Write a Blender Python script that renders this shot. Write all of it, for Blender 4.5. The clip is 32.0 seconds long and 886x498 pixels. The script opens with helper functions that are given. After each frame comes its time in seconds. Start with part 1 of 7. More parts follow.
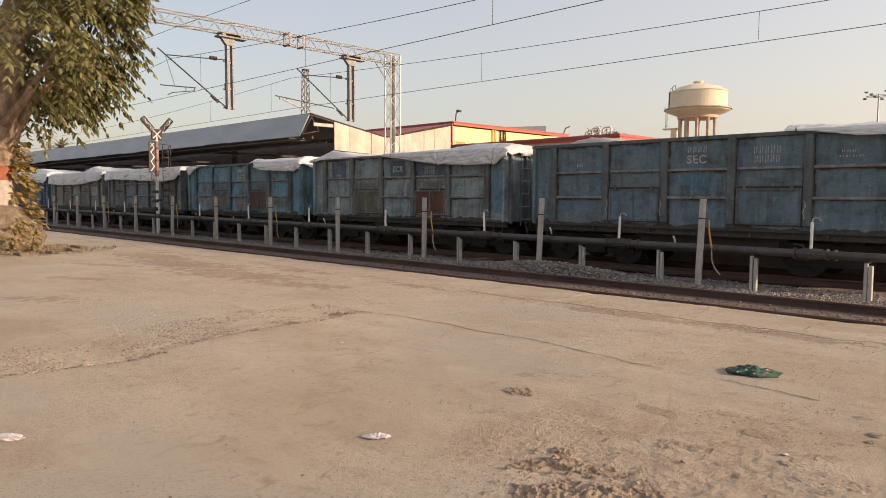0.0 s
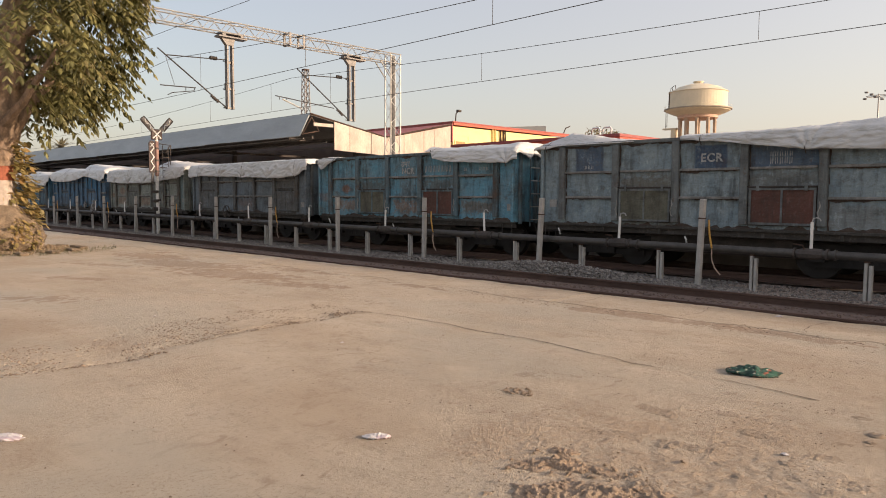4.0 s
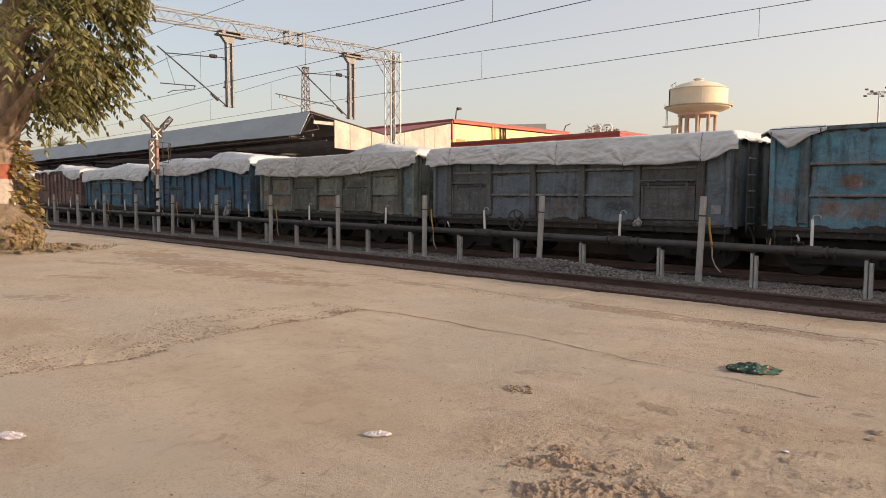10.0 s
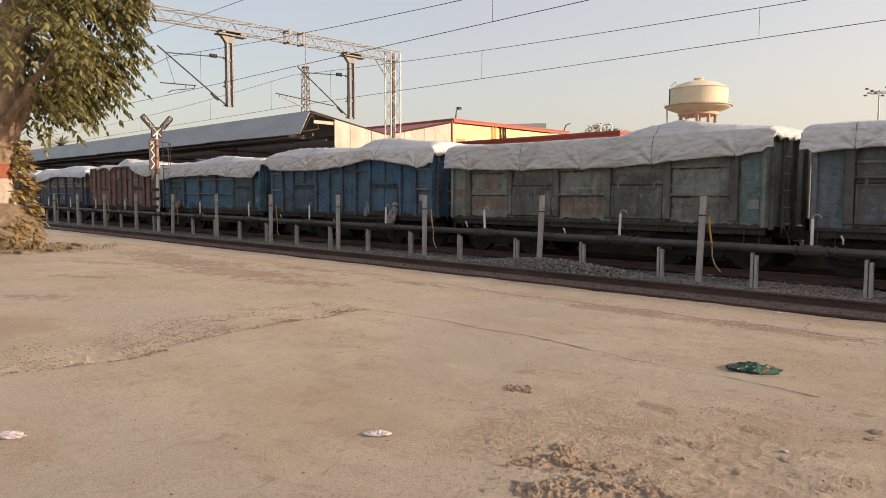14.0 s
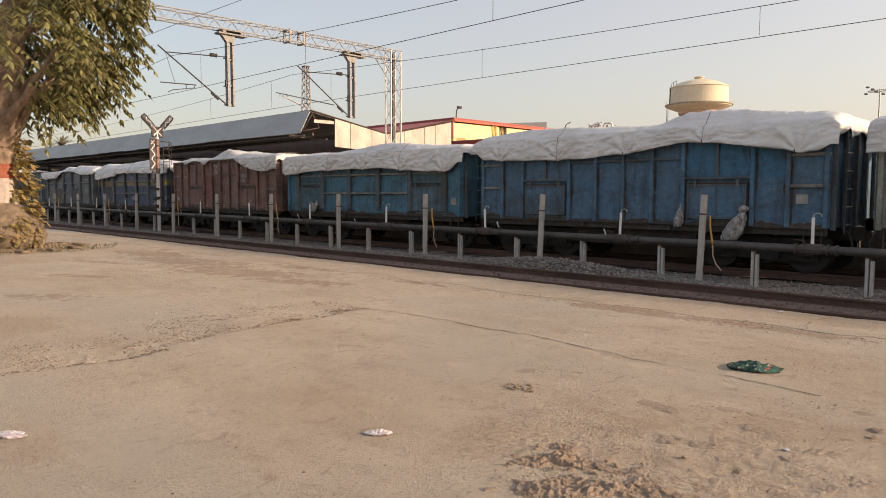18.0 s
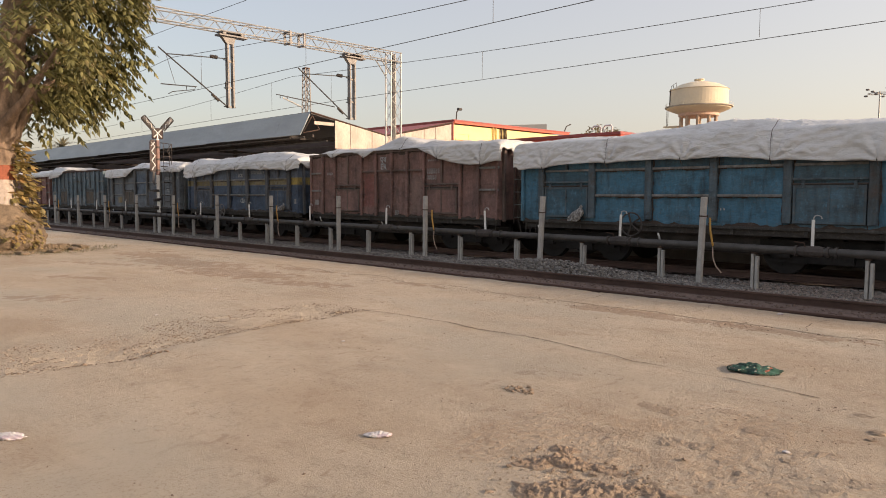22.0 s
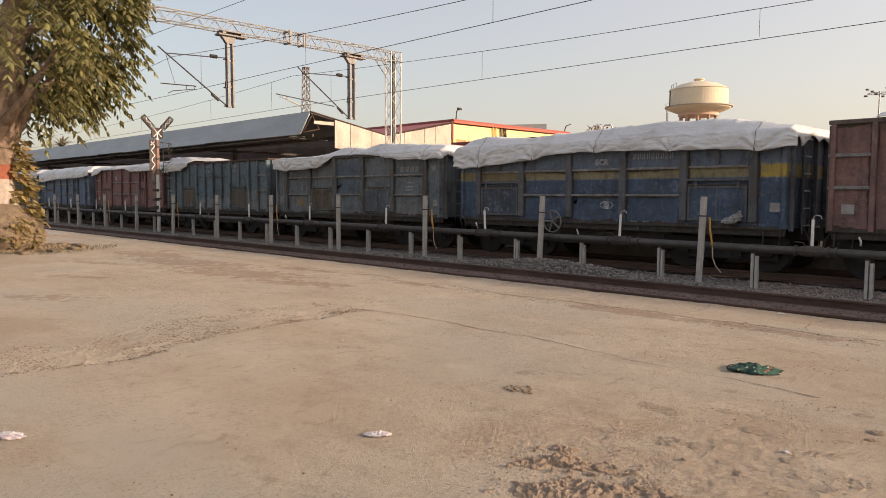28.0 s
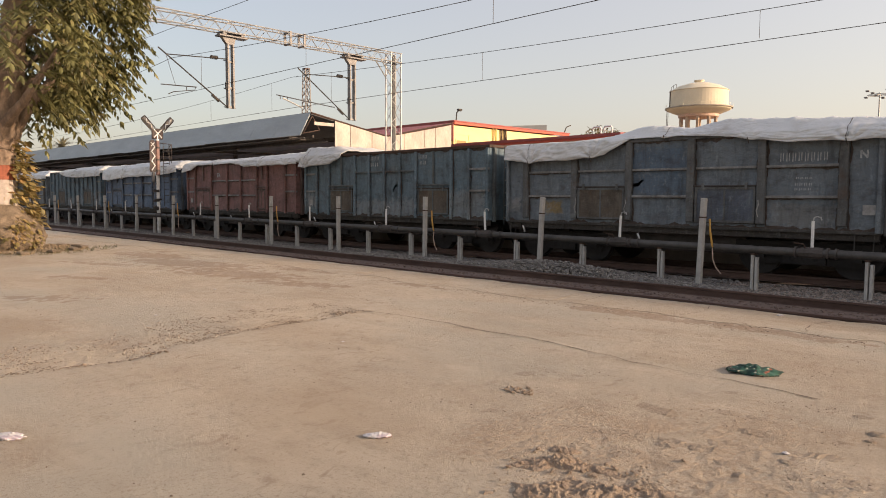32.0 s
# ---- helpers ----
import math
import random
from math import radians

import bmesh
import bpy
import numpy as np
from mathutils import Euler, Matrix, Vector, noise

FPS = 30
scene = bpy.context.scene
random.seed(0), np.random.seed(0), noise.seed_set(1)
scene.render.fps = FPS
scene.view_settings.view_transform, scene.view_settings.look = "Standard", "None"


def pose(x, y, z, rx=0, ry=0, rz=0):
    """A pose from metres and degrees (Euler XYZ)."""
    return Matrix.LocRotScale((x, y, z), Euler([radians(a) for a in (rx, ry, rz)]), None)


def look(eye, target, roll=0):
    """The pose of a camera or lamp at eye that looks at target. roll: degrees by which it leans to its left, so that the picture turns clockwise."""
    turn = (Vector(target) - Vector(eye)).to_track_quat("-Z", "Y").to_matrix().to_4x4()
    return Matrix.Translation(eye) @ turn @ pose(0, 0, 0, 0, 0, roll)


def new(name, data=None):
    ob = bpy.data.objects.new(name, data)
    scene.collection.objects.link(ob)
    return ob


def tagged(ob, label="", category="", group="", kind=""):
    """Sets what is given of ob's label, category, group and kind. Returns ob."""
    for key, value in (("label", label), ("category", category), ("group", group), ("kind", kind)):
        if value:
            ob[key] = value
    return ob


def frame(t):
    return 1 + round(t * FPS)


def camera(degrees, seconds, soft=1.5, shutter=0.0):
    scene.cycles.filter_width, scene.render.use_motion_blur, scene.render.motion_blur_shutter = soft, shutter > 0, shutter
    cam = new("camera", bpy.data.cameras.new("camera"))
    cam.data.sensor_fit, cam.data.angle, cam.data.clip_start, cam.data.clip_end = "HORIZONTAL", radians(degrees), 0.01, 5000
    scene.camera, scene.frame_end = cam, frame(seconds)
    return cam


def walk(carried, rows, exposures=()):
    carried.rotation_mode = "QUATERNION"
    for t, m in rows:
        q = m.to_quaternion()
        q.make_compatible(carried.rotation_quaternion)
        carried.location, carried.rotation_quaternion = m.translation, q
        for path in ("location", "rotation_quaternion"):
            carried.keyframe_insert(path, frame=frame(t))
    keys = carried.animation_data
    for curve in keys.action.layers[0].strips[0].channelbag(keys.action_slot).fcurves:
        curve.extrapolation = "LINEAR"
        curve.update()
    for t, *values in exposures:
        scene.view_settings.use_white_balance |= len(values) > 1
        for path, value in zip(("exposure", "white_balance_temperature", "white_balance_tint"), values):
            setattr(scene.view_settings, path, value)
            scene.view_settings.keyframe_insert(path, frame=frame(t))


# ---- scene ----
cam = camera(63.51, 32.0, soft=0.95)


def aim(yaw, pitch, roll):
    """Camera pose at eye height: yaw to the left of +y, pitch downwards, roll, in degrees."""
    a, b = radians(yaw), radians(pitch)
    eye = Vector((0, 0, 1.725))
    return look(eye, eye + Vector((-math.sin(a) * math.cos(b), math.cos(a) * math.cos(b), -math.sin(b))), roll)


PATH = [
    (0, 45.056, 4.081, 0.298), (1, 45.05, 4.001, 0.324), (2, 45.063, 4.133, 0.267), (3, 45.056, 4.042, 0.299),
    (3.5, 45.056, 4.078, 0.298), (5.5, 45.053, 4.083, 0.29), (6, 45.066, 4.078, 0.273), (7, 45.07, 4.036, 0.305),
    (8, 45.053, 4.150, 0.298), (8.5, 45.06, 4.064, 0.266), (9, 45.049, 4.150, 0.274), (9.5, 45.06, 4.276, 0.273),
    (10, 45.083, 4.256, 0.201), (11, 45.06, 4.333, 0.206), (12, 45.056, 4.244, 0.206), (13, 45.056, 4.252, 0.217),
    (14, 45.089, 4.291, 0.193), (14.5, 45.086, 4.278, 0.192), (16.5, 45.109, 4.351, 0.176), (17, 45.125, 4.426, 0.114),
    (18, 45.132, 4.360, 0.118), (19, 45.129, 4.343, 0.161), (20, 45.116, 4.265, 0.169), (21, 45.129, 4.269, 0.175),
    (22, 45.132, 4.213, 0.177), (23, 45.126, 4.171, 0.209), (24, 45.073, 4.132, 0.262), (25, 45.063, 4.108, 0.281),
    (25.5, 45.06, 4.043, 0.289), (27.5, 45.106, 4.225, 0.221), (28, 45.112, 4.241, 0.209), (29, 45.109, 4.220, 0.234),
    (30, 45.116, 4.256, 0.225), (31, 45.126, 4.278, 0.243), (32, 45.116, 4.155, 0.262)]
walk(cam, [(t, aim(a, b, c)) for t, a, b, c in PATH], exposures=[(0, 1.0, 6600, 17), (32, 1.0, 6600, 17)])

# ---- world and sun ----
SUN_ELEVATION, SUN_AZIMUTH = 16.0, 62.0          # degrees; azimuth from +y towards +x
world = bpy.data.worlds.new("world")
scene.world = world
world.use_nodes = True
wn = world.node_tree.nodes
sky = wn.new("ShaderNodeTexSky")
sky.sky_type, sky.sun_disc = "NISHITA", False
sky.sun_elevation, sky.sun_rotation = radians(SUN_ELEVATION), radians(SUN_AZIMUTH)
sky.air_density, sky.dust_density, sky.ozone_density = 1.35, 2.4, 1.4
haze = wn.new("ShaderNodeMix")        # thin dust haze over the whole sky, brighter and warmer towards the sun
haze.data_type = "RGBA"
haze.inputs[0].default_value = 0.62
toward, span, tint = wn.new("ShaderNodeVectorMath"), wn.new("ShaderNodeMapRange"), wn.new("ShaderNodeMix")
toward.operation, tint.data_type = "DOT_PRODUCT", "RGBA"
toward.inputs[1].default_value = (math.sin(radians(SUN_AZIMUTH)), math.cos(radians(SUN_AZIMUTH)), 0)
span.inputs["From Min"].default_value, span.inputs["From Max"].default_value = -0.9, 0.6
tint.inputs[6].default_value, tint.inputs[7].default_value = (1.2, 1.26, 1.46, 1), (2.8, 2.48, 2.2, 1)
world.node_tree.links.new(wn.new("ShaderNodeTexCoord").outputs["Generated"], toward.inputs[0])
world.node_tree.links.new(toward.outputs["Value"], span.inputs["Value"])
world.node_tree.links.new(span.outputs["Result"], tint.inputs[0])
world.node_tree.links.new(tint.outputs[2], haze.inputs[7])
world.node_tree.links.new(sky.outputs["Color"], haze.inputs[6])
world.node_tree.links.new(haze.outputs[2], wn["Background"].inputs["Color"])
wn["Background"].inputs["Strength"].default_value = 0.15

sun_data = bpy.data.lights.new("sun", "SUN")
sun_data.energy, sun_data.angle, sun_data.color = 2.8, radians(3.0), (1.0, 0.8, 0.58)
sun = new("sun", sun_data)
se, sa = radians(SUN_ELEVATION), radians(SUN_AZIMUTH)
sun.matrix_world = look((math.sin(sa) * 50, math.cos(sa) * 50, math.tan(se) * 50), (0, 0, 0))


# ---- materials ----
def nodes_of(name, rough=0.7, metal=0.0):
    m = bpy.data.materials.new(name)
    m.use_nodes = True
    t = m.node_tree
    b = t.nodes["Principled BSDF"]
    b.inputs["Roughness"].default_value, b.inputs["Metallic"].default_value = rough, metal
    return m, t, b


def coords(t, scale=(1, 1, 1), space="Object"):
    c, mp = t.nodes.new("ShaderNodeTexCoord"), t.nodes.new("ShaderNodeMapping")
    t.links.new(c.outputs[space], mp.inputs["Vector"])
    mp.inputs["Scale"].default_value = scale
    return mp.outputs["Vector"]


def noise_of(t, vec, scale, detail=6, rough=0.6):
    n = t.nodes.new("ShaderNodeTexNoise")
    n.inputs["Scale"].default_value, n.inputs["Detail"].default_value, n.inputs["Roughness"].default_value = scale, detail, rough
    t.links.new(vec, n.inputs["Vector"])
    return n.outputs["Fac"]


def ramp(t, fac, a, b, lo=0.4, hi=0.6):
    r = t.nodes.new("ShaderNodeMapRange")
    r.inputs["From Min"].default_value, r.inputs["From Max"].default_value = lo, hi
    r.inputs["To Min"].default_value, r.inputs["To Max"].default_value = a, b
    t.links.new(fac, r.inputs["Value"])
    return r.outputs["Result"]


def mix(t, fac, a, b, how="MIX"):
    m = t.nodes.new("ShaderNodeMix")
    m.data_type, m.blend_type = "RGBA", how
    for key, v in (("Factor", fac), ("A", a), ("B", b)):
        s = [i for i in m.inputs if i.name == key and (i.type == "VALUE" if key == "Factor" else i.type == "RGBA")][0]
        if isinstance(v, (int, float)):
            s.default_value = v
        elif isinstance(v, (tuple, list)):
            s.default_value = (*v, 1)
        else:
            t.links.new(v, s)
    return [o for o in m.outputs if o.type == "RGBA"][0]


def bump(t, b, height, strength=0.3, distance=0.02):
    n = t.nodes.new("ShaderNodeBump")
    n.inputs["Strength"].default_value, n.inputs["Distance"].default_value = strength, distance
    t.links.new(height, n.inputs["Height"])
    t.links.new(n.outputs["Normal"], b.inputs["Normal"])


def plain(name, col, rough=0.7, metal=0.0, var=0.25, scale=4.0, stretch=(1, 1, 1), bumpy=0.15, dist=0.01):
    """A surface with grain and stains round one base colour."""
    m, t, b = nodes_of(name, rough, metal)
    v = coords(t, stretch)
    big, fine = noise_of(t, v, scale), noise_of(t, v, scale * 9, 4)
    c = mix(t, ramp(t, big, 0, 1, 0.3, 0.7), [k * (1 - var) for k in col], [min(1, k * (1 + var)) for k in col])
    c = mix(t, ramp(t, fine, 0, 0.5, 0.35, 0.75), c, [k * (1 - var * 1.4) for k in col])
    t.links.new(c, b.inputs["Base Color"])
    if bumpy:
        bump(t, b, fine, bumpy, dist)
    return m


def wear_mask(t, sep, x0, x1, z0, z1, round_, soft, rag, grain):
    """Where a worn place lies: a ragged box or oval between x0, x1 and z0, z1."""
    def m(op, a, b=None):
        n = t.nodes.new("ShaderNodeMath")
        n.operation = op
        for i, v in enumerate((a, b)):
            if isinstance(v, (int, float)):
                n.inputs[i].default_value = v
            elif v is not None:
                t.links.new(v, n.inputs[i])
        return n.outputs[0]

    cx, hx, cz, hz = (x0 + x1) / 2, (x1 - x0) / 2, (z0 + z1) / 2, (z1 - z0) / 2
    if round_:
        u, v = m("DIVIDE", m("SUBTRACT", sep.outputs["X"], cx), hx), m("DIVIDE", m("SUBTRACT", sep.outputs["Z"], cz), hz)
        d = m("MULTIPLY", m("SUBTRACT", m("SQRT", m("ADD", m("MULTIPLY", u, u), m("MULTIPLY", v, v))), 1.0), hz)
    else:
        d = m("MAXIMUM", m("SUBTRACT", m("ABSOLUTE", m("SUBTRACT", sep.outputs["X"], cx)), hx), m("SUBTRACT", m("ABSOLUTE", m("SUBTRACT", sep.outputs["Z"], cz)), hz))
    return ramp(t, m("ADD", d, m("MULTIPLY", m("SUBTRACT", grain, 0.5), rag)), 1, 0, -soft, soft)


def wagon_paint(name, col, col2, rust=0.35, dirt=0.5, band=None, marks=()):
    """Old paint on steel: faded patches, run-down streaks, rust and dust; band: a stripe (z from, z to, colour, colour below);
    marks: worn or repainted places (x0, x1, z0, z1, colour, amount, raggedness, oval)."""
    m, t, b = nodes_of(name, 0.62)
    b.inputs["Specular IOR Level"].default_value = 0.22
    v, vs = coords(t), coords(t, (1.9, 1.9, 0.3))
    patch, streak, fine = noise_of(t, v, 1.3, 8, 0.65), noise_of(t, vs, 2.4, 8, 0.7), noise_of(t, v, 14, 6, 0.7)
    c = mix(t, ramp(t, patch, 0, 1, 0.35, 0.65), col, col2)
    sep = t.nodes.new("ShaderNodeSeparateXYZ")
    t.links.new(coords(t), sep.inputs[0])
    grain = noise_of(t, coords(t, (1.0, 1.0, 1.6)), 4.5, 9, 0.78)
    if band:
        up = ramp(t, sep.outputs["Z"], 0, 1, band[0], band[0] + 0.02)
        dn = ramp(t, sep.outputs["Z"], 1, 0, band[1], band[1] + 0.02)
        mul = t.nodes.new("ShaderNodeMath")
        mul.operation = "MULTIPLY"
        t.links.new(up, mul.inputs[0]), t.links.new(dn, mul.inputs[1])
        c = mix(t, ramp(t, sep.outputs["Z"], 0.8, 0, band[0] - 0.02, band[0]), c, band[3])
        c = mix(t, mul.outputs[0], c, band[2])
    for x0, x1, z0, z1, tone, amount, rag, oval in marks:
        f = wear_mask(t, sep, x0, x1, z0, z1, oval, 0.02 + 0.05 * rag, rag, grain)
        k = t.nodes.new("ShaderNodeMath")
        k.operation = "MULTIPLY"
        k.inputs[1].default_value = amount
        t.links.new(f, k.inputs[0])
        c = mix(t, k.outputs[0], c, tone)
    c = mix(t, ramp(t, grain, 0, 0.6, 0.52, 0.66), c, [k * 0.5 + 0.008 for k in col])
    c = mix(t, ramp(t, grain, 0.5, 0, 0.32, 0.45), c, [min(1, k * 1.3 + 0.02) for k in col2])
    scratch = noise_of(t, coords(t, (2.2, 2.2, 1.4)), 3.0, 9, 0.75)
    c = mix(t, ramp(t, scratch, 0, 0.45, 0.56, 0.66), c, [min(1, k * 1.5 + 0.05) for k in col])
    c = mix(t, ramp(t, streak, 0, dirt, 0.49, 0.66), c, (0.046, 0.042, 0.038))
    c = mix(t, ramp(t, streak, 0.4, 0, 0.28, 0.42), c, [min(1, k * 1.35 + 0.03) for k in col])
    c = mix(t, ramp(t, fine, 0, 0.5, 0.54, 0.68), c, (0.17, 0.155, 0.13))
    blot = noise_of(t, coords(t, (1.0, 1.0, 1.3)), 1.9, 9, 0.7)
    c = mix(t, ramp(t, blot, 0, 0.75, 0.52, 0.74), c, (0.04, 0.035, 0.03))
    c = mix(t, ramp(t, blot, 0.45, 0, 0.3, 0.43), c, [min(1, k * 1.4 + 0.05) for k in col])
    c = mix(t, ramp(t, scratch, rust, 0, 0.3, 0.4), c, (0.13, 0.07, 0.04))
    c = mix(t, ramp(t, patch, 0, rust, 0.58, 0.72), c, (0.115, 0.07, 0.048))
    t.links.new(c, b.inputs["Base Color"])
    t.links.new(ramp(t, fine, 0.5, 0.85, 0.3, 0.7), b.inputs["Roughness"])
    add = t.nodes.new("ShaderNodeMath")
    t.links.new(grain, add.inputs[0]), t.links.new(patch, add.inputs[1])
    bump(t, b, add.outputs[0], 0.8, 0.05)
    return m


RUST = plain("rusty_steel", (0.085, 0.05, 0.035), 0.8, 0.2, 0.4, 3)
GREY_STEEL = plain("weathered_grey_steel", (0.21, 0.195, 0.185), 0.6, 0.3, 0.3, 4)
# Steel darkened in colour for the shaded side that the brackets show.
SHADED_STEEL = plain("shaded_bracket_steel", (0.06, 0.058, 0.058), 0.6, 0.3, 0.3, 4)
RAIL = plain("rail_steel", (0.1, 0.058, 0.043), 0.9, 0.0, 0.35, 3, (0.3, 1, 1))
BLACK = plain("sooty_steel", (0.078, 0.065, 0.057), 0.8, 0.1, 0.4, 3)
GALV = plain("galvanised_steel", (0.42, 0.41, 0.39), 0.55, 0.35, 0.18, 5)
CONCRETE_POST = plain("weathered_concrete_post", (0.42, 0.4, 0.365), 0.85, 0, 0.2, 5)
PIPE = plain("pipe_steel", (0.08, 0.072, 0.064), 0.55, 0.2, 0.35, 4)
WHITE = plain("white_enamel", (0.75, 0.74, 0.7), 0.5, 0, 0.1, 6)
HOSE = plain("yellow_hose", (0.55, 0.3, 0.06), 0.5, 0, 0.15, 6)
HOSE_END = plain("dull_hose_end", (0.42, 0.3, 0.22), 0.6, 0, 0.2, 6)


def ballast_stone():
    m, t, b = nodes_of("ballast_stone", 0.9)
    g = t.nodes.new("ShaderNodeNewGeometry")
    c = mix(t, g.outputs["Random Per Island"], (0.12, 0.115, 0.11), (0.3, 0.28, 0.255))
    c = mix(t, ramp(t, noise_of(t, coords(t), 9), 0, 0.5), c, (0.16, 0.13, 0.1))
    t.links.new(c, b.inputs["Base Color"])
    return m


STONE = ballast_stone()
NEAR_GRIT = plain("reddish_track_dirt", (0.15, 0.104, 0.082), 0.95, 0, 0.4, 6)
TRACK_GRIT = plain("brown_track_grit", (0.34, 0.28, 0.235), 0.95, 0, 0.4, 6)


def tarp_cloth(name, col):
    """Woven plastic sheeting: stains, and long creases that wander over it."""
    m, t, b = nodes_of(name, 0.45)
    v = coords(t)
    stain, fine = noise_of(t, v, 1.1, 7, 0.65), noise_of(t, v, 25, 3, 0.5)
    c = mix(t, ramp(t, stain, 0, 0.7, 0.5, 0.7), col, [col[0] * 0.74, col[1] * 0.72, col[2] * 0.67])
    smear = noise_of(t, coords(t, (0.5, 0.5, 1.6)), 1.7, 8, 0.7)
    c = mix(t, ramp(t, fine, 0, 0.15, 0.5, 0.7), c, (0.4, 0.39, 0.36))
    c = mix(t, ramp(t, smear, 0, 0.55, 0.54, 0.7), c, (0.3, 0.27, 0.235))
    t.links.new(c, b.inputs["Base Color"])
    hs = []
    for sc, st, k in ((1.3, (0.8, 0.9, 2.2), 1.0), (2.9, (0.9, 0.9, 1.9), 0.7), (8.0, (0.7, 0.8, 1.6), 0.4)):
        n = t.nodes.new("ShaderNodeTexNoise")
        n.inputs["Scale"].default_value, n.inputs["Detail"].default_value, n.inputs["Distortion"].default_value = sc, 0.4, 0.9
        t.links.new(coords(t, st), n.inputs["Vector"])
        s, r, w = (t.nodes.new("ShaderNodeMath") for _ in range(3))
        s.operation, r.operation, w.operation = "SUBTRACT", "ABSOLUTE", "MULTIPLY"
        s.inputs[1].default_value, w.inputs[1].default_value = 0.5, k
        t.links.new(n.outputs["Fac"], s.inputs[0]), t.links.new(s.outputs[0], r.inputs[0]), t.links.new(r.outputs[0], w.inputs[0])
        hs.append(w.outputs[0])
    a0, a1, flat = (t.nodes.new("ShaderNodeMath") for _ in range(3))
    t.links.new(hs[0], a0.inputs[0]), t.links.new(hs[1], a0.inputs[1]), t.links.new(a0.outputs[0], a1.inputs[0]), t.links.new(hs[2], a1.inputs[1])
    flat.operation = "MULTIPLY"          # folds gather in places and leave the rest taut
    t.links.new(ramp(t, noise_of(t, coords(t, (0.7, 0.7, 0.7)), 0.9, 3), 0.3, 1.0, 0.42, 0.62), flat.inputs[1])
    t.links.new(a1.outputs[0], flat.inputs[0])
    bump(t, b, flat.outputs[0], 0.9, 0.1)
    return m


TARPS = [tarp_cloth("white_tarpaulin", (0.63, 0.632, 0.62)), tarp_cloth("dusty_tarpaulin", (0.55, 0.548, 0.53)), tarp_cloth("grey_brown_sheet", (0.4, 0.375, 0.33))]


def ground_material(name, tone, grain=1.0, tint=(1, 1, 1)):
    """Dusty worn concrete: pale dust, trodden scuffs, grit and pitting."""
    m, t, b = nodes_of(name, 0.92)
    v, vx = coords(t), coords(t, (0.8, 1.2, 1))
    wide, mid, fine, grit, pit = noise_of(t, v, 0.28, 6), noise_of(t, vx, 1.2, 9, 0.68), noise_of(t, v, 7, 9, 0.75), noise_of(t, v, 36, 6, 0.75), noise_of(t, v, 130, 3, 0.7)
    scuff = t.nodes.new("ShaderNodeTexNoise")
    for key, val in (("Scale", 2.6), ("Detail", 9), ("Roughness", 0.74), ("Distortion", 1.6)):
        scuff.inputs[key].default_value = val
    t.links.new(coords(t, (1.3, 0.8, 1)), scuff.inputs["Vector"])
    A = [k * tone * g for k, g in zip((0.443, 0.364, 0.272), tint)]
    c = mix(t, ramp(t, wide, 0, 1, 0.35, 0.65), A, [k * g for k, g in zip(A, (1.2, 1.23, 1.26))])
    c = mix(t, ramp(t, mid, 0, 0.55, 0.52, 0.68), c, [k * g for k, g in zip(A, (0.82, 0.74, 0.68))])
    c = mix(t, ramp(t, mid, 0.6, 0, 0.32, 0.45), c, [k * g for k, g in zip(A, (1.34, 1.38, 1.42))])
    c = mix(t, ramp(t, scuff.outputs["Fac"], 0, 0.7 * grain, 0.56, 0.64), c, [k * g for k, g in zip(A, (0.78, 0.71, 0.67))])
    c = mix(t, ramp(t, scuff.outputs["Fac"], 0.55, 0, 0.34, 0.42), c, [k * g for k, g in zip(A, (1.3, 1.33, 1.36))])
    c = mix(t, ramp(t, fine, 0, 0.5 * grain, 0.54, 0.66), c, [k * 0.72 for k in A])
    c = mix(t, ramp(t, fine, 0.5, 0, 0.3, 0.42), c, [k * 1.35 for k in A])
    streak = noise_of(t, coords(t, (0.45, 1.3, 1)), 0.9, 9, 0.72)
    c = mix(t, ramp(t, streak, 0, 0.45, 0.53, 0.66), c, [k * g for k, g in zip(A, (0.74, 0.66, 0.58))])
    swept = noise_of(t, coords(t, (0.55, 1.0, 1)), 0.42, 5, 0.55)
    c = mix(t, ramp(t, swept, 0, 0.6, 0.5, 0.62), c, [k * g for k, g in zip(A, (0.98, 1.08, 1.17))])
    c = mix(t, ramp(t, swept, 0.5, 0, 0.36, 0.48), c, [k * g for k, g in zip(A, (0.96, 0.88, 0.8))])
    rough = ramp(t, noise_of(t, v, 0.8, 5, 0.6), 0.3, 1.0, 0.4, 0.6)
    for src, amount in ((grit, 0.5), (pit, 0.25)):
        f = t.nodes.new("ShaderNodeMath")
        f.operation = "MULTIPLY"
        t.links.new(ramp(t, src, 0, amount * grain, 0.54, 0.61), f.inputs[0]), t.links.new(rough, f.inputs[1])
        c = mix(t, f.outputs[0], c, [k * g for k, g in zip(A, (0.53, 0.45, 0.39))])
    t.links.new(c, b.inputs["Base Color"])
    add, add2, add3 = (t.nodes.new("ShaderNodeMath") for _ in range(3))
    add2.operation = add3.operation = "MULTIPLY_ADD"
    add2.inputs[1].default_value, add3.inputs[1].default_value = 1.6, -1.2
    add.operation = "MULTIPLY_ADD"
    add.inputs[1].default_value = 2.2
    t.links.new(grit, add.inputs[0]), t.links.new(pit, add.inputs[2])
    t.links.new(fine, add2.inputs[0]), t.links.new(add.outputs[0], add2.inputs[2])
    t.links.new(scuff.outputs["Fac"], add3.inputs[0]), t.links.new(add2.outputs[0], add3.inputs[2])
    bump(t, b, add3.outputs[0], 0.8, 0.02)
    return m


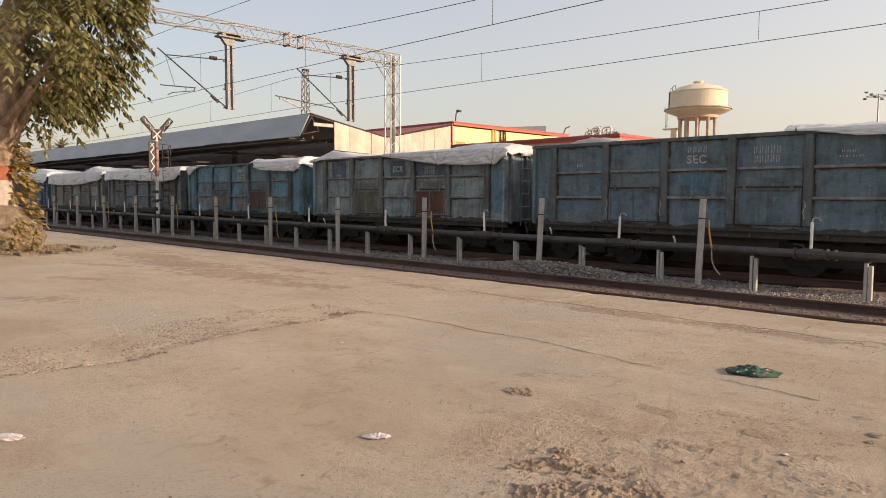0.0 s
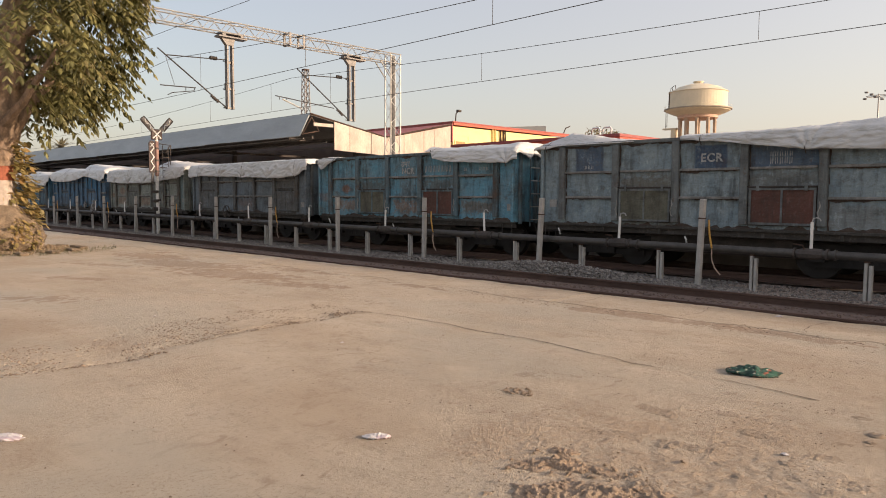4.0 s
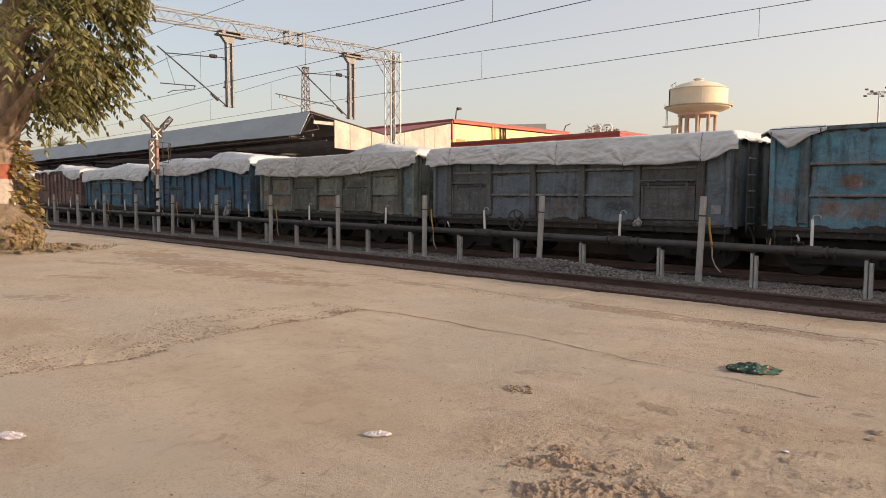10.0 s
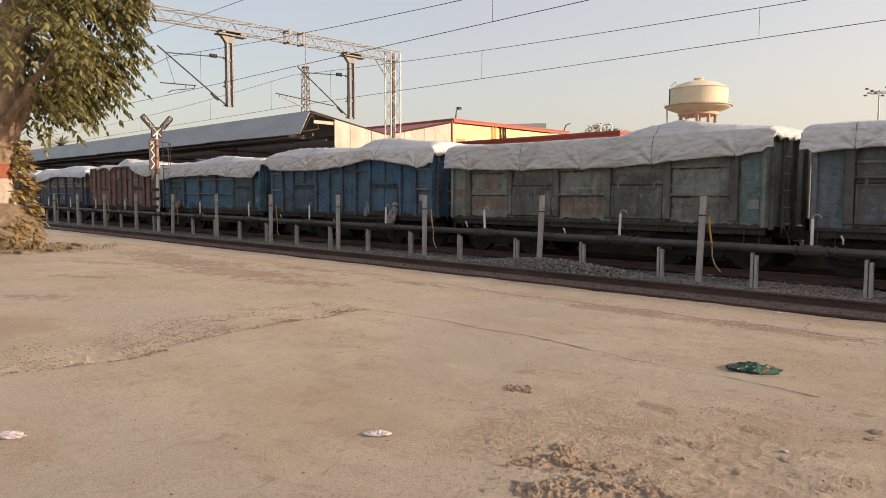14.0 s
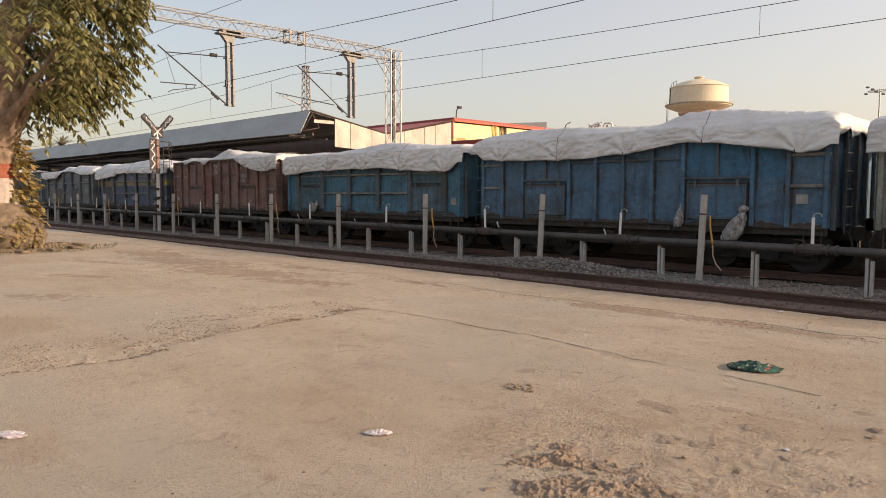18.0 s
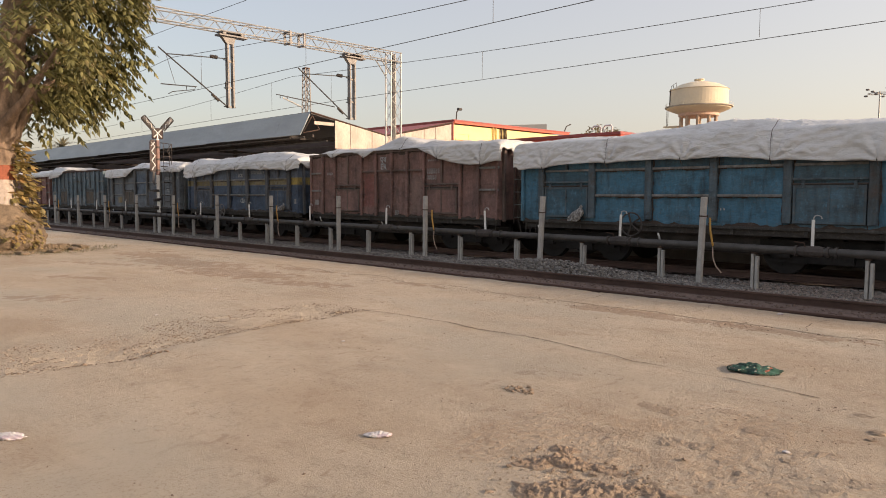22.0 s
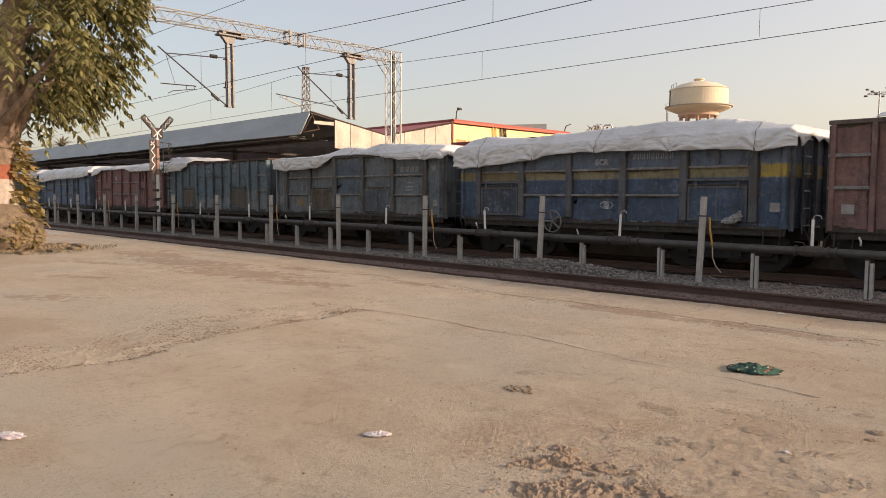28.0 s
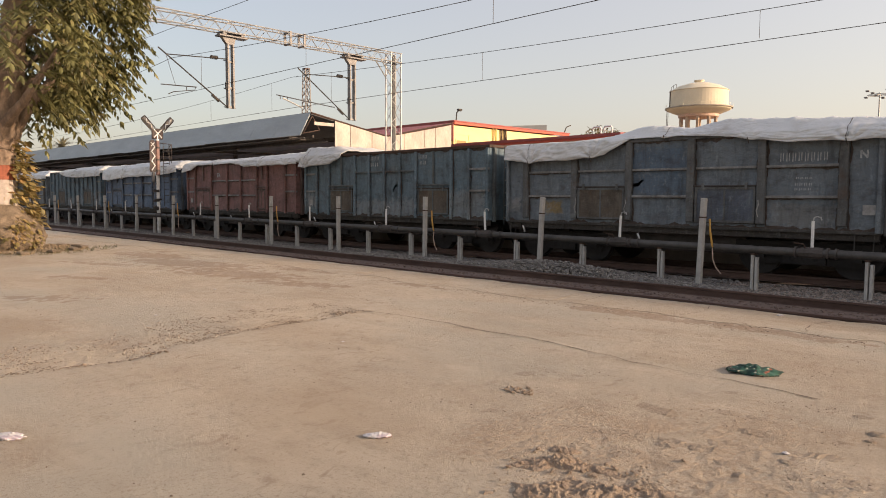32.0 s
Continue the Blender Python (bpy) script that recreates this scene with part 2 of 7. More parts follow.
GROUND = ground_material("dusty_ground", 1.0)
SLAB = ground_material("pale_edge_slab", 0.98, 1.0)
SOIL = ground_material("dry_trodden_soil", 0.94, 1.0, (1.0, 0.965, 0.94))
# Ground tone darkened to carry the shading of the shallow scuffs.
SCUFF = ground_material("shaded_scuff_soil", 0.82, 1.0, (1.0, 0.965, 0.94))
# Reddish soil, toned darker and warmer for the shade in its hollows too.
DARK_SOIL = ground_material("reddish_broken_soil", 0.74, 1.0, (1.02, 0.93, 0.88))
CRUMB = plain("dark_soil_crumb", (0.23, 0.17, 0.12), 0.95, 0, 0.4, 12)
TRACKBED = plain("track_dirt", (0.26, 0.2, 0.165), 0.95, 0, 0.4, 3, bumpy=0.6, dist=0.03)
ROOF_SHEET = plain("grey_roof_sheet", (0.345, 0.368, 0.365), 0.6, 0.1, 0.14, 1.5, (0.3, 1, 1))
SHEETING = plain("cream_sheeting", (0.5, 0.41, 0.34), 0.6, 0, 0.3, 1.6, (1, 1, 0.5))
YELLOW_WALL = plain("yellow_plaster", (0.85, 0.7, 0.32), 0.8, 0, 0.08, 1.2)
RED_TRIM = plain("red_painted_trim", (0.55, 0.09, 0.05), 0.6, 0, 0.15, 2)
MAROON_ROOF = plain("maroon_roof_sheet", (0.33, 0.075, 0.065), 0.6, 0, 0.2, 2)
CREAM = plain("cream_plaster", (0.72, 0.62, 0.45), 0.8, 0, 0.1, 0.4)
# Shade under the shelter roof, put into the near slope's own colour.
SHADED_INSIDE = plain("shaded_underside", (0.125, 0.12, 0.12), 0.8, 0.1, 0.3, 1)
BARK = plain("tree_bark", (0.33, 0.235, 0.165), 0.95, 0, 0.5, 5, (1, 1, 0.4), 1.0, 0.08)
EARTH = plain("dry_earth_bark", (0.36, 0.265, 0.175), 0.95, 0, 0.5, 3, (1, 1, 1), 1.0, 0.14)
LIMEWASH = plain("limewash", (0.46, 0.385, 0.325), 0.9, 0, 0.25, 8, bumpy=0.7, dist=0.03)
OCHRE_RED = plain("red_oxide_band", (0.32, 0.1, 0.055), 0.9, 0, 0.25, 8, bumpy=0.7, dist=0.03)


def leaf_material(name, dark, light, dry):
    m, t, b = nodes_of(name, 0.5)
    g = t.nodes.new("ShaderNodeNewGeometry")
    c = mix(t, g.outputs["Random Per Island"], dark, light)
    c = mix(t, ramp(t, noise_of(t, coords(t), 1.5), 0, 0.7, 0.55, 0.75), c, dry)
    t.links.new(c, b.inputs["Base Color"])
    tr = t.nodes.new("ShaderNodeBsdfTranslucent")
    t.links.new(c, tr.inputs["Color"])
    ms = t.nodes.new("ShaderNodeMixShader")
    ms.inputs[0].default_value = 0.38
    t.links.new(b.outputs[0], ms.inputs[1]), t.links.new(tr.outputs[0], ms.inputs[2])
    t.links.new(ms.outputs[0], t.nodes["Material Output"].inputs["Surface"])
    return m


LEAF = leaf_material("tree_leaf", (0.075, 0.075, 0.03), (0.28, 0.262, 0.1), (0.36, 0.25, 0.12))
# Orange in these leaf tones stands for the sunlight on the creeper.
CREEPER = leaf_material("sunlit_creeper_leaf", (0.2, 0.17, 0.06), (0.42, 0.3, 0.12), (0.48, 0.24, 0.09))


# ---- mesh helpers ----
def mesh_of(bm, name, material, smooth=False):
    me = bpy.data.meshes.new(name)
    bm.to_mesh(me)
    bm.free()
    me.materials.append(material)
    if smooth:
        me.polygons.foreach_set("use_smooth", [True] * len(me.polygons))
    return me


def part(name, bm, material, parent=None, label="", smooth=False):
    ob = new(name, mesh_of(bm, name, material, smooth))
    if parent:
        ob.parent = parent
    return tagged(ob, label)


def box(bm, x0, x1, y0, y1, z0, z1, bevel=0.0):
    vs = [bm.verts.new((x, y, z)) for z in (z0, z1) for y in (y0, y1) for x in (x0, x1)]
    fs = [bm.faces.new([vs[i] for i in q]) for q in ((0, 2, 3, 1), (4, 5, 7, 6), (0, 1, 5, 4), (2, 6, 7, 3), (0, 4, 6, 2), (1, 3, 7, 5))]
    if bevel:
        es = {e for f in fs for e in f.edges}
        bmesh.ops.bevel(bm, geom=list(es), offset=bevel, segments=1, affect="EDGES")
    return bm


def boxes(*args, bevel=0.0):
    bm = bmesh.new()
    for a in args:
        box(bm, *a, bevel=bevel)
    return bm


def tube(bm, pts, r, n=8, cap=True):
    """A round bar along a line of points; r: one radius or one for each point."""
    pts = [Vector(p) for p in pts]
    rs = r if isinstance(r, (list, tuple)) else [r] * len(pts)
    rings = []
    for i, p in enumerate(pts):
        d = (pts[min(i + 1, len(pts) - 1)] - pts[max(i - 1, 0)]).normalized()
        a = d.orthogonal().normalized() if abs(d.z) > 0.999 else d.cross(Vector((0, 0, 1))).normalized()
        b = d.cross(a)
        rings.append([bm.verts.new(p + (a * math.cos(k * 2 * math.pi / n) + b * math.sin(k * 2 * math.pi / n)) * rs[i]) for k in range(n)])
    for u, v in zip(rings, rings[1:]):
        for k in range(n):
            bm.faces.new((u[k], u[(k + 1) % n], v[(k + 1) % n], v[k]))
    if cap:
        bm.faces.new(rings[0][::-1]), bm.faces.new(rings[-1])
    return bm


def tubes(lines, r, n=6):
    bm = bmesh.new()
    for l in lines:
        tube(bm, l, r, n)
    return bm


def empty(name, m=None):
    ob = new(name)
    ob.empty_display_size = 0.3
    if m:
        ob.matrix_world = m
    return ob


def lathe(bm, prof, n=32, cx=0, cy=0):
    rings = [[bm.verts.new((cx + r * math.cos(2 * math.pi * k / n), cy + r * math.sin(2 * math.pi * k / n), z)) for k in range(n)] for r, z in prof]
    for u, v in zip(rings, rings[1:]):
        for k in range(n):
            bm.faces.new((u[k], u[(k + 1) % n], v[(k + 1) % n], v[k]))
    bm.faces.new(rings[0][::-1]), bm.faces.new(rings[-1])
    return bm


# ---- ground ----
EDGE = 11.1                      # the paved yard ends here, beside the near track
NEAR_RAILS, FAR_RAILS = (11.46, 13.205), (16.92, 18.665)


def edge_at(x):
    return EDGE + 0.07 * noise.noise((x * 0.7, 3.1, 0)) + 0.06 * noise.noise((x * 2.6, 7.7, 0)) + 0.04 * noise.noise((x * 7, 1.7, 0))


WORN_Y, WORN_X = (1.0, 2.5, 2.82, 3.12, 3.52, 4.13, 5.37, 5.79, 6.63), (-7.75, -7.62, -7.57, -7.62, -7.9, -8.13, -8.34, -8.26, -8.45)


def worn_edge(x, y):
    """How far inside the worn-down paving a place lies, from its ragged broken edge."""
    line = float(np.interp(y, WORN_Y, WORN_X)) + 0.06 * noise.noise((y * 1.4, 0.3, 2)) + 0.07 * noise.noise((y * 5, 0.7, 5)) + 0.04 * noise.noise((x * 6, y * 14, 5))
    return line - x if 1.0 < y < 6.75 else -1.0


def yard_height(x, y):
    """Slight waves of the paving, and trodden soil where it is broken up."""
    h = 0.022 * noise.noise((x * 0.35, y * 0.35, 0.5)) + 0.007 * noise.noise((x * 1.7, y * 1.7, 4))
    if -12 < x < 1 and 0 < y < 9:
        soft = max(0.0, 1 - math.hypot((x + 1.9) / 2.0, (y - 4.3) / 2.4))
        d = worn_edge(x, y)
        worn = max(0.0, 1 - d / 2.6) * min(1.0, (6.75 - y) * 1.5, (y - 1.0)) if d > 0 else 0.0
        h -= 0.045 * worn * min(1.0, d / 0.03) * max(0.1, 0.55 + 1.3 * noise.noise((y * 1.1, 4.4, 1)))
        k = 0.15 + soft * 0.8 + worn * 1.0
        h += k * (0.012 * noise.noise((x * 5, y * 5, 1)) + 0.01 * noise.noise((x * 12, y * 12, 2)))
    return h


def ground():
    xs = [-2500, -900, -400, -200, -120, -80, -60, -45] + [-40 + 0.5 * i for i in range(56)] + [-12 + 0.05 * i for i in range(250)] + [0.7, 1.5, 3, 6, 12, 25, 60, 150, 400, 1200, 2500]
    ys = [-2500, -800, -250, -80, -30, -12, -5, -2, 0, 0.6] + [1.0 + 0.05 * i for i in range(140)] + [8.2 + 0.3 * i for i in range(10)]
    verts, faces, mats = [], [], []
    far = [(0.02, -0.13), (0.35, -0.15), (2.3, -0.15), (3.3, -0.2), (6.5, -0.25), (9, -0.25), (40, -0.3), (150, -0.3), (600, -0.3), (2500, -0.3)]
    rows = len(ys) + 1 + len(far)
    for x in xs:
        e = edge_at(x)
        for y in ys:
            verts.append((x, y, yard_height(x, y) if -45 < x < 5 and -2 <= y else 0.0))
        verts.append((x, e, -0.004))
        for dy, z in far:
            verts.append((x, e + dy, z))
    for i in range(len(xs) - 1):
        for j in range(rows - 1):
            a = i * rows + j
            faces.append((a, a + rows, a + rows + 1, a + 1))
            mats.append(0 if j < len(ys) + 1 else 2 if j < len(ys) + 4 else 1)
    me = bpy.data.meshes.new("ground")
    me.from_pydata(verts, [], faces)
    me.materials.append(GROUND), me.materials.append(TRACKBED), me.materials.append(NEAR_GRIT)
    me.polygons.foreach_set("material_index", mats)
    me.polygons.foreach_set("use_smooth", [m == 0 for m in mats])
    tagged(new("ground", me), "dusty worn concrete yard beside the railway tracks", "ground", kind="structure")


ground()


def edge_slabs():
    """A strip of paler concrete slabs along the edge of the yard."""
    strip = tagged(empty("paving_edge"), "strip of pale cracked concrete slabs along the yard edge", "paving", kind="structure")
    rng = random.Random(21)
    x = 1.5
    while x > -44:
        w = rng.uniform(2.2, 3.6)
        nx, ny = max(6, int(w / 0.06)), 7
        verts, faces = [], []
        for top in (1, 0):
            for i in range(nx + 1):
                u = x - w * i / nx
                if i in (0, nx):
                    u += (0.012 if i else -0.012)
                y0, y1 = 9.7 + 0.32 * noise.noise((u * 0.8, 5, 0)) + 0.08 * noise.noise((u * 6, 2, 0)) + 0.05 * noise.noise((u * 15, 2, 0)), edge_at(u) + 0.01 + 0.02 * noise.noise((u * 9, 1, 0))
                for j in range(ny + 1):
                    skew = 0.12 * (j / ny) * math.sin(x)
                    y = y0 + (y1 - y0) * j / ny
                    verts.append((u + skew, y, (yard_height(u, y) if y < 11 else yard_height(u, 11) * 0.3) + (0.005 if top else -0.1)))
        m = (nx + 1) * (ny + 1)
        for i in range(nx):
            for j in range(ny):
                a = i * (ny + 1) + j
                faces.append((a, a + 1, a + ny + 2, a + ny + 1))
        ring = [i * (ny + 1) for i in range(nx + 1)] + [nx * (ny + 1) + j for j in range(1, ny + 1)] + [i * (ny + 1) + ny for i in range(nx - 1, -1, -1)] + list(range(ny - 1, 0, -1))
        for a, b in zip(ring, ring[1:] + ring[:1]):
            faces.append((a, b, b + m, a + m))
        me = bpy.data.meshes.new("slab")
        me.from_pydata(verts, [], faces)
        me.materials.append(SLAB)
        o = new("slab", me)
        o.parent = strip
        x -= w


edge_slabs()


def rail_profile(bm, x0, x1, y):
    prof = [(-0.075, -0.172), (0.075, -0.172), (0.075, -0.158), (0.012, -0.14), (0.012, -0.045), (0.036, -0.035), (0.034, -0.004), (0.025, 0),
            (-0.025, 0), (-0.034, -0.004), (-0.036, -0.035), (-0.012, -0.045), (-0.012, -0.14), (-0.075, -0.158)]
    a, b = [bm.verts.new((x0, y + u, v)) for u, v in prof], [bm.verts.new((x1, y + u, v)) for u, v in prof]
    for i in range(len(prof)):
        j = (i + 1) % len(prof)
        bm.faces.new((a[i], b[i], b[j], a[j]))
    return bm


for yy in (*NEAR_RAILS, *FAR_RAILS):
    tagged(part("rail", rail_profile(bmesh.new(), -400, 150, yy), RAIL), "rusty steel running rail", "rail", "rails of the tracks", "structure")


# ---- watering pipeline between the tracks ----
POST_Y, PIPE_Y = 14.9, 15.15


def pipe_z(x):
    return 0.655 - 0.0036 * (x + 5)


def pipeline():
    line = empty("water_pipeline", pose(0, PIPE_Y, 0))
    tagged(line, "dark steel water pipeline carried on short concrete stubs between tracks", "pipeline")
    part("pipe", tube(bmesh.new(), [(x, 0, pipe_z(x)) for x in range(-120, 11, 10)], 0.083, 14), PIPE, line, "", True)
    for i in range(-1, 30):
        x = -3.83 - 2.133 * i
        for dx in (-0.042, 0.042):
            part("stub", boxes((x + dx - 0.03, x + dx + 0.03, -0.05, 0.05, -0.3, pipe_z(x) - 0.11 - (0.05 if dx > 0 else 0)), bevel=0.008), CONCRETE_POST, line, "weathered concrete stub")
        part("saddle", boxes((x - 0.075, x + 0.02, -0.06, 0.06, pipe_z(x) - 0.11, pipe_z(x) - 0.075)), RUST, line, "rusty steel saddle")
        if i % 2 == 0:
            part("flange", tube(bmesh.new(), [(x - 0.6, 0, pipe_z(x)), (x - 0.56, 0, pipe_z(x))], 0.11, 14), PIPE, line)
    for i in range(0, 15):
        x = -4.86 - 4.33 * i
        z = pipe_z(x) + 0.07
        tilt = 0.03 * math.sin(i * 2.3)
        riser = part("hydrant", tube(bmesh.new(), [(x, 0, z), (x + tilt, 0, z + 0.56), ], [0.032, 0.03], 8), WHITE, line, "white-painted standpipe hydrant")
        part("spout", tube(bmesh.new(), [(x + tilt, 0, z + 0.56), (x + tilt + 0.02, 0, z + 0.63), (x + tilt + 0.08, 0, z + 0.65), (x + tilt + 0.14, 0, z + 0.63), (x + tilt + 0.16, 0, z + 0.58)], 0.013, 6), GALV, riser)
        part("coupling", tube(bmesh.new(), [(x - 0.22, 0, pipe_z(x)), (x - 0.12, 0, pipe_z(x)), (x + 0.12, 0, pipe_z(x)), (x + 0.22, 0, pipe_z(x))], [0.098, 0.115, 0.115, 0.098], 10), BLACK, line)
        for dx in (-0.3, 0.3):
            part("flange", tube(bmesh.new(), [(x + dx - 0.02, 0, pipe_z(x)), (x + dx + 0.02, 0, pipe_z(x))], 0.112, 12), BLACK, line)
        part("valve_lever", tubes([[(x - 0.1, -0.09, z + 0.02), (x - 0.12, -0.12, z + 0.1), (x - 0.3, -0.13, z + 0.12)]], 0.014, 5), RUST, line)
    for i in range(0, 6):
        x = -6.85 - 8.68 * i
        z = pipe_z(x)
        part("hose", tube(bmesh.new(), [(x - 0.07, -0.1, z + 0.62), (x - 0.05, -0.11, z + 0.35), (x, -0.1, z + 0.05), (x, -0.06, z)], 0.022, 6), HOSE, line, "yellow rubber hose")
        part("hose_tail", tube(bmesh.new(), [(x, -0.08, z - 0.02), (x + 0.03, -0.12, z - 0.25), (x + 0.12, -0.16, z - 0.42), (x + 0.26, -0.2, z - 0.55)], 0.014, 6), HOSE_END, line, "pale hanging hose end")


pipeline()


def fence_post(i):
    x = -7.06 - 4.344 * i
    bm = boxes((-0.055, 0.055, -0.06, 0.06, 0, 1.93), bevel=0.012)
    t = empty("concrete_post", pose(x, POST_Y, -0.2, 0, (2.1, 2.6, 0.6, 0, 0.3, -0.4)[i % 6], 0))
    tagged(t, "weathered square concrete post standing in ballast", "post", "concrete posts along the pipeline")
    part("shaft", bm, CONCRETE_POST, t)
    part("wire_clip", boxes((-0.062, 0.062, -0.066, 0.066, 1.5, 1.53)), RUST, t)
    return t


for k in range(0, 14):
    fence_post(k)


# ---- goods train ----
LENGTH, TRACK = 9.65, 17.79
HALF, LOW = 1.6, 1.03
RIM = {"A": 3.155, "B": 3.155, "C": 3.26, "D": 3.22}          # top of the side plates


SURGE = [  # the train's slight surging as its couplings take up slack: seconds, metres ahead
    (0, 0.08), (0.5, 0.06), (1, 0.03), (1.5, -0.03), (2, -0.05), (2.5, -0.05), (3, -0.02), (3.5, 0.02), (4.5, 0.0), (5.5, -0.05), (6.5, -0.07), (7, -0.05), (7.5, 0.0), (8, 0.05), (8.5, 0.07),
    (9, 0.07), (9.5, 0.09), (10, 0.1), (11, 0.05), (12, 0.0), (16.5, 0.0), (17.5, -0.03), (18, -0.02), (18.5, 0.02), (19, 0.0), (19.5, 0.0), (20, 0.05), (20.5, 0.06), (21, 0.02), (21.5, -0.04),
    (22, -0.06), (22.5, -0.02), (23, 0.05), (23.5, 0.06), (24, 0.03), (24.5, 0.02), (25, 0.04), (25.5, 0.05), (27.5, 0.06), (28, 0.02), (28.5, -0.05), (29, -0.07), (29.5, -0.04), (30, 0.0), (31, -0.01), (32, 0.03)]


def travelled(t):
    steady = 2.7722621 * t - 0.0048854991 * t ** 2 + 0.00067670347 * t ** 3 - 1.1122299e-05 * t ** 4
    return steady + float(np.interp(t, [k[0] for k in SURGE], [k[1] for k in SURGE]))


WHEEL = plain("greasy_wheel_steel", (0.028, 0.024, 0.021), 0.8, 0.2, 0.4, 3)


def wheelset_mesh():
    bm = bmesh.new()
    tube(bm, [(0, -1.0, 0), (0, 1.0, 0)], 0.08, 10)
    for s in (-1, 1):
        y = s * 0.87
        tube(bm, [(0, y - 0.065, 0), (0, y + 0.065, 0)], 0.5, 24)
        tube(bm, [(0, y - s * 0.065, 0), (0, y - s * 0.09, 0)], 0.53, 24)
        for k in range(5):
            a = k * 2 * math.pi / 5
            tube(bm, [(0.3 * math.cos(a), y + s * 0.066, 0.3 * math.sin(a)), (0.3 * math.cos(a), y + s * 0.075, 0.3 * math.sin(a))], 0.05, 6)
    return mesh_of(bm, "wheelset", WHEEL)


def bogie_mesh():
    bm = bmesh.new()
    for s in (-1, 1):
        y = s * 1.05
        box(bm, -1.5, 1.5, y - 0.06, y + 0.1, 0.44, 0.78)
        box(bm, -1.25, 1.25, y + 0.02, y + 0.08, 0.26, 0.46)
        box(bm, -0.45, 0.45, y - 0.07, y + 0.07, 0.28, 0.52)
        for x in (-1, 1):
            box(bm, x - 0.16, x + 0.16, y - 0.1, y + 0.1, 0.38, 0.66)
        for x in (-0.25, 0, 0.25):
            tube(bm, [(x, y, 0.36), (x, y, 0.68)], 0.09, 8)
    box(bm, -0.22, 0.22, -1.1, 1.1, 0.55, 0.85)
    return mesh_of(bm, "bogie", WHEEL)


WHEELSET, BOGIE = wheelset_mesh(), bogie_mesh()
KINDS = {  # posts along the side, door bays and railed bays, in metres from the left end
    "A": dict(posts=(0.71, 2.355, 4.0, 5.65, 7.295, 8.94), doors=(1, 3), rails=(0, 2, 4)),
    "B": dict(posts=(0.71, 2.355, 4.0, 5.65, 7.295, 8.94), doors=(0, 4), rails=(1, 2, 3)),
    "C": dict(posts=(0.8, 1.56, 3.16, 3.99, 4.81, 5.62, 6.44, 8.08, 8.84), doors=(1, 6), rails=()),
    "D": dict(posts=(0.85, 2.5, 4.0, 5.2, 6.6, 7.4, 8.8), doors=(0, 4), rails=(1, 2, 3)),
}
trains = []


def dented_wall(w, yn, paint, seed, TOP):
    """A side wall of thin plate, dented inwards between its posts by rough loading."""
    nx, nz = 110, 26
    verts, faces = [], []
    for i in range(nx + 1):
        for j in range(nz + 1):
            x, z = LENGTH * i / nx, LOW + (TOP - LOW) * j / nz
            rim = min(1, 6 * i / nx, 6 * (1 - i / nx), 5 * j / nz, 5 * (1 - j / nz))
            d = 0.5 + 0.6 * noise.noise((x * 1.1 + seed, z * 1.2, 3)) + 0.35 * noise.noise((x * 2.8 + seed, z * 2.6, 7)) + 0.15 * noise.noise((x * 7 + seed, z * 7, 2))
            verts.append((x, yn + 0.04 * rim * max(0.0, min(1.0, d + 0.25 * abs(noise.noise((x * 4.0 + seed, z * 5.0, 9))))), z))
    m = len(verts)
    verts += [(0, yn + 0.04, LOW), (LENGTH, yn + 0.04, LOW), (LENGTH, yn + 0.04, TOP), (0, yn + 0.04, TOP)]
    for i in range(nx):
        for j in range(nz):
            a = i * (nz + 1) + j
            faces.append((a, a + nz + 1, a + nz + 2, a + 1))
    faces += [(m, m + 3, m + 2, m + 1), [k * (nz + 1) for k in range(nx, -1, -1)] + [m, m + 1], [k * (nz + 1) + nz for k in range(nx + 1)] + [m + 2, m + 3],
              list(range(nz + 1)) + [m + 3, m], [nx * (nz + 1) + k for k in range(nz, -1, -1)] + [m + 1, m + 2]]
    me = bpy.data.meshes.new("side_wall")
    me.from_pydata(verts, [], faces)
    me.materials.append(paint)
    me.polygons.foreach_set("use_smooth", [k < nx * nz for k in range(len(faces))])
    o = new("side_wall", me)
    o.parent = w


# Paler than the side plates: the highlight on the rail tops is painted in.
LIT_WORN_RAIL = wagon_paint("lit_worn_rail_paint", (0.28, 0.275, 0.26), (0.2, 0.195, 0.185), 0.3, 0.4)
GRIME = wagon_paint("grimy_underframe_paint", (0.075, 0.07, 0.062), (0.05, 0.045, 0.04), 0.5, 0.6)
SOOT = wagon_paint("sooty_underframe_paint", (0.07, 0.062, 0.055), (0.055, 0.048, 0.042), 0.3, 0.4)
TARE = plain("chalky_tare_board", (0.32, 0.31, 0.29), 0.7, 0, 0.3, 9)


# Rust colour that also stands for the dark shade beside posts and rails.
RUST_SHADE = wagon_paint("rust_and_groove_shade", (0.085, 0.062, 0.05), (0.06, 0.047, 0.04), 0.6, 0.5)


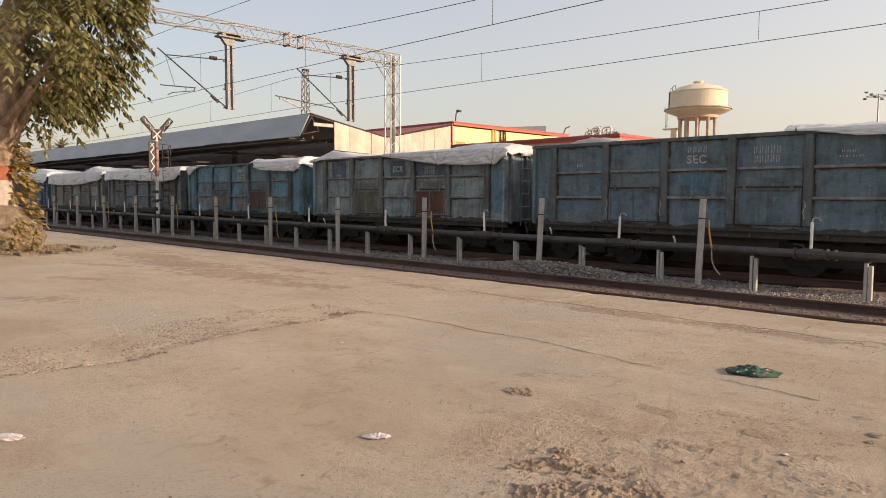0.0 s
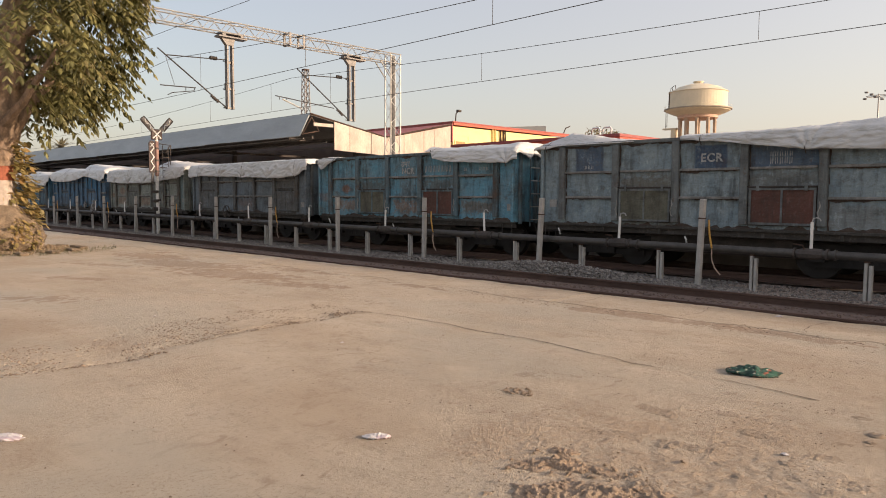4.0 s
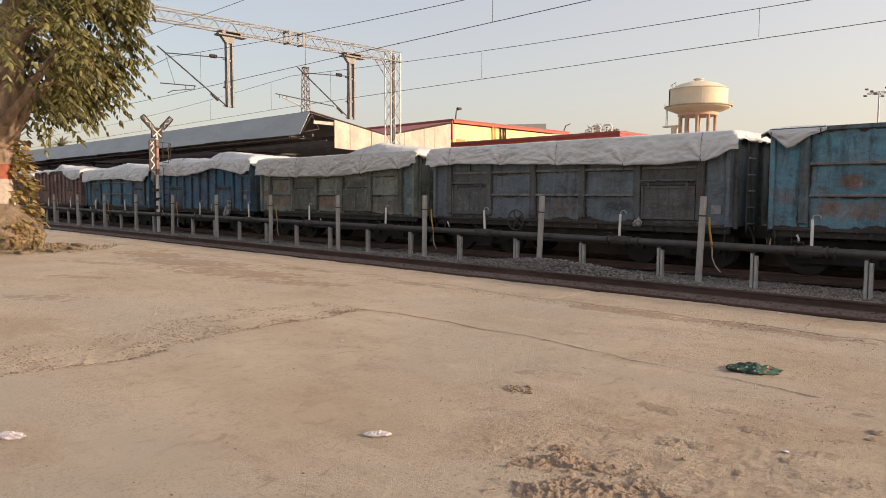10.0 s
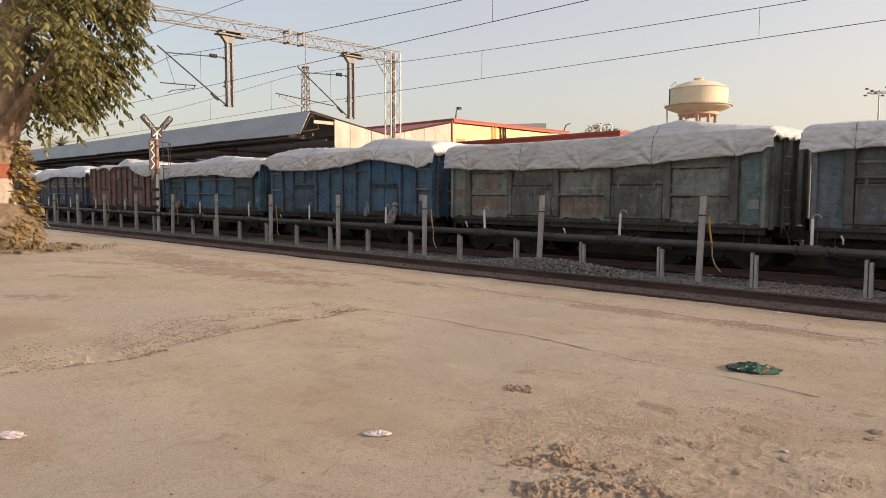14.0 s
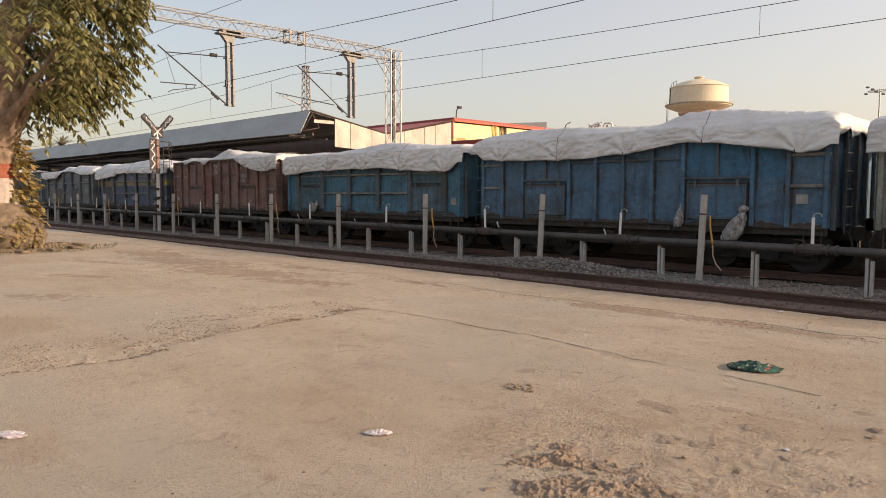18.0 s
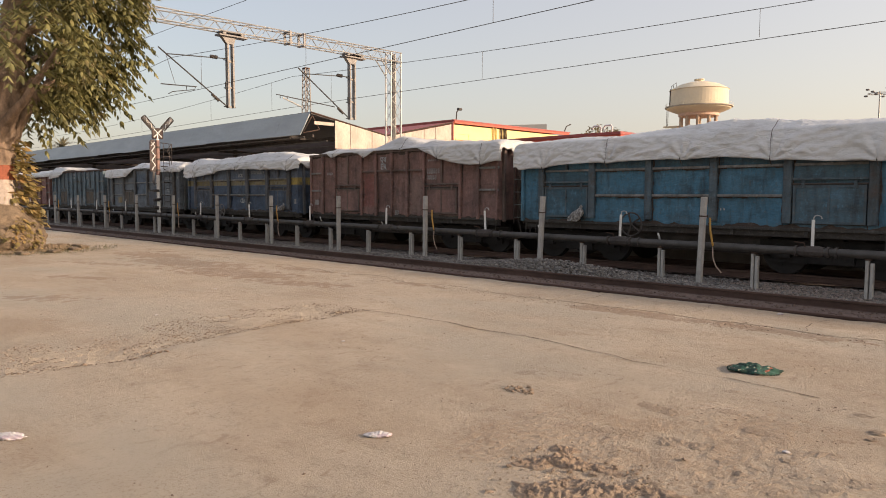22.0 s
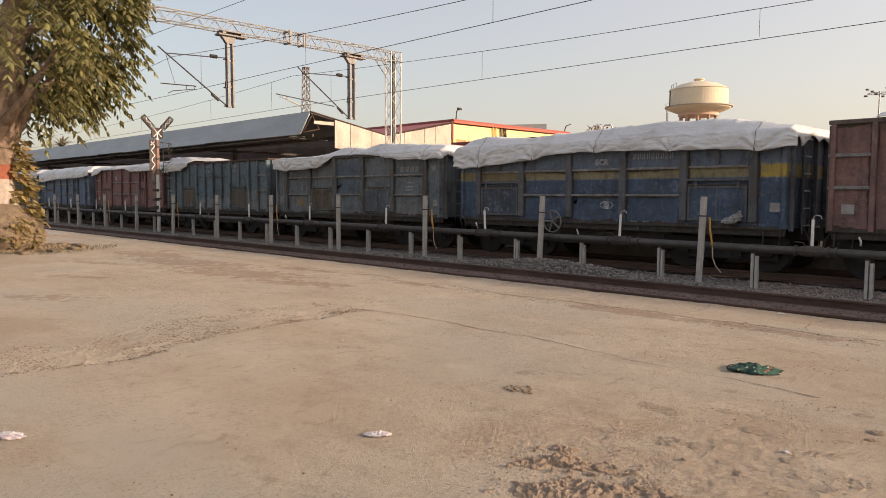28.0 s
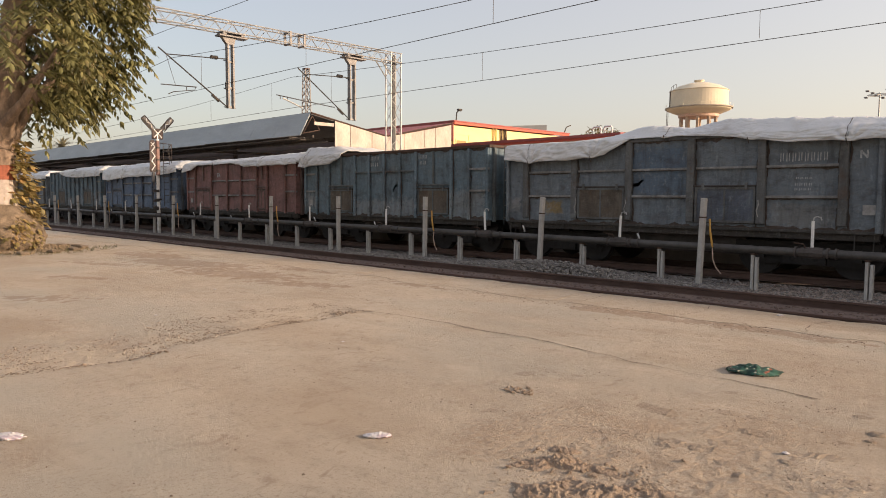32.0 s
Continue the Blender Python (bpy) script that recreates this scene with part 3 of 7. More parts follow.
def seam(bm, a, b, yn, wide, seed, grow):
    """A ragged strip of rust and painted groove shade from a to b (x, z) on the side, growing away from its straight
    edge by grow (x, z).
    """
    n = max(8, int(math.hypot(b[0] - a[0], b[1] - a[1]) / 0.07))
    prev = None
    for i in range(n + 1):
        x, z = a[0] + (b[0] - a[0]) * i / n, a[1] + (b[1] - a[1]) * i / n
        r = wide * max(0.12, 0.45 + 1.1 * noise.noise((x * 1.7 + seed, z * 1.9, seed)) + 0.9 * noise.noise((x * 7, z * 7, seed + 5)))
        cur = [bm.verts.new((x, yn - 0.009, z)), bm.verts.new((x + grow[0] * r, yn - 0.007, z + grow[1] * r))]
        if prev:
            bm.faces.new((prev[0], cur[0], cur[1], prev[1]))
        prev = cur


def wagon(left, kind, paint, paint_dark, label, door_paint=None, wheel_at=None, coping=None, plate=9.0, plate_z=1.55):
    """An open bogie wagon: walls, posts, drop doors, ladder, hand wheel, bogies. left: where its left end stands at the start."""
    k, TOP = KINDS[kind], RIM[kind]
    w = tagged(empty("goods_wagon", pose(left, TRACK, 0)), label, "wagon", "wagons of the goods train")
    yn = -HALF
    dented_wall(w, yn, paint, left, TOP)
    part("side_wall", boxes((0, LENGTH, HALF - 0.04, HALF, LOW, TOP)), paint, w)
    for x in (0.0, LENGTH - 0.04):
        part("end_wall", boxes((x, x + 0.04, yn + 0.04, HALF - 0.04, LOW, TOP)), paint, w)
    part("floor", boxes((0.04, LENGTH - 0.04, yn + 0.04, HALF - 0.04, LOW + 0.03, LOW + 0.15)), BLACK, w)
    part("load", boxes((0.05, LENGTH - 0.05, yn + 0.05, HALF - 0.05, 1.2, TOP - 0.12)), BLACK, w)
    part("coping", boxes((-0.05, LENGTH + 0.05, yn - 0.06, yn + 0.06, TOP - 0.05, TOP + 0.04), (-0.05, LENGTH + 0.05, HALF - 0.06, HALF + 0.06, TOP - 0.05, TOP + 0.04),
                         (-0.05, 0.06, yn + 0.06, HALF - 0.06, TOP - 0.05, TOP + 0.04), (LENGTH - 0.06, LENGTH + 0.05, yn + 0.06, HALF - 0.06, TOP - 0.05, TOP + 0.04), bevel=0.01), coping or paint_dark, w)
    part("underframe", boxes((2.9, LENGTH - 2.9, -1.1, 1.1, 0.42, 0.9), (0.4, LENGTH - 0.4, -0.9, -0.8, 0.62, 0.95), (0.4, LENGTH - 0.4, 0.8, 0.9, 0.62, 0.95), bevel=0.04), BLACK, w, "sooty brake gear and underframe")
    part("sole_bar", boxes((0.05, LENGTH - 0.05, yn + 0.05, yn + 0.16, LOW - 0.17, LOW + 0.02), bevel=0.01), SOOT, w)
    part("bottom_angle", boxes((0.0, LENGTH, yn - 0.03, yn + 0.02, LOW - 0.03, LOW + 0.035), bevel=0.008), GRIME, w)
    part("centre_sill", boxes((-0.35, LENGTH + 0.35, -0.25, 0.25, LOW - 0.3, LOW)), BLACK, w)
    deep = 0.1 if kind in "AB" else 0.085
    for x in (0.05, *k["posts"], LENGTH - 0.05):
        half = 0.09 if kind in "AB" and 0.1 < x < LENGTH - 0.1 else 0.05
        part("side_post", boxes((x - half, x + half, yn - deep, yn - 0.001, LOW + (0.13 if kind in "AB" and half > 0.06 else 0.0), TOP - 0.05), bevel=0.015), paint_dark if half > 0.06 else paint, w)
        if 0.1 < x < LENGTH - 0.1:
            bm = bmesh.new()
            seam(bm, (x - half, LOW + 0.05), (x - half, TOP - 0.06), yn, 0.045, left + x, (-1, 0)), seam(bm, (x + half, LOW + 0.05), (x + half, TOP - 0.06), yn, 0.045, left - x, (1, 0))
            part("shaded_rust_seam", bm, RUST_SHADE, w)
    spans = list(zip(k["posts"], k["posts"][1:]))
    bm = bmesh.new()
    seam(bm, (0.05, LOW + 0.03), (LENGTH - 0.05, LOW + 0.03), yn, 0.085, left, (0, 1)), seam(bm, (0.05, TOP - 0.05), (LENGTH - 0.05, TOP - 0.05), yn, 0.07, left + 3, (0, -1))
    part("shaded_rust_band", bm, RUST_SHADE, w, "ragged rust and painted edge shade along the bottom and top edges")
    for i in k["rails"]:
        a, b = spans[i]
        for z in (2.42, 1.76):
            part("side_rail", boxes((a + 0.09, b - 0.09, yn - 0.06, yn - 0.001, z - 0.03, z + 0.03), bevel=0.01), LIT_WORN_RAIL, w)
            bm = bmesh.new()
            seam(bm, (a + 0.1, z - 0.03), (b - 0.1, z - 0.03), yn, 0.045, left + z, (0, -1))
            part("shaded_rust_seam", bm, RUST_SHADE, w)
    if kind in "CD":
        for a, b in ((0.1, 0.8), (8.85, LENGTH - 0.1)):
            for z in (2.58, 1.92):
                part("side_rail", boxes((a - (0.14 if a < 1 else 0), b + (0.12 if a > 1 else 0), yn - 0.07, yn - 0.001, z - 0.035, z + 0.035), bevel=0.01), LIT_WORN_RAIL, w)
    if kind == "C":
        part("side_rail", boxes((3.2, 6.4, yn - 0.06, yn - 0.001, 2.56, 2.62), bevel=0.01), paint_dark, w)
    for n, i in enumerate(k["doors"]):
        a, b = spans[i]
        a, b = a + 0.12, b - 0.12
        top = 1.98
        d = part("door", boxes((a, b, yn - 0.045, yn - 0.001, LOW + 0.14, top), bevel=0.008), (door_paint or {}).get(n, paint), w, "drop door")
        part("door_gap", boxes((a - 0.025, b + 0.025, yn - 0.012, yn - 0.0005, LOW + 0.12, top + 0.04)), GRIME, d, "dark gap round the door")
        part("door_frame", boxes((a, b, yn - 0.07, yn - 0.045, top - 0.05, top), (a, b, yn - 0.07, yn - 0.045, LOW + 0.14, LOW + 0.19),
                                 (a, a + 0.05, yn - 0.07, yn - 0.045, LOW + 0.19, top - 0.05), (b - 0.05, b, yn - 0.07, yn - 0.045, LOW + 0.19, top - 0.05),
                                 ((a + b) / 2 - 0.02, (a + b) / 2 + 0.02, yn - 0.065, yn - 0.045, LOW + 0.19, top - 0.05)), paint_dark, d)
        part("hinge_bar", tube(bmesh.new(), [(a - 0.04, yn - 0.075, top + 0.03), (b + 0.04, yn - 0.075, top + 0.03)], 0.018, 6), BLACK, d)
        for x in (a + 0.2, b - 0.2):
            part("latch", boxes((x - 0.03, x + 0.03, yn - 0.1, yn - 0.07, top - 0.06, top + 0.1)), paint_dark, d)
        if kind in "AB":
            part("side_rail", boxes((a, b, yn - 0.05, yn - 0.001, 2.395, 2.45), bevel=0.008), LIT_WORN_RAIL, w)
        if kind != "A":
            part("stub_post", boxes(((a + b) / 2 - 0.035, (a + b) / 2 + 0.035, yn - 0.06, yn - 0.001, (2.45 if kind in "BD" else 2.16), TOP - 0.05), bevel=0.01), paint_dark, w)
            part("door_shelf", boxes((a - 0.1, b + 0.1, yn - 0.075, yn - 0.001, 2.09, 2.14), bevel=0.01), paint_dark, w)
    for j in range(5):
        y = yn + 0.18 + j * (2 * HALF - 0.36) / 4
        part("end_post", boxes((LENGTH, LENGTH + 0.09, y - 0.05, y + 0.05, LOW - 0.05, TOP - 0.05), bevel=0.01), paint_dark, w)
        part("end_post", boxes((-0.09, 0, y - 0.05, y + 0.05, LOW - 0.05, TOP - 0.05), bevel=0.01), paint_dark, w)
    lad = part("ladder", tubes([[(LENGTH + 0.16, yn + 0.5, 0.9), (LENGTH + 0.16, yn + 0.5, TOP)], [(LENGTH + 0.16, yn + 0.95, 0.9), (LENGTH + 0.16, yn + 0.95, TOP)]], 0.018), paint_dark, w)
    for j in range(6):
        z = 1.1 + j * 0.38
        part("rung", tubes([[(LENGTH + 0.16, yn + 0.5, z), (LENGTH + 0.16, yn + 0.95, z)]], 0.016), GALV, lad)
    part("tare_board", boxes((plate, plate + 0.24, yn - 0.018, yn - 0.001, plate_z - 0.1, plate_z + 0.1)), TARE, w, "small white tare board")
    if wheel_at:
        wh = bmesh.new()
        ring = [(wheel_at + 0.29 * math.cos(a * math.pi / 10), yn - 0.2, 1.04 + 0.29 * math.sin(a * math.pi / 10)) for a in range(21)]
        tube(wh, ring, 0.02, 6, False)
        for a in range(5):
            c, s = math.cos(a * math.pi / 2.5 + 0.6), math.sin(a * math.pi / 2.5 + 0.6)
            tube(wh, [(wheel_at, yn - 0.2, 1.04), (wheel_at + 0.29 * c, yn - 0.2, 1.04 + 0.29 * s)], 0.024, 6)
        tube(wh, [(wheel_at, yn - 0.24, 1.04), (wheel_at, yn + 0.05, 1.04)], 0.035, 8)
        part("hand_wheel", wh, GREY_STEEL if wheel_at == 3.58 else BLACK, w, "brake hand wheel")
    for s, x in ((-1, -0.05), (1, LENGTH + 0.05)):
        hose = part("brake_hose", tube(bmesh.new(), [(x, yn + 0.75, 1.0), (x + s * 0.1, yn + 0.72, 0.98), (x + s * 0.2, yn + 0.7, 0.8), (x + s * 0.24, yn + 0.7, 0.6)], 0.025, 6), BLACK, w)
        part("hose_coupling", tube(bmesh.new(), [(x + s * 0.24, yn + 0.7, 0.62), (x + s * 0.25, yn + 0.7, 0.48)], 0.035, 6), TARE, hose, "pale hose coupling")
        e = 0.3 if s < 0 else LENGTH - 0.3
        part("step", tubes([[(e - 0.18, yn + 0.02, LOW), (e - 0.17, yn - 0.02, 0.62), (e + 0.17, yn - 0.02, 0.62), (e + 0.18, yn + 0.02, LOW)]], 0.016, 5), GRIME, w, "bent bar foot step")
    for x in (2.0, 3.6, 6.1, 7.7):
        part("tie_hook", boxes((x - 0.03, x + 0.03, yn - 0.05, yn - 0.02, LOW - 0.16, LOW - 0.04), bevel=0.008), GRIME, w)
    for x, z in ((0.62, 0.84), (4.3, 0.76)):
        part("brake_handle", tubes([[(x, yn + 0.02, z - 0.09), (x + 0.012, yn - 0.03, z), (x - 0.03, yn - 0.03, z + 0.08)]], 0.022, 5), WHITE, w, "white painted brake handle")
    wheels = []
    for bx in (1.6, LENGTH - 1.6):
        o = new("bogie", BOGIE)
        o.parent, o.location = w, (bx, 0, 0)
        for ax in (-1, 1):
            o = new("wheelset", WHEELSET)
            o.parent = w
            wheels.append((o, bx + ax))
    for s, x in ((-1, -0.3), (1, LENGTH + 0.3)):
        part("coupler", boxes((min(x, x + s * 0.32), max(x, x + s * 0.32), -0.14, 0.14, 0.95, 1.22), bevel=0.03), BLACK, w)
    trains.append((w, left, wheels))
    return w


def tarpaulin(left, spec, seed, material, inset=0.0, rim=3.15):
    """A loose sheet tied over a wagon's load: rows of (part of the length, crown above the rim, hem below 3.21); rim: the wagon's rim."""
    us = np.array([s[0] for s in spec])
    ups, dns = np.array([s[1] for s in spec]), np.array([s[2] for s in spec])
    span = (us[-1] - us[0]) * (LENGTH + 0.1)
    n, m = max(30, int(span / 0.035)), 60
    ties = [us[0] * (LENGTH + 0.1) + span * k for k in np.linspace(0.09, 0.93, max(2, int(span / 1.75)))]
    base = rim + 0.005
    verts, faces = [], []

    def crease(x, y, s):
        return 1 - 2 * abs(noise.noise((x, y, s)))

    for i in range(n + 1):
        u = us[0] + (us[-1] - us[0]) * i / n
        x = u * (LENGTH + 0.1) - 0.05
        up, dn = float(np.interp(u, us, ups)), float(np.interp(u, us, dns))
        up = max(0.0, up + 0.015)
        up += 0.02 * noise.noise((x * 0.9, seed, 0)) + 0.012 * crease(x * 1.6, seed, 2)
        near = min(abs(x - k) for k in ties)
        sag = 0.03 * math.exp(-(near / 0.16) ** 2)          # pulled down a little at each tie
        hem = min(base - 0.005, 3.21 - dn - sag + 0.015 * noise.noise((x * 1.4, seed, 9)) + 0.008 * noise.noise((x * 6, seed, 5)))
        deep = base - hem
        for j in range(m + 1):
            v = j / m
            wave = noise.noise((x * 0.55, v * 9, seed)) * 0.6 + noise.noise((x * 1.3 + v * 2, v * 17, seed + 3)) * 0.4
            fold = crease(x * 0.6 + v * 4.5, v * 4 - x * 0.7, seed + 8) * 0.6 + crease(x * 1.1 - v * 6, v * 7 + x * 0.5, seed + 4) * 0.4
            taut = 0.5 + 0.5 * min(1.0, near / 0.4)
            crisp = max(0.0, crease(x * 1.5 + v * 2.0, v * 10 - x * 0.8, seed + 21)) ** 3 + 0.8 * max(0.0, crease(x * 2.6 - v * 3, v * 13 + x * 0.9, seed + 31)) ** 3
            if v < 0.34:          # hangs over the near rim
                k = v / 0.34
                body = min(1.0, deep / 0.3)
                y = -HALF - 0.1 - (0.1 * (1 - k) ** 0.7 + 0.03 * math.sin(math.pi * k)) * body + ((0.02 * wave - 0.026 * fold) * (1.2 - k) - 0.026 * crisp) * body * taut
                z = base - deep * (1 - k) + 0.008 * wave * k
                tie = min(ties, key=lambda q: abs(q - x))
                far = math.hypot(x - tie, z - hem)          # creases fan out from the tie
                y -= 0.035 * body * math.sin(9 * math.atan2(z - hem, x - tie)) * min(1.0, far * 6) * math.exp(-(far / 0.55) ** 2)
            elif v > 0.87:
                k = (v - 0.87) / 0.13
                y = HALF + 0.12 + 0.02 * wave
                z = base - 0.35 * k
            else:
                k = (v - 0.34) / 0.53
                y = -HALF - 0.1 + k * (2 * HALF + 0.22)
                q = min(1.0, k / 0.1, (1 - k) / 0.25)
                arch = q * q * (3 - 2 * q) * (1 - 0.3 * max(0.0, k - 0.1) + 0.06 * noise.noise((x * 0.8, k * 3, seed + 40)))
                z = base + max(up, 0.0) * arch + (0.02 * wave + 0.034 * fold + 0.028 * crisp) * min(1, 8 * k, 4 * (1 - k)) * min(1.0, 0.35 + up * 4)
            if inset:        # lies down inside the wagon, behind its rim
                y, z = y * (1 - inset), z - 0.1 * (1 - min(1, 5 * v, 5 * (1 - v)))
            verts.append((x, y, z))
    first = len(verts) // (m + 1)
    right = us[-1] > 0.99
    if right:                # gathers and hangs over the right end
        at = (first - 1) * (m + 1)
        for r in range(1, 8):
            for j in range(m + 1):
                X, Y, Z = verts[at + j]
                drop = 0.16 + 0.3 * abs(noise.noise((Y * 1.3, seed, 3))) + 0.12 * noise.noise((Y * 4.0, seed, 7))
                low = min(Z, rim - drop)
                k = (r / 7) ** 0.8
                verts.append((X + (0.13 + 0.05 * noise.noise((Y * 5, seed, 1))) * math.sin(min(1, k * 1.7) * math.pi / 2) + 0.06 * k * noise.noise((Y * 3.5, seed, r * 0.4)), Y * (1 - 0.03 * k), Z + (low - Z) * k))
    order = list(range(len(verts) // (m + 1)))
    if us[0] < 0.01:         # and bulges over the left end
        for r in range(1, 8):
            for j in range(m + 1):
                X, Y, Z = verts[j]
                drop = 0.1 + 0.24 * abs(noise.noise((Y * 1.2, seed, 13))) + 0.1 * noise.noise((Y * 4.4, seed, 17))
                low = min(Z, rim - drop)
                k = (r / 7) ** 0.8
                verts.append((X - (0.15 + 0.06 * noise.noise((Y * 5, seed, 11))) * math.sin(min(1, k * 1.7) * math.pi / 2) - 0.05 * k * noise.noise((Y * 3.5, seed, r * 0.4)), Y * (1 - 0.03 * k), Z + (low - Z) * k))
            order.insert(0, len(verts) // (m + 1) - 1)
    for p, q in zip(order, order[1:]):
        for j in range(m):
            a, b = p * (m + 1) + j, q * (m + 1) + j
            faces.append((a, b, b + 1, a + 1))
    me = bpy.data.meshes.new("tarpaulin")
    me.from_pydata(verts, [], faces)
    me.materials.append(material)
    me.polygons.foreach_set("use_smooth", [True] * len(me.polygons))
    ob = new("tarpaulin", me)
    ob.matrix_world = pose(left, TRACK, 0)
    for c, tx in enumerate([] if inset else ties):
        i = int((tx - us[0] * (LENGTH + 0.1)) / span * n)
        cols = [Vector(verts[i * (m + 1) + j]) + Vector((0, -0.012, 0.006)) for j in range(0, 27)]
        if cols[-1].z - cols[0].z < 0.12:
            continue
        if (c + int(seed)) % 2 == 0:
            part("tie_rope", tube(bmesh.new(), cols, 0.007, 4), RUST, ob, "dark tie rope")
            part("rope_patch", tube(bmesh.new(), [q + Vector((0.03, 0.006, 0)) for q in cols[6:17]], 0.02, 4), RAG, ob, "dull sewn seam")
        part("tie_end", tube(bmesh.new(), [cols[0] + Vector((0.03, 0.03, -0.1)), cols[0] + Vector((0.01, 0.0, 0.0)), cols[0] + Vector((0, -0.005, 0.05))], 0.012, 4), BLACK, ob, "knotted rope end")
    sol = ob.modifiers.new("thickness", "SOLIDIFY")
    sol.thickness, sol.offset = 0.012, 1
    tagged(ob, "wrinkled white plastic tarpaulin tied over the wagon load", "tarpaulin", "tarpaulins of the goods train")
    trains.append((ob, left, []))
    return ob


RAG = tarp_cloth("dirty_torn_sheet", (0.4, 0.41, 0.4))


def P(name, c1, c2, rust=0.35, dirt=0.5, band=None, gain=1.0, marks=()):
    c1, c2 = [k * 1.95 * gain for k in c1], [k * 1.83 * gain for k in c2]
    worn = wagon_paint(name + "_worn", [k * 0.42 + g for k, g in zip(c1, (0.064, 0.06, 0.052))], [k * 0.32 + g for k, g in zip(c2, (0.077, 0.07, 0.058))], min(1, rust + 0.25), dirt)
    return wagon_paint(name, c1, c2, rust, dirt, band, marks), worn


OXIDE, CLAY, DUST, NAVY_COAT = (0.23, 0.115, 0.07), (0.25, 0.165, 0.115), (0.2, 0.185, 0.16), (0.05, 0.085, 0.15)
GREY_BLUE = P("grey_blue_paint", (0.09, 0.13, 0.15), (0.07, 0.108, 0.128), gain=0.86, marks=((4.45, 5.15, 1.95, 2.3, (0.07, 0.17, 0.24), 0.75, 0.3, False), (4.4, 4.65, 1.78, 2.06, (0.06, 0.075, 0.08), 0.7, 0.05, False),
              (2.45, 3.9, 1.98, 2.33, DUST, 0.4, 0.9, False), (5.75, 7.2, 1.98, 2.33, DUST, 0.3, 0.9, False), (0.9, 2.2, 1.05, 1.3, DUST, 0.4, 0.9, False)))
PALE = P("pale_slate_paint", (0.16, 0.192, 0.198), (0.112, 0.155, 0.178), 0.5, 0.6, gain=0.9, marks=((1.1, 1.95, 2.43, 3.1, NAVY_COAT, 0.8, 0.12, False), (4.45, 5.22, 2.43, 2.98, NAVY_COAT, 0.9, 0.06, False), (5.74, 7.2, 2.42, 2.9, NAVY_COAT, 0.75, 0.15, False),
         (2.45, 3.9, 1.0, 2.3, (0.13, 0.11, 0.075), 0.75, 1.1, False), (8.9, 9.6, 1.3, 2.9, (0.07, 0.19, 0.26), 0.7, 0.7, False), (7.4, 8.85, 1.1, 1.6, DUST, 0.5, 1.0, False), (5.7, 7.2, 1.98, 2.33, (0.13, 0.11, 0.08), 0.6, 0.9, False)))
TEAL = P("teal_paint", (0.055, 0.145, 0.195), (0.085, 0.125, 0.14), 0.7, 0.75, gain=1.15, marks=((1.1, 2.1, 1.8, 2.3, (0.1, 0.2, 0.26), 0.6, 0.8, True), (1.38, 1.86, 1.9, 2.18, OXIDE, 0.9, 0.35, True), (0.95, 2.2, 1.27, 1.62, CLAY, 0.8, 0.8, False),
         (4.3, 5.5, 1.25, 1.64, CLAY, 0.85, 0.9, False), (4.6, 5.3, 1.75, 2.3, (0.15, 0.16, 0.16), 0.6, 1.1, False), (7.5, 8.8, 1.28, 1.62, (0.17, 0.15, 0.125), 0.9, 0.7, False), (0.05, 0.55, 1.57, 1.9, OXIDE, 0.5, 0.6, False),
         (2.45, 3.9, 1.95, 2.32, (0.12, 0.105, 0.08), 0.7, 0.9, False), (5.75, 7.2, 1.95, 2.32, (0.13, 0.12, 0.1), 0.7, 0.9, False)))
NAVY = P("dull_navy_paint", (0.077, 0.096, 0.112), (0.088, 0.102, 0.108), gain=1.05, marks=((4.2, 5.45, 1.3, 1.6, (0.17, 0.105, 0.08), 0.6, 0.9, False), (7.4, 8.85, 1.0, 2.5, (0.115, 0.1, 0.085), 0.75, 0.7, False), (0.75, 2.3, 1.0, 2.5, (0.115, 0.105, 0.09), 0.7, 0.7, False),
         (4.3, 4.6, 0.98, 1.16, CLAY, 0.9, 0.3, False), (6.35, 7.2, 1.34, 1.6, (0.06, 0.065, 0.07), 0.8, 0.9, False)))
OLIVE = P("olive_grey_paint", (0.142, 0.15, 0.128), (0.118, 0.136, 0.126), 0.45, gain=1.02, marks=((1.2, 1.93, 1.8, 2.24, CLAY, 0.8, 0.55, True), (0.9, 2.2, 1.28, 1.66, CLAY, 0.85, 0.5, False), (4.15, 5.52, 1.25, 1.66, CLAY, 0.9, 0.5, False), (0.12, 0.62, 1.68, 1.91, OXIDE, 0.75, 0.3, False),
          (9.0, 9.6, 1.05, 3.0, (0.1, 0.19, 0.22), 0.6, 0.8, False), (7.45, 8.85, 1.15, 1.64, (0.17, 0.145, 0.12), 0.7, 0.7, False), (2.45, 3.9, 1.0, 2.3, (0.085, 0.085, 0.075), 0.7, 0.7, False), (5.75, 7.2, 1.0, 2.3, (0.085, 0.085, 0.075), 0.7, 0.7, False)))
BLUE = P("blue_paint", (0.042, 0.088, 0.138), (0.05, 0.084, 0.118), 0.25, 0.5, gain=1.0, marks=((6.5, 8.75, 2.1, 3.1, (0.04, 0.16, 0.28), 0.7, 0.8, False), (0.9, 3.1, 1.0, 1.7, (0.075, 0.085, 0.095), 0.6, 1.0, False)))
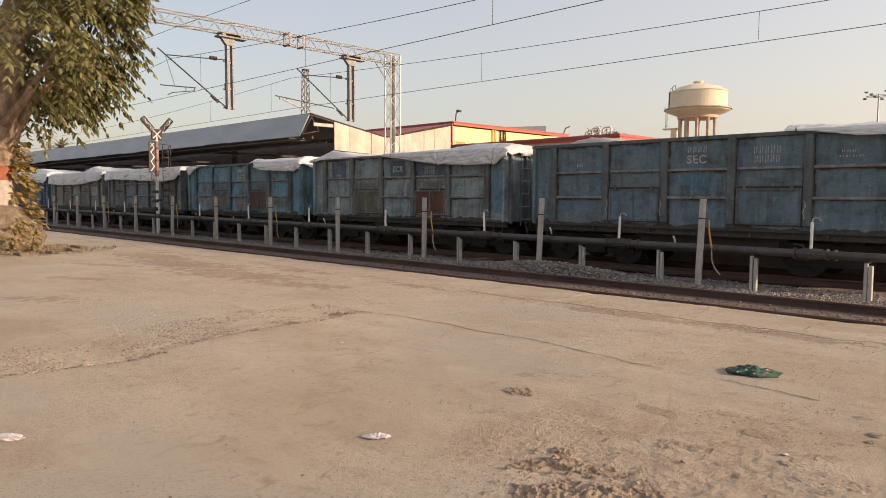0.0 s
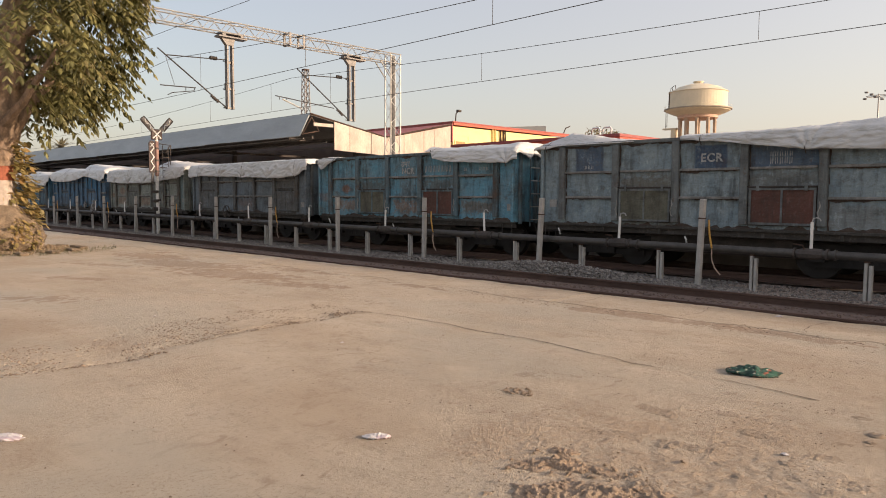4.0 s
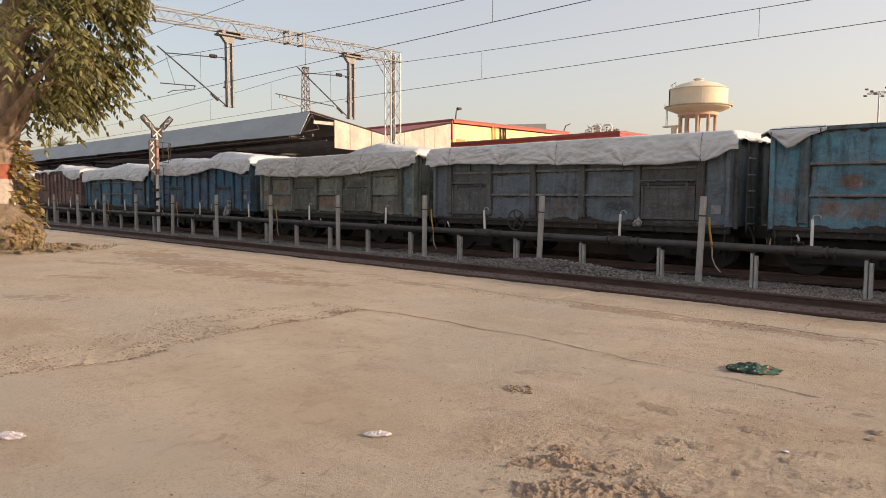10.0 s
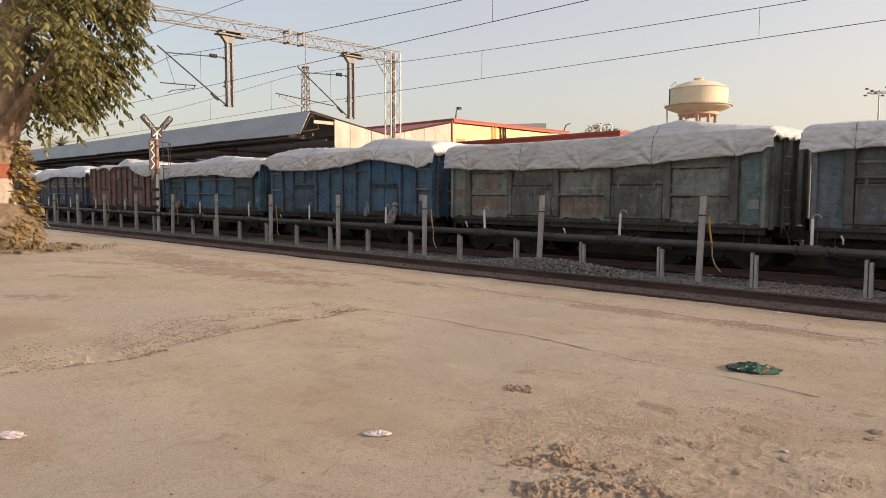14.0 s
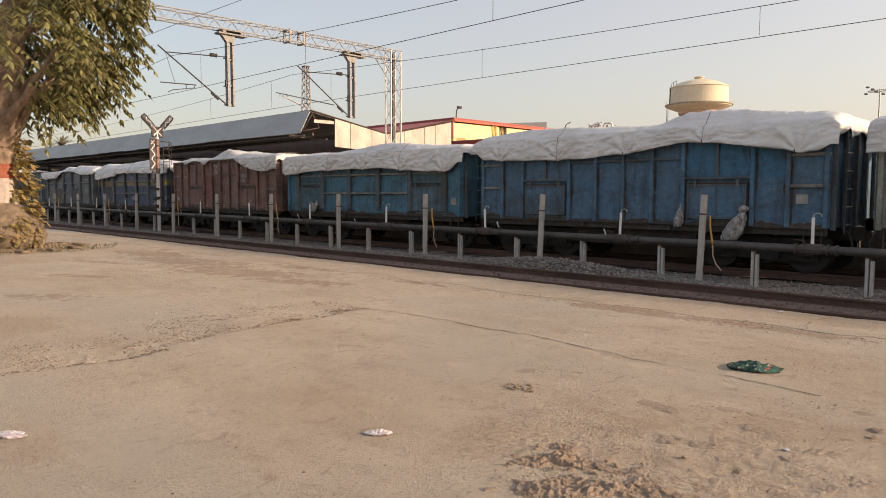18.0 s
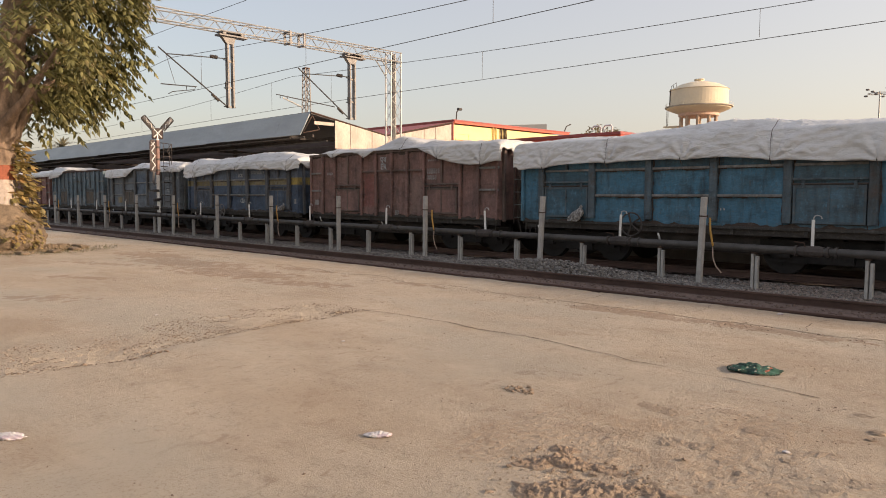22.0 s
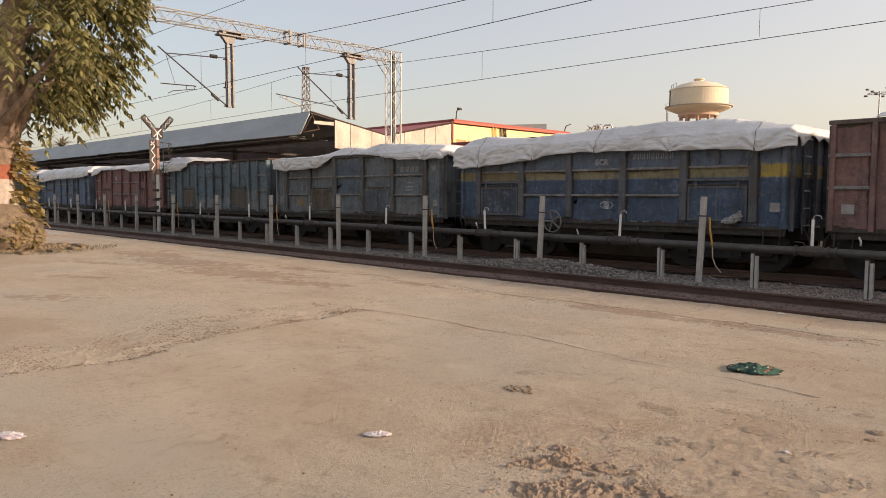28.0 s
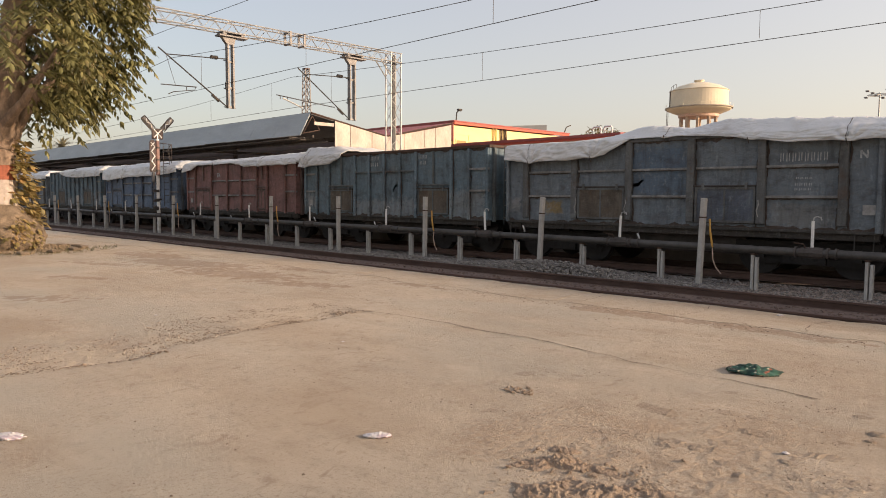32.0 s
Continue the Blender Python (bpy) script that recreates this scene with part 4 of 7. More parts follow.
BRIGHT = P("bright_blue_paint", (0.036, 0.1, 0.148), (0.045, 0.096, 0.13), 0.25, 0.55, gain=1.0, marks=((7.4, 8.9, 1.0, 3.0, (0.1, 0.13, 0.14), 0.65, 0.8, False), (0.8, 2.3, 1.0, 2.35, (0.06, 0.1, 0.12), 0.7, 0.9, False), (2.45, 7.2, 2.4, 2.9, (0.08, 0.1, 0.11), 0.5, 1.0, False)))
BROWN = P("red_oxide_paint", (0.152, 0.088, 0.075), (0.12, 0.076, 0.067), 0.3, gain=0.92, marks=((1.74, 2.27, 2.15, 3.03, (0.24, 0.17, 0.15), 0.6, 1.0, False), (3.25, 3.9, 1.35, 2.5, (0.25, 0.09, 0.075), 0.7, 0.6, False), (4.95, 5.25, 1.0, 2.0, (0.24, 0.17, 0.15), 0.5, 1.1, False),
          (5.7, 6.35, 1.1, 2.4, (0.25, 0.19, 0.16), 0.5, 1.2, False), (6.58, 8.0, 0.98, 1.12, (0.055, 0.095, 0.07), 0.8, 0.4, False), (4.05, 4.75, 1.3, 2.45, (0.12, 0.07, 0.06), 0.6, 0.5, False)))
BANDED = P("banded_navy_paint", (0.07, 0.09, 0.12), (0.08, 0.095, 0.12), 0.25, 0.45, (2.17, 2.43, (0.27, 0.225, 0.12), (0.05, 0.082, 0.135)), marks=((9.02, 9.65, 2.17, 2.46, (0.5, 0.36, 0.06), 0.8, 0.2, False), (0.75, 2.3, 2.17, 2.46, (0.2, 0.155, 0.07), 0.8, 0.4, False), (0.8, 2.3, 1.0, 2.05, (0.06, 0.07, 0.085), 0.8, 0.7, False)))
SLATE = P("slate_paint", (0.104, 0.119, 0.128), (0.088, 0.104, 0.118), gain=0.86, marks=((1.38, 1.9, 1.3, 1.62, (0.26, 0.17, 0.05), 0.8, 0.5, False), (4.05, 5.5, 1.8, 2.95, (0.075, 0.125, 0.19), 0.6, 0.8, False), (0.1, 0.45, 1.35, 1.68, (0.3, 0.29, 0.27), 0.7, 0.8, False),
          (5.75, 7.15, 1.15, 1.9, (0.08, 0.09, 0.12), 0.7, 0.6, False), (7.5, 8.8, 1.1, 1.6, DUST, 0.5, 0.9, False)))
STEEL_BLUE = P("steel_blue_paint", (0.082, 0.118, 0.138), (0.085, 0.11, 0.125), 0.35, gain=0.85, marks=((3.2, 6.4, 1.0, 1.6, (0.3, 0.3, 0.29), 0.5, 1.2, False), (0.05, 0.75, 1.3, 1.8, (0.33, 0.32, 0.3), 0.5, 1.0, False), (8.0, 9.5, 1.0, 1.9, (0.3, 0.29, 0.27), 0.45, 1.2, False)))
RUST_RED = P("rust_red_paint", (0.135, 0.07, 0.062), (0.115, 0.065, 0.058), 0.3)
DARK_NAVY = P("dark_navy_paint", (0.06, 0.085, 0.125), (0.07, 0.09, 0.115))
MAROON_DOOR = wagon_paint("maroon_door_paint", (0.14, 0.06, 0.045), (0.115, 0.058, 0.045), 0.5)
RUST_DOOR = wagon_paint("rusty_door_paint", (0.14, 0.12, 0.095), (0.1, 0.075, 0.055), 0.8)
MOSS_DOOR = wagon_paint("grimy_green_door_paint", (0.15, 0.145, 0.105), (0.11, 0.11, 0.085), 0.6, 0.7)

CAR = [  # left end at the start, kind, paint, label, doors, hand wheel, tare board
    (-12.66, "A", GREY_BLUE, "weathered grey-blue open wagon with dark drop doors", {}, None, (9.1, 1.55)),
    (-23.35, "A", PALE, "faded slate-blue open wagon with a rust-brown drop door", {1: MAROON_DOOR, 0: MOSS_DOOR}, None, (0.27, 1.6)),
    (-33.98, "A", TEAL, "rust-stained teal open wagon with a red-brown drop door", {1: MAROON_DOOR, 0: MOSS_DOOR}, None, (9.36, 1.46)),
    (-44.5, "B", NAVY, "dull navy open wagon with a brake hand wheel", {}, 3.52, (9.2, 1.43)),
    (-55.09, "A", OLIVE, "olive-grey rusty open wagon with worn panels", {}, None, (9.25, 1.55)),
    (-65.63, "C", BLUE, "deep blue open wagon with narrow ribbed side panels", {}, None, (9.0, 1.64)),
    (-76.18, "B", BRIGHT, "bright blue open wagon with a brake hand wheel", {}, 3.63, (9.2, 1.5)),
    (-86.73, "C", BROWN, "red-brown open wagon with ribbed side panels", {}, None, (0.24, 1.48)),
    (-97.22, "B", BANDED, "navy open wagon with a dull yellow waist band", {}, 3.58, (9.3, 1.5)),
    (-107.82, "A", SLATE, "slate-grey open wagon with worn panels", {0: RUST_DOOR}, None, (9.3, 1.5)),
    (-118.2, "C", STEEL_BLUE, "steel-blue ribbed open wagon with a bare rusty rim", {0: RUST_DOOR, 1: RUST_DOOR}, None, (0.25, 1.5)),
    (-128.45, "D", RUST_RED, "red-brown open wagon with railed side panels", {}, None, (0.3, 1.5)),
    (-139.2, "D", DARK_NAVY, "dark navy open wagon under a white tarpaulin", {}, None, (9.2, 1.5)),
    (-149.7, "C", STEEL_BLUE, "grey-blue ribbed open wagon", {0: RUST_DOOR, 1: RUST_DOOR}, None, (9.2, 1.5)),
    (-160.2, "A", SLATE, "slate-grey open wagon under a white tarpaulin", {}, None, (9.2, 1.5)),
]
COVER = {}
COVER[0] = [(0.7, 0.08, -0.05), (0.85, 0.03, 0.2), (1, 0.03, 0.2)]
COVER[1] = [(0.43, 0.02, 0.08), (0.49, 0.0, 0.11), (0.69, 0.04, 0.39), (0.86, 0.13, 0.49), (0.97, 0.07, 0.46), (1, 0.04, 0.3)]
COVER[2] = [(0.61, 0.1, -0.05), (0.64, 0.07, -0.04), (0.66, 0.07, 0.21), (0.72, 0.06, 0.35), (0.92, 0.07, 0.45), (0.98, 0.07, 0.43), (1, 0.07, 0.36)]
COVER[3] = [(0, 0.0, 0.51), (0.01, 0.0, 0.58), (0.1, 0.0, 0.5), (0.82, 0.0, 0.72), (0.94, 0.0, 0.64), (0.97, 0.0, 0.58), (1, 0.0, 0.42)]
COVER[4] = [(0, 0.04, 0.64), (0.2, 0.0, 0.75), (0.6, 0.0, 0.77), (0.67, 0.15, 0.73), (0.78, 0.3, 0.65), (0.89, 0.1, 0.59), (0.99, 0.03, 0.51), (1, 0.03, 0.42)]
COVER[5] = [(0, 0.09, 0.28), (0.03, 0.12, 0.47), (0.17, 0.22, 0.54), (0.39, 0.13, 0.55), (0.58, 0.08, 0.4), (0.66, 0.31, 0.27), (0.73, 0.34, 0.26), (0.95, 0.14, 0.58), (0.98, 0.12, 0.56), (1, 0.08, 0.45)]
COVER[6] = [(0.0, 0.0, 0.66), (0.01, 0.0, 0.75), (0.06, 0.03, 0.71), (0.17, 0.06, 0.62), (0.31, 0.04, 0.6), (0.61, 0.24, 0.58), (0.85, 0.07, 0.75), (0.96, 0.06, 0.74), (1, 0.04, 0.5)]
COVER[7] = [(0.09, 0.06, -0.12), (0.12, 0.07, -0.1), (0.16, 0.11, 0.04), (0.24, 0.09, -0.1), (0.32, 0.06, -0.05), (0.36, 0.06, 0.11), (0.39, 0.05, 0.01), (0.41, 0.12, -0.09), (0.52, 0.38, -0.09), (0.57, 0.3, -0.1), (0.64, 0.09, -0.1), (0.68, 0.15, 0.05), (0.8, 0.1, 0.41), (0.9, 0.05, 0.54), (1, 0.05, 0.45)]
COVER[8] = [(0.0, 0.05, 0.58), (0.03, 0.2, 0.65), (0.08, 0.26, 0.62), (0.14, 0.2, 0.59), (0.27, 0.13, 0.5), (0.35, 0.2, 0.37), (0.46, 0.21, 0.32), (0.7, 0.29, 0.37), (0.84, 0.27, 0.4), (0.96, 0.1, 0.46), (1, 0.04, 0.4)]
COVER[9] = [(0.01, 0.0, 0.42), (0.09, 0.0, 0.5), (0.24, 0.0, 0.49), (0.35, 0.06, 0.38), (0.42, 0.22, 0.03), (0.47, 0.25, 0.0), (0.58, 0.13, 0.02), (0.65, 0.29, 0.07), (0.7, 0.29, 0.11), (0.81, 0.2, 0.28), (1, 0.1, 0.3)]
COVER[10] = [(0, 0.26, 0.34), (0.2, 0.24, 0.28), (0.26, 0.05, 0.02)]
COVER[11] = [(0, 0.08, 0.35), (0.08, 0.08, 0.25), (0.14, 0.09, 0.03), (0.5, 0.08, 0.02), (0.6, 0.11, 0.2), (1, 0.15, 0.2)]
COVER[12] = [(0, 0.11, 0.55), (0.1, 0.15, 0.6), (0.4, 0.15, 0.45), (0.8, 0.19, 0.42), (1, 0.19, 0.3)]
COVER[13] = [(0.25, 0.08, 0.02), (0.4, 0.11, 0.25), (0.6, 0.15, 0.35), (1, 0.15, 0.3)]
COVER[14] = [(0, 0.11, 0.4), (0.7, 0.19, 0.4), (1, 0.19, 0.3)]


def goods_train():
    for i, (left, kind, (p1, p2), label, doors, hw, tare) in enumerate(CAR):
        wagon(left, kind, p1, p2, label, doors, hw, RUST if i == 10 else None, *tare)
        tarpaulin(left, COVER[i], i * 3.7 + 1, TARPS[i % 3 == 1], 0.0, RIM[kind] + 0.05)
    tarpaulin(CAR[2][0], [(0.0, 0.02, 0.08), (0.02, 0.03, 0.2), (0.045, 0.03, 0.46), (0.06, 0.03, 0.4), (0.09, 0.03, 0.2), (0.12, 0.02, 0.07)], 5.3, TARPS[1])
    tarpaulin(CAR[1][0], [(0.0, 0.06, 0.14), (0.04, 0.14, 0.1), (0.09, 0.26, 0.05), (0.15, 0.2, 0.03), (0.24, 0.06, 0.03), (0.3, 0.02, 0.03)], 4.1, TARPS[1])
    tarpaulin(CAR[0][0], [(0.08, 0.02, 0.02), (0.115, 0.12, 0.02), (0.16, 0.18, 0.02), (0.21, 0.13, 0.02), (0.26, 0.02, 0.02)], 8.3, TARPS[2], 0.2)


goods_train()


# ---- overhead line: portal, drop arms, wires ----
PORTAL_X = -27.0


def lattice(bm, a, b, w, d, bays, r=0.03, diag=0.018):
    """A lattice box girder from a to b with four chords; w, d: its two widths."""
    a, b = Vector(a), Vector(b)
    ax = (b - a).normalized()
    u = Vector((1, 0, 0))
    v = ax.cross(u).normalized()
    cs = [(u * w / 2 * i + v * d / 2 * j) for i, j in ((-1, -1), (1, -1), (1, 1), (-1, 1))]
    for c in cs:
        tube(bm, [a + c, b + c], r, 4)
    for k in range(bays):
        p, q = a.lerp(b, k / bays), a.lerp(b, (k + 1) / bays)
        for i in range(4):
            c, e = cs[i], cs[(i + 1) % 4]
            if k % 2:
                c, e = e, c
            tube(bm, [p + c, q + e], diag, 4)
    return bm


def portal():
    P0 = tagged(empty("overhead_portal", pose(PORTAL_X, 23.4, 0)), "grey steel lattice portal carrying overhead wires across the tracks", "portal")
    part("beam", lattice(bmesh.new(), (0, -28, 8.5), (0, 0.35, 8.5), 0.45, 0.44, 74, 0.028, 0.013), GALV, P0, "lattice beam")
    part("column", lattice(bmesh.new(), (0, 0, -0.3), (0, 0, 8.7), 0.42, 0.62, 16, 0.035, 0.018), GALV, P0, "lattice column")
    part("core", boxes((-0.07, 0.07, -0.08, 0.08, -0.3, 8.6)), SHADED_STEEL, P0, "dark inner column")
    for x in (-0.2, 0.2):
        part("knee_brace", tubes([[(x, -0.35, 7.6), (x, -0.95, 8.28)]], 0.03), GALV, P0)
    for y in (-6.0, -5.3):
        part("splice", boxes((-0.25, -0.2, y - 0.05, y + 0.05, 8.22, 8.78), (0.2, 0.25, y - 0.05, y + 0.05, 8.22, 8.78), (-0.2, 0.2, y - 0.05, y + 0.05, 8.72, 8.78), (-0.2, 0.2, y - 0.05, y + 0.05, 8.22, 8.28)), GREY_STEEL, P0)
    for y, half in ((14.66, 0.15), (20.84, 0.17)):
        ly = y - 23.4
        part("arm_clamp", boxes((-0.2, 0.2, ly - 0.54, ly + 0.72, 8.1, 8.17), (-0.22, 0.22, ly - 0.4, ly - 0.24, 8.16, 8.32), (-0.22, 0.22, ly + 0.4, ly + 0.56, 8.16, 8.32), (-0.24, 0.24, ly - 0.42, ly + 0.58, 8.24, 8.29), bevel=0.01), GREY_STEEL, P0)
        gusset = bmesh.new()
        rims = [[gusset.verts.new((x, ly + a, z)) for a, z in ((-half, 7.82), (half, 7.82), (half + 0.08, 8.1), (-half - 0.24, 8.1))] for x in (-0.09, 0.09)]
        gusset.faces.new(rims[0]), gusset.faces.new(rims[1][::-1])
        for k in range(4):
            gusset.faces.new((rims[0][k], rims[0][k - 1], rims[1][k - 1], rims[1][k]))
        part("gusset", gusset, GREY_STEEL, P0)
        arm = part("drop_arm", boxes((-0.1, 0.1, ly - half, ly - half + 0.07, 5.28, 7.86), (-0.1, 0.1, ly + half - 0.07, ly + half, 5.28, 7.86), (-0.03, 0.03, ly - half, ly + half, 5.28, 5.36),
                                      (-0.03, 0.03, ly - half, ly + half, 6.05, 6.13), (-0.03, 0.03, ly - half, ly + half, 7.1, 7.18)), GREY_STEEL, P0, "grey twin-channel drop arm")
        for z in (5.33, 6.08, 7.2):
            part("clip_bolt", tube(bmesh.new(), [(-0.11, ly - half - 0.08, z), (-0.11, ly + half + 0.12, z)], 0.022, 6), SHADED_STEEL, arm)
        part("clip_plate", boxes((-0.06, 0.06, ly - half - 0.05, ly - half, 6.03, 6.32)), SHADED_STEEL, arm)
        part("insulator", tube(bmesh.new(), [(0, ly - 0.85 + 0.031 * i, 7.235) for i in range(11)], [0.085 if i % 2 else 0.05 for i in range(11)], 8), BLACK, arm, "dark ribbed insulator")
        part("stay_tube", tube(bmesh.new(), [(0, ly - 0.1, 7.24), (0, ly - 2.67, 7.09)], 0.022, 6), SHADED_STEEL, arm)
        a, b = Vector((0, ly - 0.5, 5.52)), Vector((0, ly - 0.82, 5.76))
        part("insulator", tube(bmesh.new(), [a.lerp(b, i / 10) for i in range(11)], [0.075 if i % 2 else 0.04 for i in range(11)], 8), BLACK, arm, "dark ribbed insulator")
        part("bracket_tube", tube(bmesh.new(), [(0, ly - 0.12, 5.3), (0, ly - 2.94, 7.31)], 0.027, 6), SHADED_STEEL, arm)
        if half < 0.16:
            part("register_tube", tube(bmesh.new(), [(0, ly - 1.45, 5.98), (0, ly - 2.87, 5.94)], 0.022, 6), SHADED_STEEL, arm)
            part("register_link", tube(bmesh.new(), [(0, ly - 1.86, 5.97), (0, ly - 1.86, 5.82)], 0.016, 5), SHADED_STEEL, arm)
            part("steady_arm", tube(bmesh.new(), [(0, ly - 1.5, 5.97), (0, ly - 1.52, 5.86), (0, ly - 2.4, 5.7), (0, ly - 2.58, 5.6)], 0.017, 6), SHADED_STEEL, arm)
            part("hanger", tube(bmesh.new(), [(0, ly - 2.64, 7.05), (0, ly - 2.3, 5.97)], 0.009, 4), BLACK, arm)
        else:
            part("register_tube", tube(bmesh.new(), [(0, ly - 1.0, 5.79), (0, ly - 4.05, 6.05)], 0.022, 6), SHADED_STEEL, arm)
            for d in (3.85, 3.5):
                part("register_link", tube(bmesh.new(), [(0, ly - d, 6.03), (0, ly - d, 5.9)], 0.016, 5), SHADED_STEEL, arm)
            part("steady_arm", tube(bmesh.new(), [(0, ly - 3.72, 5.94), (0, ly - 2.75, 5.62)], 0.034, 6), GALV, arm, "pale steady arm")
            part("hanger", tube(bmesh.new(), [(0, ly - 2.64, 7.05), (0, ly - 2.3, 5.9)], 0.009, 4), BLACK, arm)


portal()


def wires():
    """Catenary of both tracks: messenger, contact wire and droppers; and a feeder."""
    for name, y, z, sag in (("messenger_wire", 12.2, 6.98, 0.97), ("contact_wire", 12.2, 5.56, 0.0), ("messenger_wire", 17.75, 6.89, 0.7), ("contact_wire", 17.95, 5.58, 0.0), ("feeder_wire", 12.8, 8.37, 0.05)):
        def at(x):
            u = ((x - PORTAL_X) / 56.0) % 1.0
            zig = 0.3 * (1 - abs(2 * u - 1) * 2) if y > 15 else -0.08 * (1 - abs(2 * u - 1) * 2)
            return (x, y + (zig if name == "contact_wire" else zig * 0.5 if sag > 0.5 else 0), z - 4 * sag * u * (1 - u))
        ob = tagged(part(name, tube(bmesh.new(), [at(x) for x in np.arange(-187, 100, 2.0)], 0.009, 5), BLACK), "thin dark overhead line wire", "wire", "overhead wires")
        if sag > 0.5:
            low, known = (5.56, [-24.6, -18.0, -10.7, -1.8]) if y < 15 else (5.58, [-34.6, -28.7, -24.2, -16.0, -7.1])
            for x in [known[0] - 8.9 * k for k in range(12, 0, -1)] + known + [known[-1] + 8.9 * k for k in range(1, 6)]:
                q = at(x)
                part("dropper", tube(bmesh.new(), [(x, q[1], low), q], 0.006, 4), BLACK, ob)


wires()


# ---- platform shelter ----
ROOF_X = -31.54


def extrude_x(bm, x0, x1, prof):
    a, b = [bm.verts.new((x0, y, z)) for y, z in prof], [bm.verts.new((x1, y, z)) for y, z in prof]
    n = len(prof)
    for i in range(n):
        bm.faces.new((a[i], b[i], b[(i + 1) % n], a[(i + 1) % n]))
    bm.faces.new(a[::-1]), bm.faces.new(b)
    return bm


def shelter():
    s = tagged(empty("platform_shelter", pose(ROOF_X, 21.0, 0)), "long platform shelter with grey sheet roof and cream end sheeting", "shelter")
    rng = random.Random(31)
    for i in range(24):          # sloping fascia, sheet beside sheet
        w = rng.uniform(-0.03, 0.03)
        part("fascia_sheet", extrude_x(bmesh.new(), -2.6 * (i + 1) + 0.012, -2.6 * i, [(w * 0.5, 4.9 + w), (0.64, 6.07), (0.68, 6.05), (0.05 + w * 0.5, 4.88 + w)]), ROOF_SHEET, s)
    part("fascia", extrude_x(bmesh.new(), -170, -62.4, [(0, 4.9), (0.64, 6.07), (0.68, 6.05), (0.05, 4.88)]), ROOF_SHEET, s, "sloping grey sheet fascia")
    for y, z in ((0.45, 4.74), (1.9, 4.62), (3.4, 4.5)):
        part("conduit", tubes([[(-120, y, z), (-60, y, z - 0.06), (-20, y, z), (-0.3, y, z + 0.05)]], 0.035, 5), GREY_STEEL, s, "pale cable conduit under the roof")
    part("roof", extrude_x(bmesh.new(), -170, 0.05, [(0.64, 6.09), (5.77, 5.2), (5.77, 5.1), (0.64, 5.98)]), SHADED_INSIDE, s)
    part("roof", extrude_x(bmesh.new(), -170, 0.05, [(5.78, 5.2), (11.1, 6.33), (11.1, 6.25), (5.78, 5.1)]), MAROON_ROOF, s, "maroon back slope of the valley roof")
    part("barge_board", tubes([[(0.06, 0.64, 6.06), (0.06, 5.78, 5.16)], [(0.06, 5.78, 5.16), (0.06, 11.1, 6.29)]], 0.05, 4), RUST, s, "rusty barge board")
    part("gable_board", boxes((0.0, 0.05, 0.85, 2.1, 5.45, 5.62)), SHEETING, s, "loose cream board under the gable")
    part("gable_brace", tubes([[(0.0, 0.15, 4.95), (0.0, 0.75, 5.9)], [(0.0, 0.75, 5.9), (0.0, 1.2, 5.2)], [(0.0, 0.2, 4.98), (0.0, 1.2, 5.2)]], 0.03), RUST, s)
    for i in range(11):
        x = -1.5 - i * 14
        part("column", boxes((x - 0.12, x + 0.12, 4.7, 4.95, 0.7, 5.2), bevel=0.01), BLACK, s)
        part("rafter", boxes((x - 0.06, x + 0.06, 0.3, 11.0, 4.75, 4.9)), BLACK, s)
    part("purlin", boxes((-170, -0.2, 0.9, 1.0, 4.8, 4.95), (-170, -0.2, 2.6, 2.7, 4.8, 4.95)), BLACK, s)

    def line(y):
        return 6.07 - (y - 0.64) * 0.175 if y < 5.78 else 5.17 + (y - 5.78) * 0.205

    seam = (0, 1.05, 2.55, 3.6, 5.0, 6.6, 7.5, 8.89)
    for i in range(7):
        y0, y1 = 2.14 + seam[i], 2.14 + seam[i + 1] - 0.035
        bm = bmesh.new()
        vs = [bm.verts.new((x, y, z)) for x in (0.06, 0.1) for y, z in ((y0, 4.26 - 0.05 * i + 0.07 * max(0, i - 3)), (y1, 4.21 - 0.05 * i + 0.07 * max(0, i - 3)), (y1, line(y1) - 0.06), (y0, line(y0) - 0.06))]
        for q in ((0, 3, 2, 1), (4, 5, 6, 7), (0, 1, 5, 4), (1, 2, 6, 5), (2, 3, 7, 6), (3, 0, 4, 7)):
            bm.faces.new([vs[k] for k in q])
        part("sheet", bm, SHEETING, s, "cream hanging sheet")


shelter()
# Added to close off light under the roof; dark tone stands for shade.
tagged(part("platform_wall", boxes((-260, -37, 33.2, 33.5, -0.3, 6.2)), plain("shade_toned_wall", (0.16, 0.13, 0.11), 0.9, 0, 0.2, 1)), "plain wall at the back of the platform", "wall", kind="structure")
tagged(part("platform", boxes((-260, 60, 19.5, 33, -0.35, 0.84)), plain("sooty_platform_concrete", (0.22, 0.2, 0.18), 0.9, 0, 0.3, 1)), "raised concrete railway platform", "platform", kind="structure")


